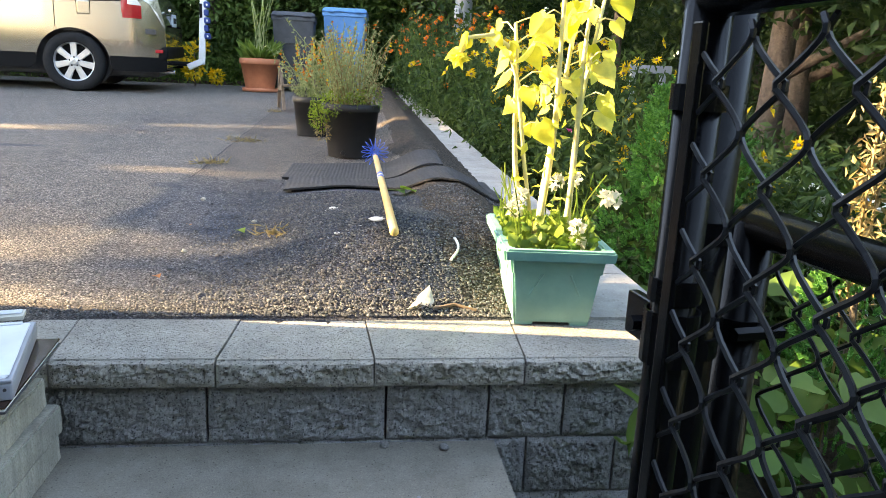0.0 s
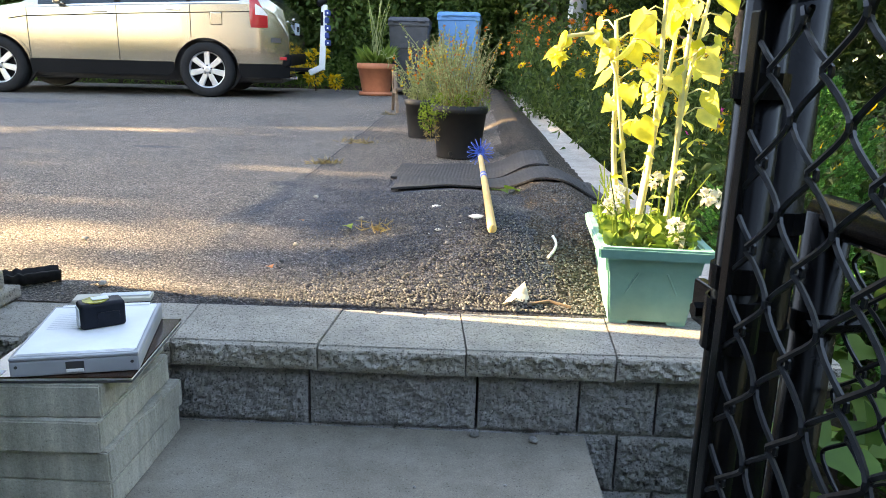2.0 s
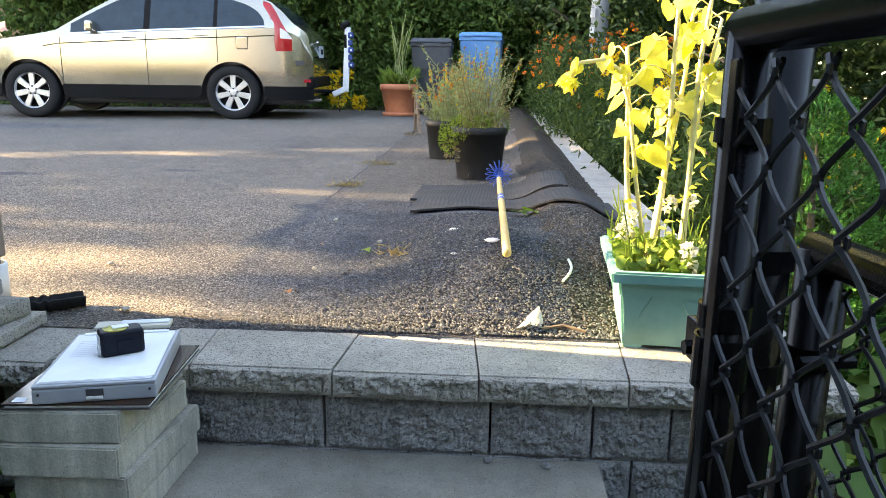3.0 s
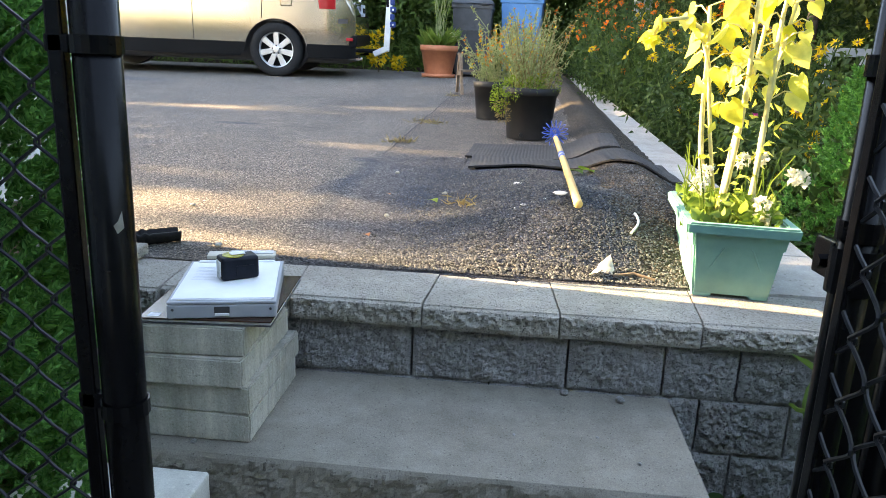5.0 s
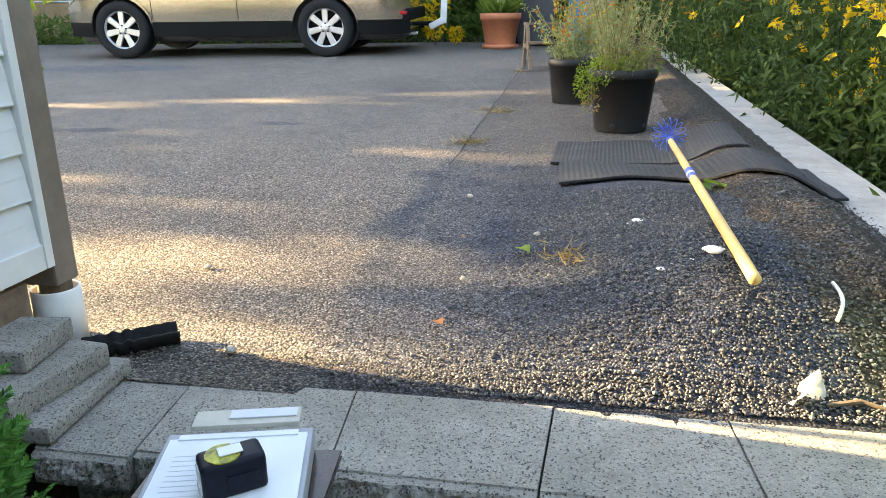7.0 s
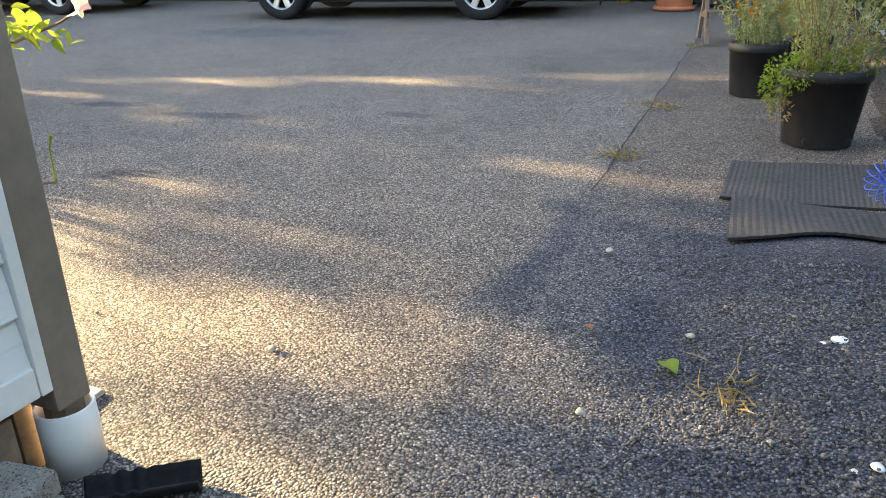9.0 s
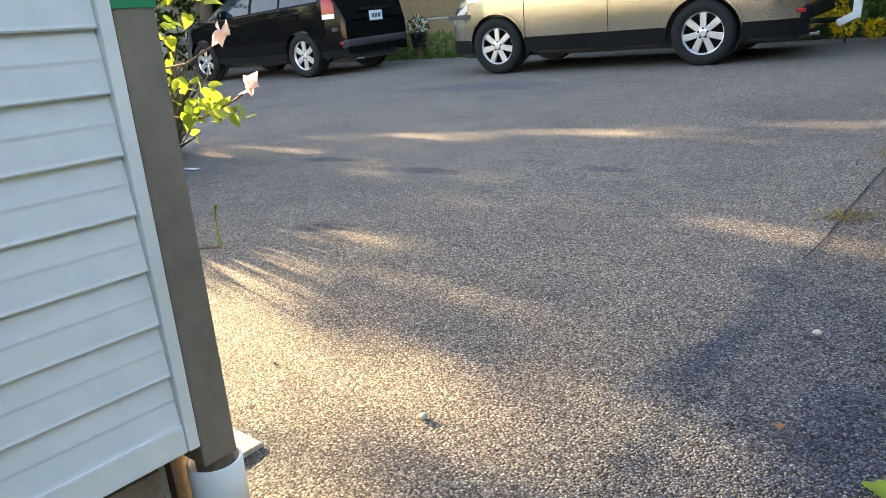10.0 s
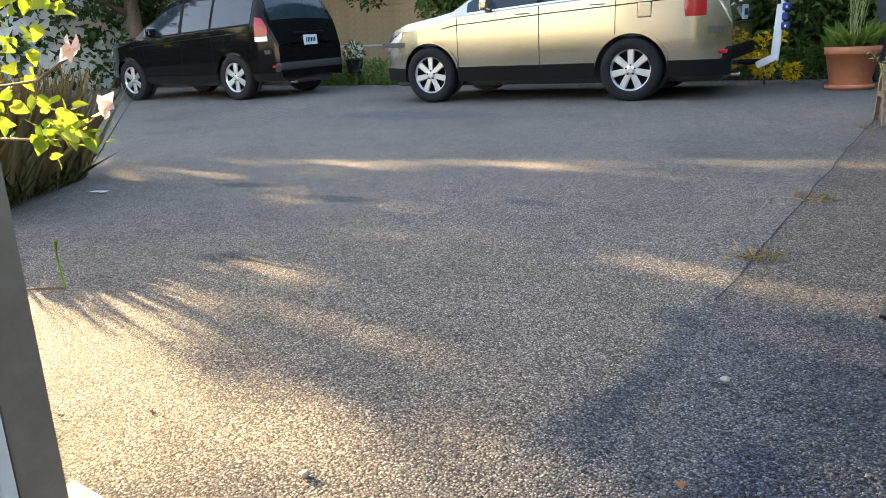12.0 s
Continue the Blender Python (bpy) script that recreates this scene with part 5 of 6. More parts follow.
bp = pot("plant_pot", "large black plastic pot with faded herbs", -0.065, 5.30, lot(5.3) - 0.002, 0.145, 0.182, 0.335, M["blackpot"])
for a in (-1.9, -0.6):
    part("plug", lathe([(0.016, 0), (0.014, 0.012), (0, 0.014)], 12, pose(0.147 * math.cos(a), 0.147 * math.sin(a), 0.03) @ Matrix.Rotation(radians(90), 4, "X")), M["blackpot"], bp)
tips = stems(bp, 60, 0.29, 0.13, 0.15, 0.5, M["dry"])
n = 2100
leaf_part("herb_leaves", leaf_data(along(tips, n), rng.normal(size=(n, 3)) + np.array([0, 0, 0.4]), ovate(n, 0.015, 0.035), ovate(n, 0.005, 0.010)), M["sage"], bp, "grey-green herb leaves")
n = 1300
p, dd = clumps(n, [(-0.17, -0.08, 0.30), (-0.19, -0.02, 0.24), (-0.12, -0.14, 0.33), (0.02, -0.12, 0.34), (0.12, -0.05, 0.36)], [0.09, 0.08, 0.08, 0.07, 0.08])
leaf_part("trailing_leaves", leaf_data(p, dd + rng.normal(size=(n, 3)) * 0.6, ovate(n, 0.012, 0.025), ovate(n, 0.006, 0.012)), M["hib"], bp, "yellow-green trailing leaves")
n = 260
p, dd = clumps(n, [(-0.19, -0.09, 0.20), (-0.17, -0.11, 0.15), (0.13, -0.05, 0.4)], [0.05, 0.05, 0.07])
leaf_part("dry_leaves", leaf_data(p, dd, ovate(n, 0.015, 0.03), ovate(n, 0.006, 0.010)), M["dry"], bp, "withered brown leaves")
n = 40
leaf_part("yellow_flowers", leaf_data(along(tips, n, 0.75), rng.normal(size=(n, 3)), ovate(n, 0.015, 0.025), ovate(n, 0.012, 0.02)), M["petalY"], bp)
b2 = pot("plant_pot", "black plastic pot with yellow and blue herbs", -0.36, 6.35, lot(6.35) - 0.002, 0.125, 0.155, 0.30, M["blackpot"])
tips = stems(b2, 60, 0.25, 0.12, 0.2, 0.56, M["sage"], 0.26)
n = 1900
leaf_part("herb_leaves", leaf_data(along(tips, n), rng.normal(size=(n, 3)) + np.array([0, 0, 0.4]), ovate(n, 0.02, 0.04), ovate(n, 0.006, 0.012)), M["sage"], b2, "grey-green herb leaves")
n = 140
leaf_part("flowers", leaf_data(along(tips, n, 0.7), rng.normal(size=(n, 3)), ovate(n, 0.015, 0.03), ovate(n, 0.012, 0.02)), M["petalY"], b2)
n = 130
leaf_part("red_flowers", leaf_data(along(tips, n, 0.6), rng.normal(size=(n, 3)), ovate(n, 0.02, 0.035), ovate(n, 0.015, 0.025)), M["petalO"], b2)

b3 = pot("plant_pot", "black plastic pot with pale blue and yellow herbs", -0.10, 6.75, lot(6.75) - 0.002, 0.125, 0.155, 0.30, M["blackpot"])
tips = stems(b3, 60, 0.25, 0.12, 0.25, 0.66, M["sage"], 0.26)
n = 3200
leaf_part("herb_leaves", leaf_data(along(tips, n), rng.normal(size=(n, 3)) + np.array([0, 0, 0.4]), ovate(n, 0.02, 0.04), ovate(n, 0.006, 0.012)), M["sage"], b3, "pale green herb leaves")
n = 160
leaf_part("flowers", leaf_data(along(tips, n, 0.75), rng.normal(size=(n, 3)), ovate(n, 0.02, 0.035), ovate(n, 0.012, 0.02)), M["petalO"], b3)
st = thing("step_stool", "small weathered wooden step stool", "stool", pose(-0.66, 8.7, lot(8.7), 0, 0, 12))
for k, (y, z) in enumerate(((-0.16, 0.24), (0.05, 0.42))):
    part("step_board", box(-0.19, y - 0.08, z, 0.19, y + 0.08, z + 0.025, 0.004), M["barewood"], st)
for sx in (-1, 1):
    for y0, y1 in ((-0.28, 0.0), (0.2, 0.06)):
        bm = box(-0.015, -0.03, 0, 0.015, 0.03, 0.44, 0.003)
        for v_ in bm.verts:
            v_.co.y += y0 + (y1 - y0) * v_.co.z / 0.44
            v_.co.x += sx * 0.17
        part("leg", bm, M["barewood"], st)
    part("side_rail", box(sx * 0.17 - 0.012, -0.2, 0.2, sx * 0.17 + 0.012, 0.14, 0.24, 0.003), M["barewood"], st)

rp = pot("plant_pot", "large terracotta-coloured pot with a saucer", -1.38, 11.45, lot(11.45) + 0.02, 0.20, 0.275, 0.44, M["terracotta"], 0.085)
part("saucer", lathe([(0.21, -0.02), (0.25, -0.02), (0.255, 0.03), (0.24, 0.03), (0.225, 0.0)], 32), M["terracotta"], rp, smooth=True)
n = 70
a = rng.uniform(0, 2 * math.pi, n)
leaf_part("broad_leaves", leaf_data(np.stack([0.1 * np.cos(a), 0.1 * np.sin(a), np.full(n, 0.4)], 1), np.stack([np.cos(a), np.sin(a), rng.uniform(0.5, 2.2, n)], 1), ovate(n, 0.25, 0.42), ovate(n, 0.07, 0.12)), M["geran"], rp, "broad green leaves")
tips = stems(rp, 16, 0.4, 0.1, 0.7, 1.15, M["sage"], 0.14, 0.005)
n = 240
leaf_part("yellow_buds", leaf_data(along(tips, n, 0.5), rng.normal(size=(n, 3)), ovate(n, 0.02, 0.05), ovate(n, 0.012, 0.02)), M["hib"], rp)


def bin_(name, label, x, y, w, dp, h, material, turn):
    b = thing(name, label, "bin", pose(x, y, lot(y), 0, 0, turn))
    part("body", frustum(w * 0.38, dp * 0.40, 0.03, w * 0.47, dp * 0.48, h - 0.08, 0.02), material, b)
    part("collar", box(-w * 0.49, -dp * 0.5, h - 0.13, w * 0.49, dp * 0.5, h - 0.07, 0.01), material, b)
    part("lid", frustum(w * 0.51, dp * 0.53, h - 0.068, w * 0.46, dp * 0.46, h, 0.015), material, b)
    for sx in (-1, 1):
        part("wheel", tube([(sx * w * 0.40, dp * 0.42, 0.1), (sx * w * 0.47, dp * 0.42, 0.1)], 0.1, 16), M["rubber"], b)
        part("lid_grip", box(sx * w * 0.3 - 0.05, -dp * 0.56, h - 0.075, sx * w * 0.3 + 0.05, -dp * 0.5, h - 0.05, 0.008), material, b)
    part("front_plate", box(-w * 0.2, -dp * 0.49, h * 0.6, w * 0.2, -dp * 0.40, h * 0.66, 0.004), material, b)
    return b


bin_("wheeled_bin", "dark grey wheeled rubbish bin with lid", -0.93, 12.05, 0.64, 0.70, 1.13, M["bin"], 0)
bin_("wheeled_bin", "blue wheeled recycling bin with lid", -0.17, 12.45, 0.68, 0.72, 1.24, M["bluebin"], -4)

# bicycle rack on the car's hitch
br = thing("bicycle_rack", "white folded hitch bicycle rack with blue straps", "bicycle rack")
g0 = 10.85
part("hitch_bar", tube([(-2.65, g0, 1.22), (-2.1, g0, 1.22)], 0.028, 8), M["clad"], br)
part("mast", box(-0.042, -0.025, 0, 0.042, 0.025, 0.88, 0.012, m=Matrix.Translation((-2.07, g0, 1.22)) @ Matrix.Rotation(radians(3), 4, "Y")), M["white"], br)
part("foot", box(-0.17, -0.04, -0.03, 0.05, 0.04, 0.05, 0.015, m=Matrix.Translation((-2.09, g0, 1.24)) @ Matrix.Rotation(radians(-25), 4, "Y")), M["white"], br)
part("head", tube([(-2.10, g0 - 0.04, 2.10), (-2.02, g0 + 0.02, 2.16)], 0.045, 12), M["clad"], br)
part("mark", box(-2.075, g0 - 0.0285, 1.82, -2.04, g0 - 0.026, 2.0), M["clad"], br)
for k in range(5):
    part("strap", box(-2.02, g0 - 0.05, 1.55 + 0.10 * k, -1.945 - 0.02 * (k % 2), g0 + 0.05, 1.63 + 0.10 * k, 0.02, 3), M["strap"], br)
    if k % 2 == 0:
        part("buckle", box(-1.985, g0 - 0.058, 1.575 + 0.10 * k, -1.965, g0 - 0.049, 1.60 + 0.10 * k, 0.003), M["white"], br)

# by the house corner
for k, (x0, y0, x1, y1, z0, z1, a) in enumerate(((-1.55, 2.02, -1.21, 2.30, 0.58, 0.615, 4), (-1.56, 2.04, -1.25, 2.29, 0.616, 0.665, -6), (-1.58, 2.10, -1.31, 2.27, 0.666, 0.712, 8))):
    cx, cy = (x0 + x1) / 2, (y0 + y1) / 2
    ob = part("stone_slab", box(x0 - cx, y0 - cy, 0, x1 - cx, y1 - cy, z1 - z0, 0.008), M["cap"])
    ob.matrix_world = pose(cx, cy, z0, 0, 0, a)
    tagged(ob, "grey concrete slab stacked by the house post", "slab", "stacked slabs")
tr = thing("rubber_trough", "crumpled black rubber strip on asphalt", "rubber strip", pose(-1.272, 2.395, lot(2.395) + 0.003, 0, 0, 36))
v, f = [], []
for i in range(41):
    x = -0.10 + 0.2 * i / 40
    for j in range(9):
        t = j / 8 - 0.5
        v.append((x, t * 0.062, 0.006 + 0.07 * t * t * 2 + 0.004 * math.sin(i * 1.1) * (1 if 8 < i < 22 else 0.2) + 0.10 * max(0, x) * 0.15))
for i in range(40):
    for j in range(8):
        k = i * 9 + j
        f.append((k, k + 9, k + 10, k + 1))
strip = part_of("strip", v, f, M["rubber"], tr, "", True)
sm = strip.modifiers.new("thickness", "SOLIDIFY")
sm.thickness = 0.006
tagged(part("board", box(-1.78, 2.53, 0.588, -1.60, 2.62, 0.602, 0.003), M["paver"]), "pale board on the asphalt by the post", "board")
tagged(part_of("paper_scrap", [(-5.05, 4.50, lot(4.5) + 0.012), (-4.90, 4.51, lot(4.5) + 0.014), (-4.88, 4.56, lot(4.6) + 0.016), (-5.02, 4.54, lot(4.56) + 0.012)], [(0, 1, 2, 3)], M["ink"]), "flat pale paper scrap on asphalt", "litter")

# ---------- plants ----------


def conifer(name, label, x, y, z0, h, r, n, seed):
    """Arborvitae: a leaning column of flat upright sprays."""
    t = thing(name, label, "shrub", pose(x, y, z0))
    part("trunk", tube([(0, 0, 0), (0.01, 0, h * 0.5), (0, 0.01, h * 0.9)], 0.02, 8, [0.025, 0.016, 0.006]), M["bark"], t)
    sp = n // 26
    u = rng.random(sp) ** 0.8
    a = rng.uniform(0, 2 * math.pi, sp)
    rad = r * np.sqrt(np.clip(1 - u ** 2.2, 0, 1)) * (0.9 + 0.25 * np.sin(a * 3 + u * 9 + seed)) * rng.uniform(0.6, 1.05, sp) * (0.5 + 0.5 * smooth(0.0, 0.26, u))
    c = np.stack([rad * np.cos(a), rad * np.sin(a), 0.05 * h + u * h * 0.95], 1)
    out = np.stack([np.cos(a) * 0.8, np.sin(a) * 0.8, np.full(sp, 0.75)], 1) + rng.normal(size=(sp, 3)) * 0.25
    out = unit(out)
    side = unit(np.cross(out, np.stack([-np.sin(a), np.cos(a), np.zeros(sp)], 1) + rng.normal(size=(sp, 3)) * 0.6))
    i = np.repeat(np.arange(sp), 26)
    s = np.tile(np.linspace(0, 1, 26), sp)
    sg = np.tile(np.resize([-1, 1], 26), sp)
    size = np.repeat(rng.uniform(0.026, 0.048, sp), 26)
    base = c[i] + out[i] * (s * size)[:, None]
    way = out[i] * 0.8 + side[i] * (sg * 0.75)[:, None]
    ln = size * (0.34 - 0.18 * s) + 0.0045
    leaf_part("sprays", leaf_data(base, way, ln, ln * 0.5, 0.1), M["arbor"], t, "flat scale-leaved green sprays")
    return t


conifer("arborvitae", "bright green arborvitae by the house", -1.21, 1.47, 0.0, 1.62, 0.325, 250000, 1)
conifer("arborvitae", "green arborvitae behind the flower bed kerb", 1.12, 2.98, 0.1, 1.12, 0.30, 36000, 2)
conifer("arborvitae", "green arborvitae behind the garden fence", 1.25, 2.15, 0.05, 0.75, 0.22, 12000, 3)


def bush(name, label, centres, radii, n, lo, hi, material, ratio=0.45, extra=None, category="shrub", kind="", broad=False):
    t = thing(name, label, category, kind=kind)
    p, dd = clumps(n, centres, radii)
    way = dd + rng.normal(size=(n, 3)) * 0.7 + np.array([0, 0, -0.1])
    ln = ovate(n, lo, hi)
    leaf_part("crown", heart_data(p, way, ln * 0.7) if broad else leaf_data(p, way, ln, ln * ratio), M[material], t)
    return t


def trunk(parent, pts, r0, r1, name="trunk"):
    k = len(pts)
    part(name, tube(pts, r0, 10, [r0 + (r1 - r0) * i / (k - 1) for i in range(k)]), M["bark"], parent, smooth=True)


# flower bed behind the kerb: plants of stems, leaves and flowers
def flower_plant(x, y, z, h, n, petals, k, label, cat="flower", spread=0.25):
    t = thing("flowering_plant", label, cat, pose(x, y, z), "flower bed plants")
    tips = stems(t, 12, 0.0, 0.16, h * 0.7, h, M["bed"], spread * 0.5, 0.004)
    q = along(tips, n, 0.12) + rng.normal(size=(n, 3)) * np.array([0.10, 0.10, 0.04])
    ln = ovate(n, 0.032, 0.085)
    leaf_part("leaves", leaf_data(q, rng.normal(size=(n, 3)) + np.array([0, 0, -0.1]), ln, ln * 0.36), M["bed"], t)
    if petals:
        cs = np.array([b for _, b in tips])
        c = np.concatenate([cs[rng.integers(0, len(cs), k)] + rng.normal(size=(k, 3)) * np.array([0.12, 0.12, 0.10])])
        c = np.repeat(c, 11, 0)
        a = np.tile(np.linspace(0, 2 * math.pi, 12)[:11], k)
        nrm_ = unit(rng.normal(size=(k, 3)) * 0.6 + np.array([-0.2, -0.7, 0.5]))
        across = unit(np.cross(nrm_, [0.0, 0.0, 1.0]))
        over = np.cross(nrm_, across)
        way = np.repeat(across, 11, 0) * np.cos(a)[:, None] + np.repeat(over, 11, 0) * np.sin(a)[:, None] + np.repeat(nrm_, 11, 0) * 0.15
        leaf_part("bloom", leaf_data(c, way, ovate(len(c), 0.030, 0.048), ovate(len(c), 0.015, 0.022)), M[petals], t)["kind"] = "stuff"
        cc = c[::11]
        tagged(part("flower_centre", join(*[lathe([(0.011, -0.004), (0.010, 0.006), (0.0, 0.010)], 8, Matrix.Translation(Vector(p_))) for p_ in cc]), M["barewood"], t), kind="stuff")


for k in range(44):
    u = k / 43
    y = 3.3 + 8.6 * u
    x = 1.12 + 0.75 * rng.random() + (0.12 if y < 5 else 0)
    if y < 4.6:
        h, pet, nf, lb_ = 0.85 + 0.25 * rng.random(), ("petalY" if k % 4 else None), 10, "tall green flowering plant with a few yellow blooms"
    elif y < 7.4:
        h, pet, nf, lb_ = 1.05 + 0.25 * rng.random(), "petalY", 15, "tall green plant with yellow daisy blooms"
    else:
        h, pet, nf, lb_ = 1.25 + 0.45 * rng.random(), ("petalO" if k % 2 else "petalY"), 7, "tall green plant with orange blooms"
    flower_plant(x, y, 0.12, h + 0.033 * (y - 3), 1300, pet, nf, lb_)
for k in range(12):
    y = 7.6 + 0.4 * k
    flower_plant(0.72 + 0.3 * rng.random(), y, lot(y) - 0.05 if y > 9 else 0.3, 1.0 + 0.25 * rng.random() - (0 if y > 9 else -0.3), 900, "petalO", 6, "tall green plant with orange blooms")
flower_plant(1.25, 4.4, 0.12, 1.25, 400, "magenta", 2, "tall plant with magenta blooms")
n = 42000
p = np.stack([0.90 + 1.7 * rng.random(n) ** 1.2, rng.uniform(2.9, 12.0, n), 0.08 + rng.random(n) ** 1.3 * 0.85], 1)
p[:, 2] += 0.035 * (p[:, 1] - 3)
ln = ovate(n, 0.035, 0.08)
tagged(leaf_part("undergrowth", leaf_data(p, rng.normal(size=(n, 3)), ln, ln * 0.4), M["bed"]), "dense green undergrowth of the flower bed", "undergrowth", kind="stuff")

# garden beside the path
n = 1500
p = np.stack([rng.uniform(0.55, 2.3, n), rng.uniform(0.2, 2.9, n), rng.random(n) ** 1.2 * 0.55 + 0.06], 1)
p = p[~((p[:, 0] < 0.95) & (p[:, 1] > 1.95))]
tagged(leaf_part("vine_leaves", heart_data(p, rng.normal(size=(len(p), 3)) + np.array([0, 0, -0.2]), ovate(len(p), 0.05, 0.12), 1.2), M["vine"]), "broad green vine leaves beside the path", "vine", kind="stuff")
n = 700
p = np.stack([rng.uniform(0.30, 0.60, n), rng.uniform(1.25, 2.0, n), rng.random(n) * 0.12 + 0.03], 1)
tagged(leaf_part("ground_cover", heart_data(p, rng.normal(size=(n, 3)), ovate(n, 0.02, 0.045), 1.5), M["bed"]), "low green ground cover by the wall", "ground cover", kind="stuff")
n = 900
p = np.stack([rng.uniform(-1.9, -1.10, n), rng.uniform(1.30, 2.0, n), rng.random(n) * 0.32 + 0.03], 1)
tagged(leaf_part("ground_cover", heart_data(p, rng.normal(size=(n, 3)), ovate(n, 0.03, 0.07), 1.5), M["vine"]), "green leafy plants below the house wall", "ground cover", kind="stuff")
for x, y, h in ((1.27, 2.22, 1.15), (1.38, 2.32, 1.05)):
    t = thing("goldenrod", "dry golden flower spike in the garden", "flower", pose(x, y, 0.1), "golden spikes")
    part("stem", tube([(0, 0, 0), (0.01, 0, h)], 0.004, 6), M["dry"], t)
    m_ = 240
    q = np.stack([rng.normal(size=m_) * 0.02, rng.normal(size=m_) * 0.02, h * (0.45 + 0.55 * rng.random(m_))], 1)
    leaf_part("spike", leaf_data(q, rng.normal(size=(m_, 3)) + np.array([0, 0, -0.3]), ovate(m_, 0.02, 0.045), ovate(m_, 0.008, 0.014)), M["petalY"] if h < 0.9 else M["dry"], t)["kind"] = "stuff"
fr = thing("trellis", "weathered pale blue garden frame among plants", "trellis", pose(2.2, 6.0, 0.5))
for x in (-0.12, 0.12):
    part("upright", box(x - 0.02, -0.02, -0.4, x + 0.02, 0.02, 0.85, 0.004), M["grey"], fr)
part("crossbar", box(-0.18, -0.022, 0.80, 0.18, 0.022, 0.86, 0.004), M["grey"], fr)

po = thing("utility_pole", "pale weathered pole behind the flower bed", "pole")
part("shaft", tube([(1.45, 10.9, 0.2), (1.46, 10.9, 5.5)], 0.12, 12), M["grey"], po, smooth=True)
for z in (2.0, 2.25):
    part("bracket", box(1.31, 10.765, z, 1.37, 10.80, z + 0.12, 0.004), M["white"], po)

# trees and hedges around
for k, (x, y, lean, r) in enumerate(((3.3, 6.2, 0.25, 0.13), (3.9, 6.6, -0.2, 0.12), (4.6, 5.2, 0.5, 0.10), (2.9, 8.8, 0.1, 0.08), (5.2, 9.0, 0.0, 0.15), (1.6, 13.2, 0.1, 0.14))):
    t = thing("tree", "dark-barked tree in shaded woodland", "tree", group="woodland trees")
    trunk(t, [(x, y, 0.0), (x + lean * 0.3, y, 1.2), (x + lean * 0.7, y + 0.1, 2.4), (x + lean, y, 4.5)], r, r * 0.5)
    for j in range(3):
        a = rng.uniform(0, 6.28)
        z = 1.3 + 0.7 * j
        trunk(t, [(x + lean * z / 4.5, y, z), (x + math.cos(a) * 0.8, y + math.sin(a) * 0.6, z + 0.35), (x + math.cos(a) * 1.7, y + math.sin(a) * 1.2, z + 0.5)], r * 0.4, r * 0.1, "limb")
    nn = 9000
    cs = [(x + rng.normal() * 0.8, y + rng.normal() * 0.8, rng.uniform(2.2, 4.6)) for _ in range(26)]
    p, dd = clumps(nn, cs, rng.uniform(0.35, 0.7, 26))
    leaf_part("crown", leaf_data(p, dd + rng.normal(size=(nn, 3)), ovate(nn, 0.07, 0.13), ovate(nn, 0.035, 0.06)), M["wood"], t)
n = 52000
cs = [(rng.uniform(3.2, 9.0), rng.uniform(1.5, 14.0), rng.uniform(0.2, 3.4)) for _ in range(190)]
p, dd = clumps(n, cs, rng.uniform(0.3, 0.8, 190))
ln = ovate(n, 0.07, 0.15)
tagged(leaf_part("thicket", leaf_data(p, dd + rng.normal(size=(n, 3)), ln, ln * 0.45), M["wood"]), "shaded woodland thicket beyond the garden", "thicket", kind="stuff")
for k, (x0, x1, n, mt, lb_) in enumerate(((-8.6, -3.0, 62000, "hedge", "dense green hedge behind the parked cars"), (-3.2, 2.6, 62000, "hedge", "green vine-covered hedge behind the bins"))):
    cs = [(rng.uniform(x0, x1), rng.uniform(13.0, 14.6), rng.uniform(0.9, 4.6)) for _ in range(230)]
    hd = thing("hedge", lb_, "hedge", group="hedges")
    p, dd = clumps(n, cs, rng.uniform(0.3, 0.65, 230))
    ln = ovate(n, 0.08, 0.16)
    leaf_part("leaves", leaf_data(p, dd + rng.normal(size=(n, 3)), ln, ln * 0.5), M[mt], hd)
    for j in range(5):
        x = x0 + (j + 0.5) * (x1 - x0) / 5
        trunk(hd, [(x, 13.8, 0.5), (x + 0.2, 13.8, 2.0), (x + 0.1, 13.9, 3.8)], 0.06, 0.03, "stem")
bank = tagged(part("bank", box(-8.8, 12.72, 0.4, 3.0, 13.05, 0.985, 0.05), M["soil"]), "low dark soil bank along the lot's edge", "bank", kind="structure")
n = 9000
p = np.stack([rng.uniform(-11.5, -1.0, n), rng.uniform(12.6, 13.2, n), 0.9 + rng.random(n) ** 1.5 * 0.45], 1)
ln = ovate(n, 0.06, 0.16)
tagged(leaf_part("verge_weeds", leaf_data(p, rng.normal(size=(n, 3)) + np.array([0, 0, 0.6]), ln, ln * 0.25), M["vine"]), "weedy green verge behind the cars", "verge", kind="stuff")
yb = thing("yellow_shrub", "green shrub with bright yellow leaves", "shrub")
n = 330
p, dd = clumps(n, [(-2.4, 11.9, 1.15), (-2.3, 12.0, 1.5), (-2.55, 12.1, 1.35), (-2.1, 12.1, 1.05)], [0.14, 0.1, 0.12, 0.1])
leaf_part("leaves", leaf_data(p, dd + rng.normal(size=(n, 3)) * 0.6, ovate(n, 0.05, 0.09), ovate(n, 0.03, 0.05)), M["petalY"], yb)
trunk(yb, [(-2.4, 12.0, lot(12.0)), (-2.4, 12.0, 1.4)], 0.012, 0.006, "stem")

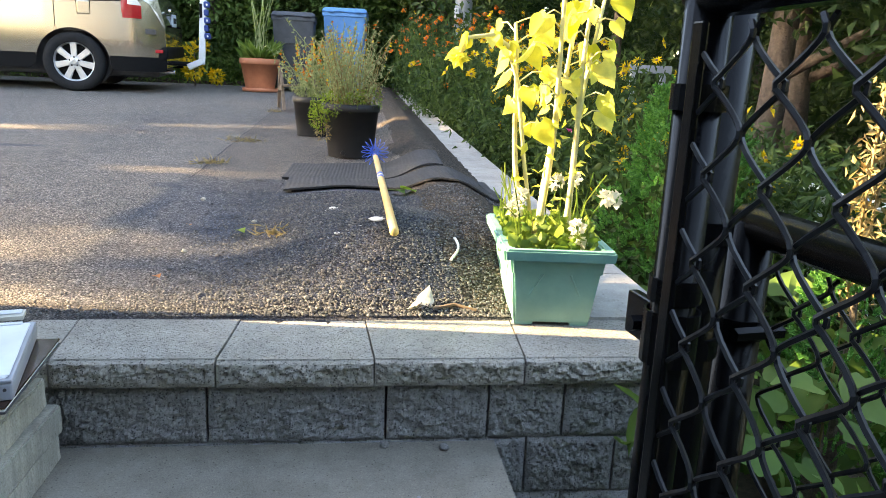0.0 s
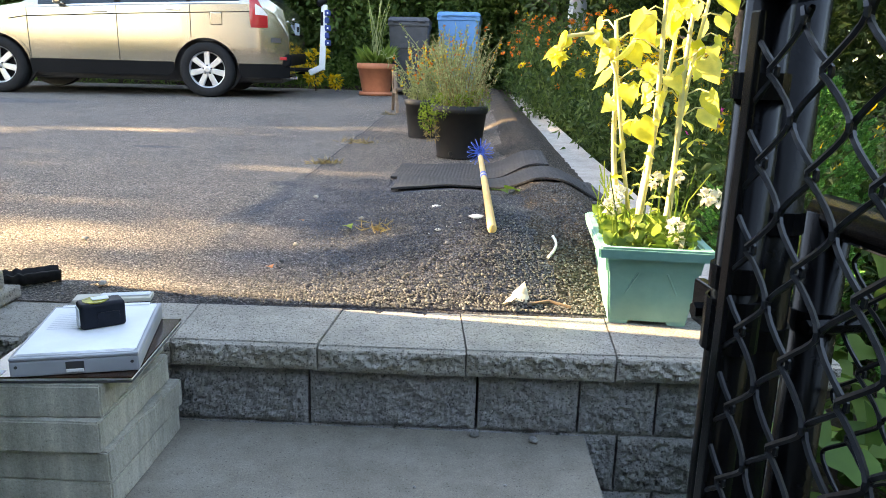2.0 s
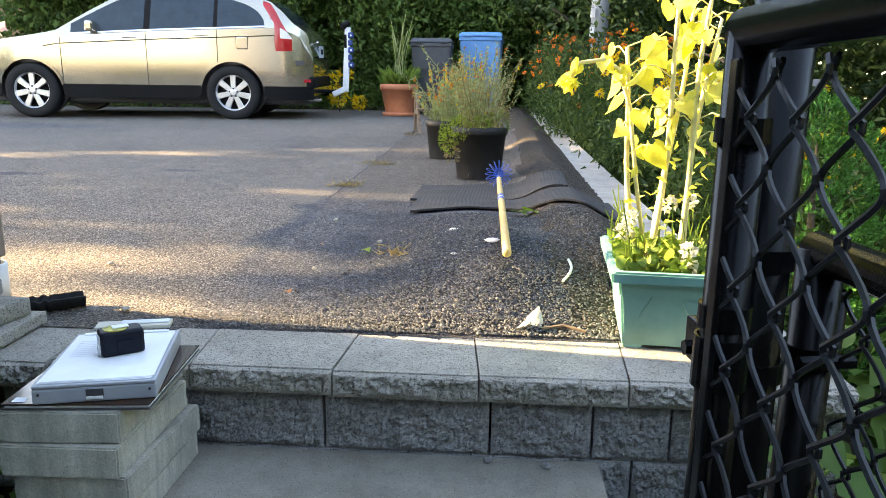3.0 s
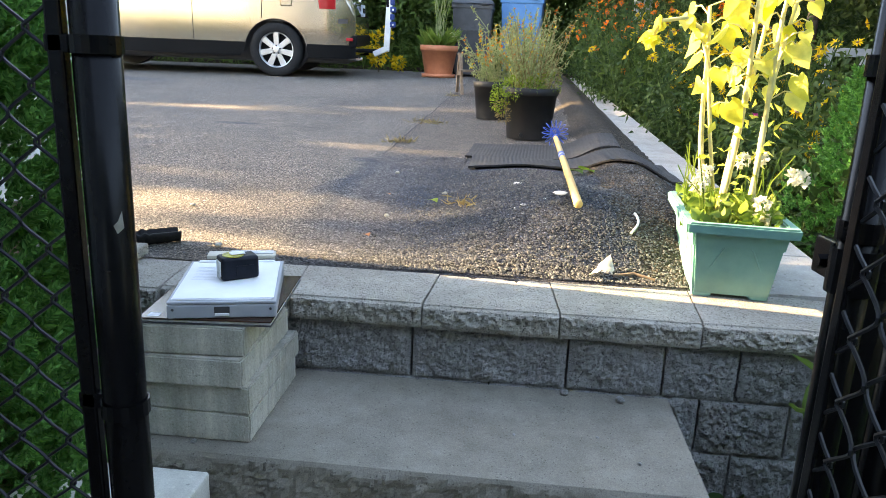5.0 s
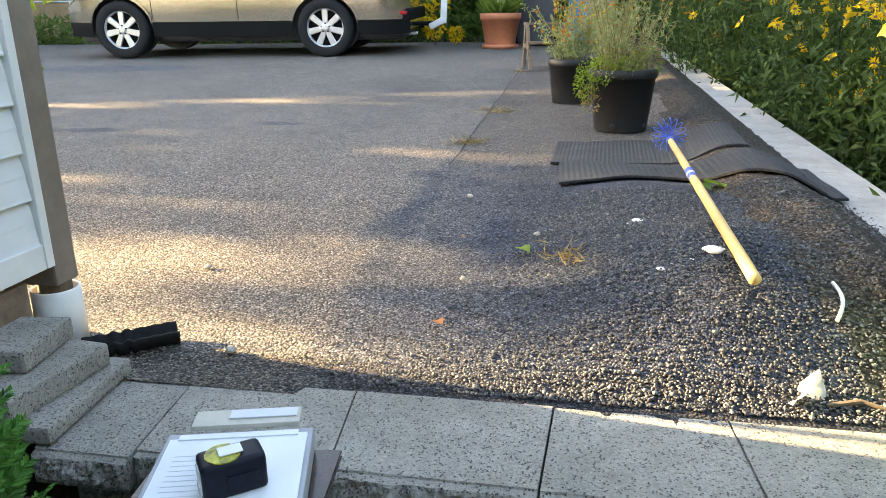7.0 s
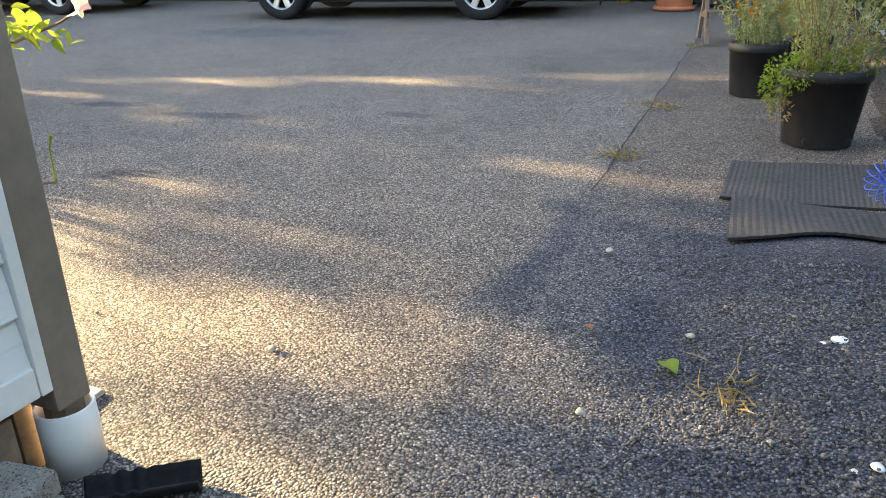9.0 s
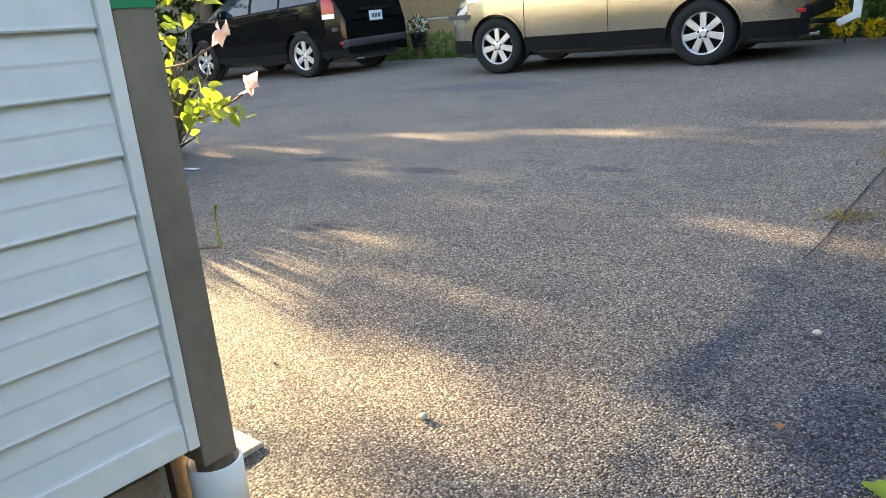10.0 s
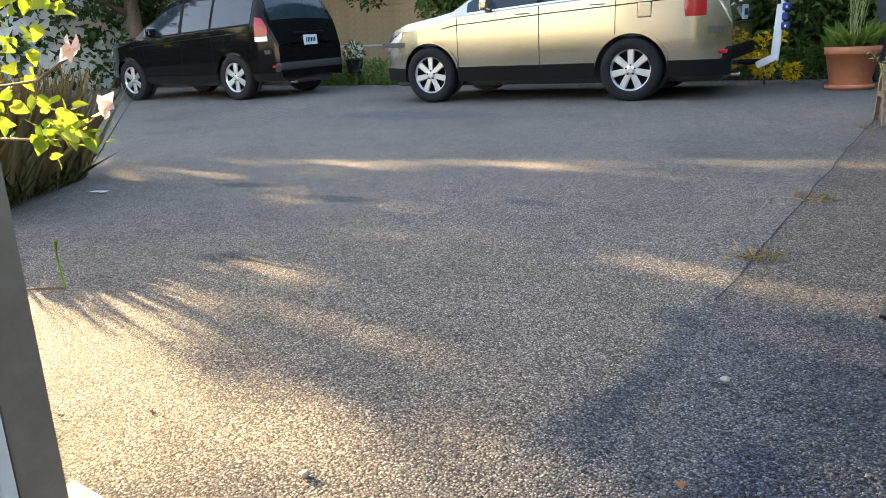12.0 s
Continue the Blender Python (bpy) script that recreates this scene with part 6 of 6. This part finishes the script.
# grasses and hibiscus by the house
gr = thing("grass_clump", "tall dry grass clump at the lot's edge", "grass")
n = 4200
b = np.stack([rng.uniform(-6.6, -4.75, n), rng.uniform(3.72, 4.85, n), np.full(n, lot(4.3))], 1)
b = b[b[:, 0] < -4.95 - 0.75 * (b[:, 1] - 3.9)]
w = np.stack([rng.normal(size=len(b)) * 0.32, rng.normal(size=len(b)) * 0.32, np.ones(len(b))], 1)
leaf_part("dry_blade", leaf_data(b, w, ovate(len(b), 0.30, 0.95), ovate(len(b), 0.002, 0.005)), M["dry"], gr, "straw-coloured blades")["kind"] = "stuff"
b = b[: len(b) // 2]
w = np.stack([rng.normal(size=len(b)) * 0.6, rng.normal(size=len(b)) * 0.6, np.ones(len(b))], 1)
leaf_part("green_blade", leaf_data(b, w, ovate(len(b), 0.15, 0.45), ovate(len(b), 0.004, 0.010)), M["bed"], gr, "green blades")["kind"] = "stuff"
hb_ = thing("hibiscus", "hibiscus shrub with pink blooms by the post", "shrub")
trunk(hb_, [(-2.4, 2.57, lot(2.57)), (-2.25, 2.58, 1.1), (-1.95, 2.64, 1.48), (-1.7, 2.66, 1.75)], 0.016, 0.005, "stem")
trunk(hb_, [(-2.05, 2.62, 1.34), (-1.72, 2.69, 1.335), (-1.58, 2.685, 1.375), (-1.525, 2.684, 1.398)], 0.0035, 0.002, "twig")
trunk(hb_, [(-1.99, 2.63, 1.43), (-1.72, 2.67, 1.45), (-1.565, 2.657, 1.49)], 0.0035, 0.002, "twig")
n = 190
p, dd = clumps(n, [(-2.02, 2.72, 1.5), (-1.80, 2.68, 1.62), (-1.72, 2.66, 1.72), (-1.9, 2.75, 1.35), (-2.0, 2.7, 1.75), (-1.66, 2.66, 1.6)], [0.13, 0.12, 0.09, 0.09, 0.15, 0.06])
p2 = np.stack([rng.uniform(-1.78, -1.56, 34), 2.685 + rng.normal(size=34) * 0.015, np.full(34, 1.355) + rng.normal(size=34) * 0.012], 1)
p = np.concatenate([p, p2])
leaf_part("leaves", heart_data(p, rng.normal(size=(len(p), 3)) + np.array([0.3, 0, -0.6]), ovate(len(p), 0.02, 0.036), 0.4), M["hib"], hb_, "sunlit yellow-green leaves")
for q in ((-1.523, 2.684, 1.402), (-1.548, 2.655, 1.503), (-1.57, 2.66, 1.63)):
    a = np.linspace(0, 2 * math.pi, 6)[:5]
    way = np.stack([np.cos(a), np.sin(a) * 0.5 - 0.25, np.sin(a)], 1)
    tagged(leaf_part("bloom", heart_data(np.tile(q, (5, 1)), way + np.array([0.3, 0, 0]), np.full(5, 0.03)), M["petalP"], hb_, "pale pink bloom"), kind="stuff")
part("tendril", tube([(-1.53, 2.56, 1.10), (-1.515, 2.55, 1.14), (-1.508, 2.545, 1.17), (-1.49, 2.54, 1.195)], 0.002, 6, [0.0018, 0.0016, 0.0014, 0.003]), M["hib"], hb_)
trunk(hb_, [(-2.25, 2.58, 1.08), (-1.75, 2.57, 1.06), (-1.53, 2.56, 1.10)], 0.003, 0.0022, "tendril")

# ---------- houses and trees beyond the cars ----------


def clap_house(name, label, x0, y0, x1, y1, z0, z1, material, ridge, openings):
    """House with lapped boards, gable roof along y and framed openings on its -y and +x faces."""
    h = thing(name, label, "house", group="houses beyond the lot")
    part("wall", box(x0, y0, z0, x1, y1, z1), material, h)
    k = int((z1 - z0) / 0.14)
    bd = box(x0 - 0.02, y0 - 0.022, 0, x1 + 0.022, y0 - 0.001, 0.135, 0)
    for v_ in bd.verts:
        if v_.co.z > 0.1 and v_.co.y < y0 - 0.01:
            v_.co.y += 0.014
    first = part("board", bd, material, h)
    first.location = (0, 0, z0)
    for j in range(1, k):
        o = new("board", first.data)
        o.parent, o.location = h, (0, 0, z0 + j * 0.14)
    xm = (x0 + x1) / 2
    v = [(x0 - 0.3, y0 - 0.3, z1), (x1 + 0.3, y0 - 0.3, z1), (xm, y0 - 0.3, ridge), (x0 - 0.3, y1 + 0.3, z1), (x1 + 0.3, y1 + 0.3, z1), (xm, y1 + 0.3, ridge)]
    part_of("roof", v, [(0, 1, 2), (5, 4, 3), (1, 4, 5, 2), (0, 2, 5, 3), (0, 3, 4, 1)], M["roof"], h)
    for kind_, ox, oz, w, hh in openings:
        fr_ = part(kind_, join(box(ox - w / 2 - 0.07, y0 - 0.05, oz, ox - w / 2, y0 - 0.02, oz + hh), box(ox + w / 2, y0 - 0.05, oz, ox + w / 2 + 0.07, y0 - 0.02, oz + hh), box(ox - w / 2 - 0.07, y0 - 0.05, oz + hh, ox + w / 2 + 0.07, y0 - 0.02, oz + hh + 0.08), box(ox - w / 2 - 0.07, y0 - 0.06, oz - 0.05, ox + w / 2 + 0.07, y0 - 0.02, oz)), M["white"], h)
        part("pane", box(ox - w / 2, y0 - 0.035, oz, ox + w / 2, y0 - 0.025, oz + hh), M["glass"], fr_)
        part("glazing_bar", box(ox - 0.015, y0 - 0.042, oz, ox + 0.015, y0 - 0.03, oz + hh), M["white"], fr_)
        part("glazing_bar", box(ox - w / 2, y0 - 0.042, oz + hh / 2 - 0.015, ox + w / 2, y0 - 0.03, oz + hh / 2 + 0.015), M["white"], fr_)
    return h


clap_house("garage", "tan clapboard garage in tree shade", -16.3, 15.6, -8.2, 19.0, 0.9, 3.6, M["housetan"], 4.8, ())
clap_house("house", "white clapboard house with a framed window", -29.0, 15.0, -17.5, 20.0, 0.7, 4.4, M["housewhite"], 6.4, (("window", -22.5, 1.4, 0.9, 1.3), ("door", -19.6, 1.0, 0.9, 2.0)))
fence = thing("wire_fence", "low wire fence behind the verge", "fence")
part("rail", tube([(-17.0, 14.2, 1.75), (-7.0, 14.2, 1.62)], 0.02, 8), M["steel"], fence)
for k in range(6):
    part("post", tube([(-16.5 + 1.8 * k, 14.2, 0.8), (-16.5 + 1.8 * k, 14.2, 1.74 - 0.023 * k)], 0.022, 8), M["steel"], fence)
wp = pot("plant_pot", "black pot with white flowers by the verge", -10.0, 12.75, 1.15, 0.13, 0.17, 0.28, M["blackpot"])
part("stand", tube([(0, 0, -0.35), (0, 0, 0.01)], 0.06, 10), M["barewood"], wp)
n = 220
p, dd = clumps(n, [(0, 0, 0.42), (0.1, 0, 0.38), (-0.1, 0.02, 0.4)], [0.16, 0.12, 0.12])
leaf_part("blossoms", leaf_data(p[:110], dd[:110], ovate(110, 0.03, 0.06), ovate(110, 0.03, 0.05)), M["petalW"], wp)
leaf_part("leaves", leaf_data(p[110:], dd[110:], ovate(110, 0.06, 0.1), ovate(110, 0.03, 0.05)), M["bed"], wp)
for k, (x, y, r) in enumerate(((-17.2, 12.8, 0.22), (-15.4, 13.2, 0.2), (-13.9, 14.4, 0.24), (-21.0, 13.4, 0.2))):
    t = thing("tree", "tall dark-trunked tree beyond the cars", "tree", group="trees beyond the lot")
    trunk(t, [(x, y, 0.6), (x + 0.1, y, 2.0), (x - 0.1, y, 4.0), (x, y, 7.0)], r, r * 0.5)
    for j in range(4):
        a = rng.uniform(0, 6.28)
        z = 2.6 + 0.9 * j
        trunk(t, [(x, y, z), (x + math.cos(a), y + math.sin(a), z + 0.6), (x + 2 * math.cos(a), y + 2 * math.sin(a), z + 0.9)], r * 0.4, r * 0.1, "limb")
    nn = 7000
    cs = [(x + rng.normal() * 1.4, y + rng.normal() * 1.0, rng.uniform(2.9, 7.0)) for _ in range(30)]
    p, dd = clumps(nn, cs, rng.uniform(0.5, 0.9, 30))
    leaf_part("crown", leaf_data(p, dd + rng.normal(size=(nn, 3)), ovate(nn, 0.10, 0.18), ovate(nn, 0.05, 0.09)), M["wood"], t)

rng = np.random.default_rng(11)

# house and trees added to the west, shaped to let the low sun past in strips
def up_sun(x, y, xs):
    """Where the sun's ray through a lot point crosses the plane x = xs: its y and z."""
    k = (xs - x) / SUN_TO.x
    return y + k * SUN_TO.y, lot(y) + k * SUN_TO.z


WX = -19.0
(ya, za), (yb, zb) = up_sun(-5.44, 5.60, WX), up_sun(-1.70, 6.62, WX)
rise = (zb - za) / (yb - ya)
yo, zo = up_sun(-2.75, 4.0, WX)
yo2, zo2 = up_sun(-0.1, 2.60, WX)


def eave(y):
    return za + rise * (y - ya)


# Added house: its roof slope sets the lower edge of a thin sun strip.
wh = thing("house", "added dark-roofed house west of the lot that bounds a strip of sun", "house", group="houses beyond the lot")
ridge_y = yb + 1.2
v = [(WX - d_, y, z) for d_ in (0.0, 7.0) for y, z in ((ya - 0.25, 0.2), (ya - 0.25, eave(ya - 0.25) - 0.06), (ridge_y, eave(ridge_y) - 0.06), (ridge_y + 4.0, eave(ridge_y) - 1.8), (ridge_y + 4.0, 0.2))]
part_of("gable_wall", v, [(4, 3, 2, 1, 0), (5, 6, 7, 8, 9), (0, 1, 6, 5), (3, 4, 9, 8)], M["housewhite"], wh)
v = [(WX + 0.02 - d_, y, z) for d_ in (0.0, 7.1) for y, z in ((ya - 0.3, eave(ya - 0.3) - 0.06), (ridge_y, eave(ridge_y) - 0.06), (ridge_y + 4.2, eave(ridge_y) - 1.9))]
part_of("roof", v + [(a_, b_, c_ + 0.03) for a_, b_, c_ in v], [(0, 1, 4, 3), (1, 2, 5, 4), (6, 9, 10, 7), (7, 10, 11, 8), (0, 6, 7, 1), (1, 7, 8, 2)], M["roof"], wh)


def tree_row(label, x0, ylo, yhi, low, high, n, along_x=False, size=(0.22, 0.42), deep=0.45, lean=None):
    """A dense row of trees; low(y) is the crown's lower edge."""
    t = thing("tree_row", label, "trees", group="trees around the place")
    for k in range(6):
        y = ylo + (k + 0.5) * (yhi - ylo) / 6
        pts = [(x0 - 1, y, 0.0), (x0 - 1, y, 4.0), (x0 - 1.1, y, high - 1)]
        trunk(t, [(b_, a_ - 0.0, c_) for a_, b_, c_ in pts] if along_x else pts, 0.2, 0.1)
    y = rng.uniform(ylo, yhi, n)
    lo = np.array([low(q) for q in y])
    top = high + np.array([1.2 * noise.noise((q * 0.6, x0, 0)) + 0.6 * noise.noise((q * 2, x0, 3)) for q in y])
    p = np.stack([x0 + rng.normal(size=n) * deep, y, lo + (top - lo) * rng.random(n)], 1)
    if along_x:
        p = p[:, [1, 0, 2]]
    if lean:
        p = p[p[:, 1] > np.maximum(lean[0] + lean[2] * np.maximum(p[:, 2] - lean[1], 0), np.where(p[:, 2] > lean[4], lean[5], lean[3])) + rng.normal(size=len(p)) * 0.05]
        n = len(p)
    ln = ovate(n, *size)
    leaf_part("crown", leaf_data(p, rng.normal(size=(n, 3)), ln, ln * 0.6), M["wood"], t)


# Added crown, cut along the sun's rays to set where the lot is lit.
tree_row("added dense tree row west of the lot that shades it", WX - 0.3, yo - 3.0, 21.0, lambda y: 0.3 if (y < ya - 0.25 or y > ridge_y) else eave(y) + 0.22, 10.0, 46000, deep=0.35, size=(0.16, 0.32), lean=(yo, zo, (yo2 - yo) / (zo2 - zo), yo2, up_sun(0.2, 2.6, WX)[1] + 0.10, up_sun(0.34, 2.80, WX)[0]))
# Low trees added out of view to darken what car and gate reflect.
tree_row("added low trees southwest of the house that darken reflections", WX - 1.5, -14.0, yo - 0.3, lambda y: 0.2, 2.7, 9000)
tree_row("shaded trees north of the hedge", 16.2, -8.0, 14.0, lambda y: 0.1, 7.0, 40000, True)
tree_row("shaded trees east of the garden", 10.0, -6.0, 17.0, lambda y: 0.2, 6.0, 16000)
# Unseen trees added behind the path to dim sky light on the wall.
tree_row("added trees south of the path that hold back sky light", -4.5, -1.0, 9.0, lambda y: 0.2, 4.6, 9000, True)

# loose gravel on the heap and along the wall
n = 62000
gx_, gy_ = rng.uniform(-2.2, 0.72, n), 2.33 + 2.0 * rng.random(n) ** 1.3
h_ = hump(gx_, gy_)
heap_ = (gx_ > -0.86) & (gx_ < 0.60) & (rng.random(n) < smooth(-0.9, -0.2, gx_) * 0.6 + 5 * h_)
edge_ = (gy_ < 2.38 + 0.3 * rng.random(n) * smooth(-1.0, -0.3, gx_)) & (gx_ < 0.5) & (rng.random(n) < 0.06 + smooth(-1.0, -0.2, gx_))
spill_ = (gx_ >= 0.56) & (gy_ > 2.75) & (gy_ < 3.8) & (rng.random(n) < 0.8 * (1 - smooth(0.58, 0.72, gx_)))
keep = (heap_ & (gx_ < 0.36 + 0.1 * rng.random(n))) | edge_ | spill_ | ((rng.random(n) < 0.05) & (gx_ < 0.56))
keep &= ~((gy_ > 3.78) & (gx_ > -0.4))
gx_, gy_ = gx_[keep], gy_[keep]
n = len(gx_)
base_ = np.stack([gx_, gy_, lot(gy_) + np.where(gx_ > -0.87, np.maximum(hump(gx_, gy_), np.where(gx_ > 0.586, 0.006, 0.0)), 0.0) + 0.001], 1)
r_ = rng.uniform(0.0022, 0.0048, n)[:, None] * np.where(rng.random(n) < 0.06, 1.7, 1.0)[:, None]
octa = np.array([[1, 0, 0], [-1, 0, 0], [0, 1, 0], [0, -1, 0], [0, 0, 1], [0, 0, -1]], float)
q1 = unit(rng.normal(size=(n, 3)))
q2 = unit(np.cross(q1, rng.normal(size=(n, 3))))
R3 = np.stack([q1, q2, np.cross(q1, q2)], 1)
pts_ = np.einsum("kj,nji->nki", octa, R3) * rng.uniform(0.6, 1.2, (n, 6, 1)) * np.array([1, 1, 0.75])
vv = (base_[:, None, :] + pts_ * r_[:, None, :]).reshape(-1, 3)
tri_ = np.array([[0, 2, 4], [2, 1, 4], [1, 3, 4], [3, 0, 4], [2, 0, 5], [1, 2, 5], [3, 1, 5], [0, 3, 5]])
ff = (np.arange(n)[:, None, None] * 6 + tri_[None]).reshape(-1, 3)
tagged(leaf_part("gravel", (vv, ff), M["gravel"]), "loose grey crushed gravel on the heap", "gravel", kind="stuff")
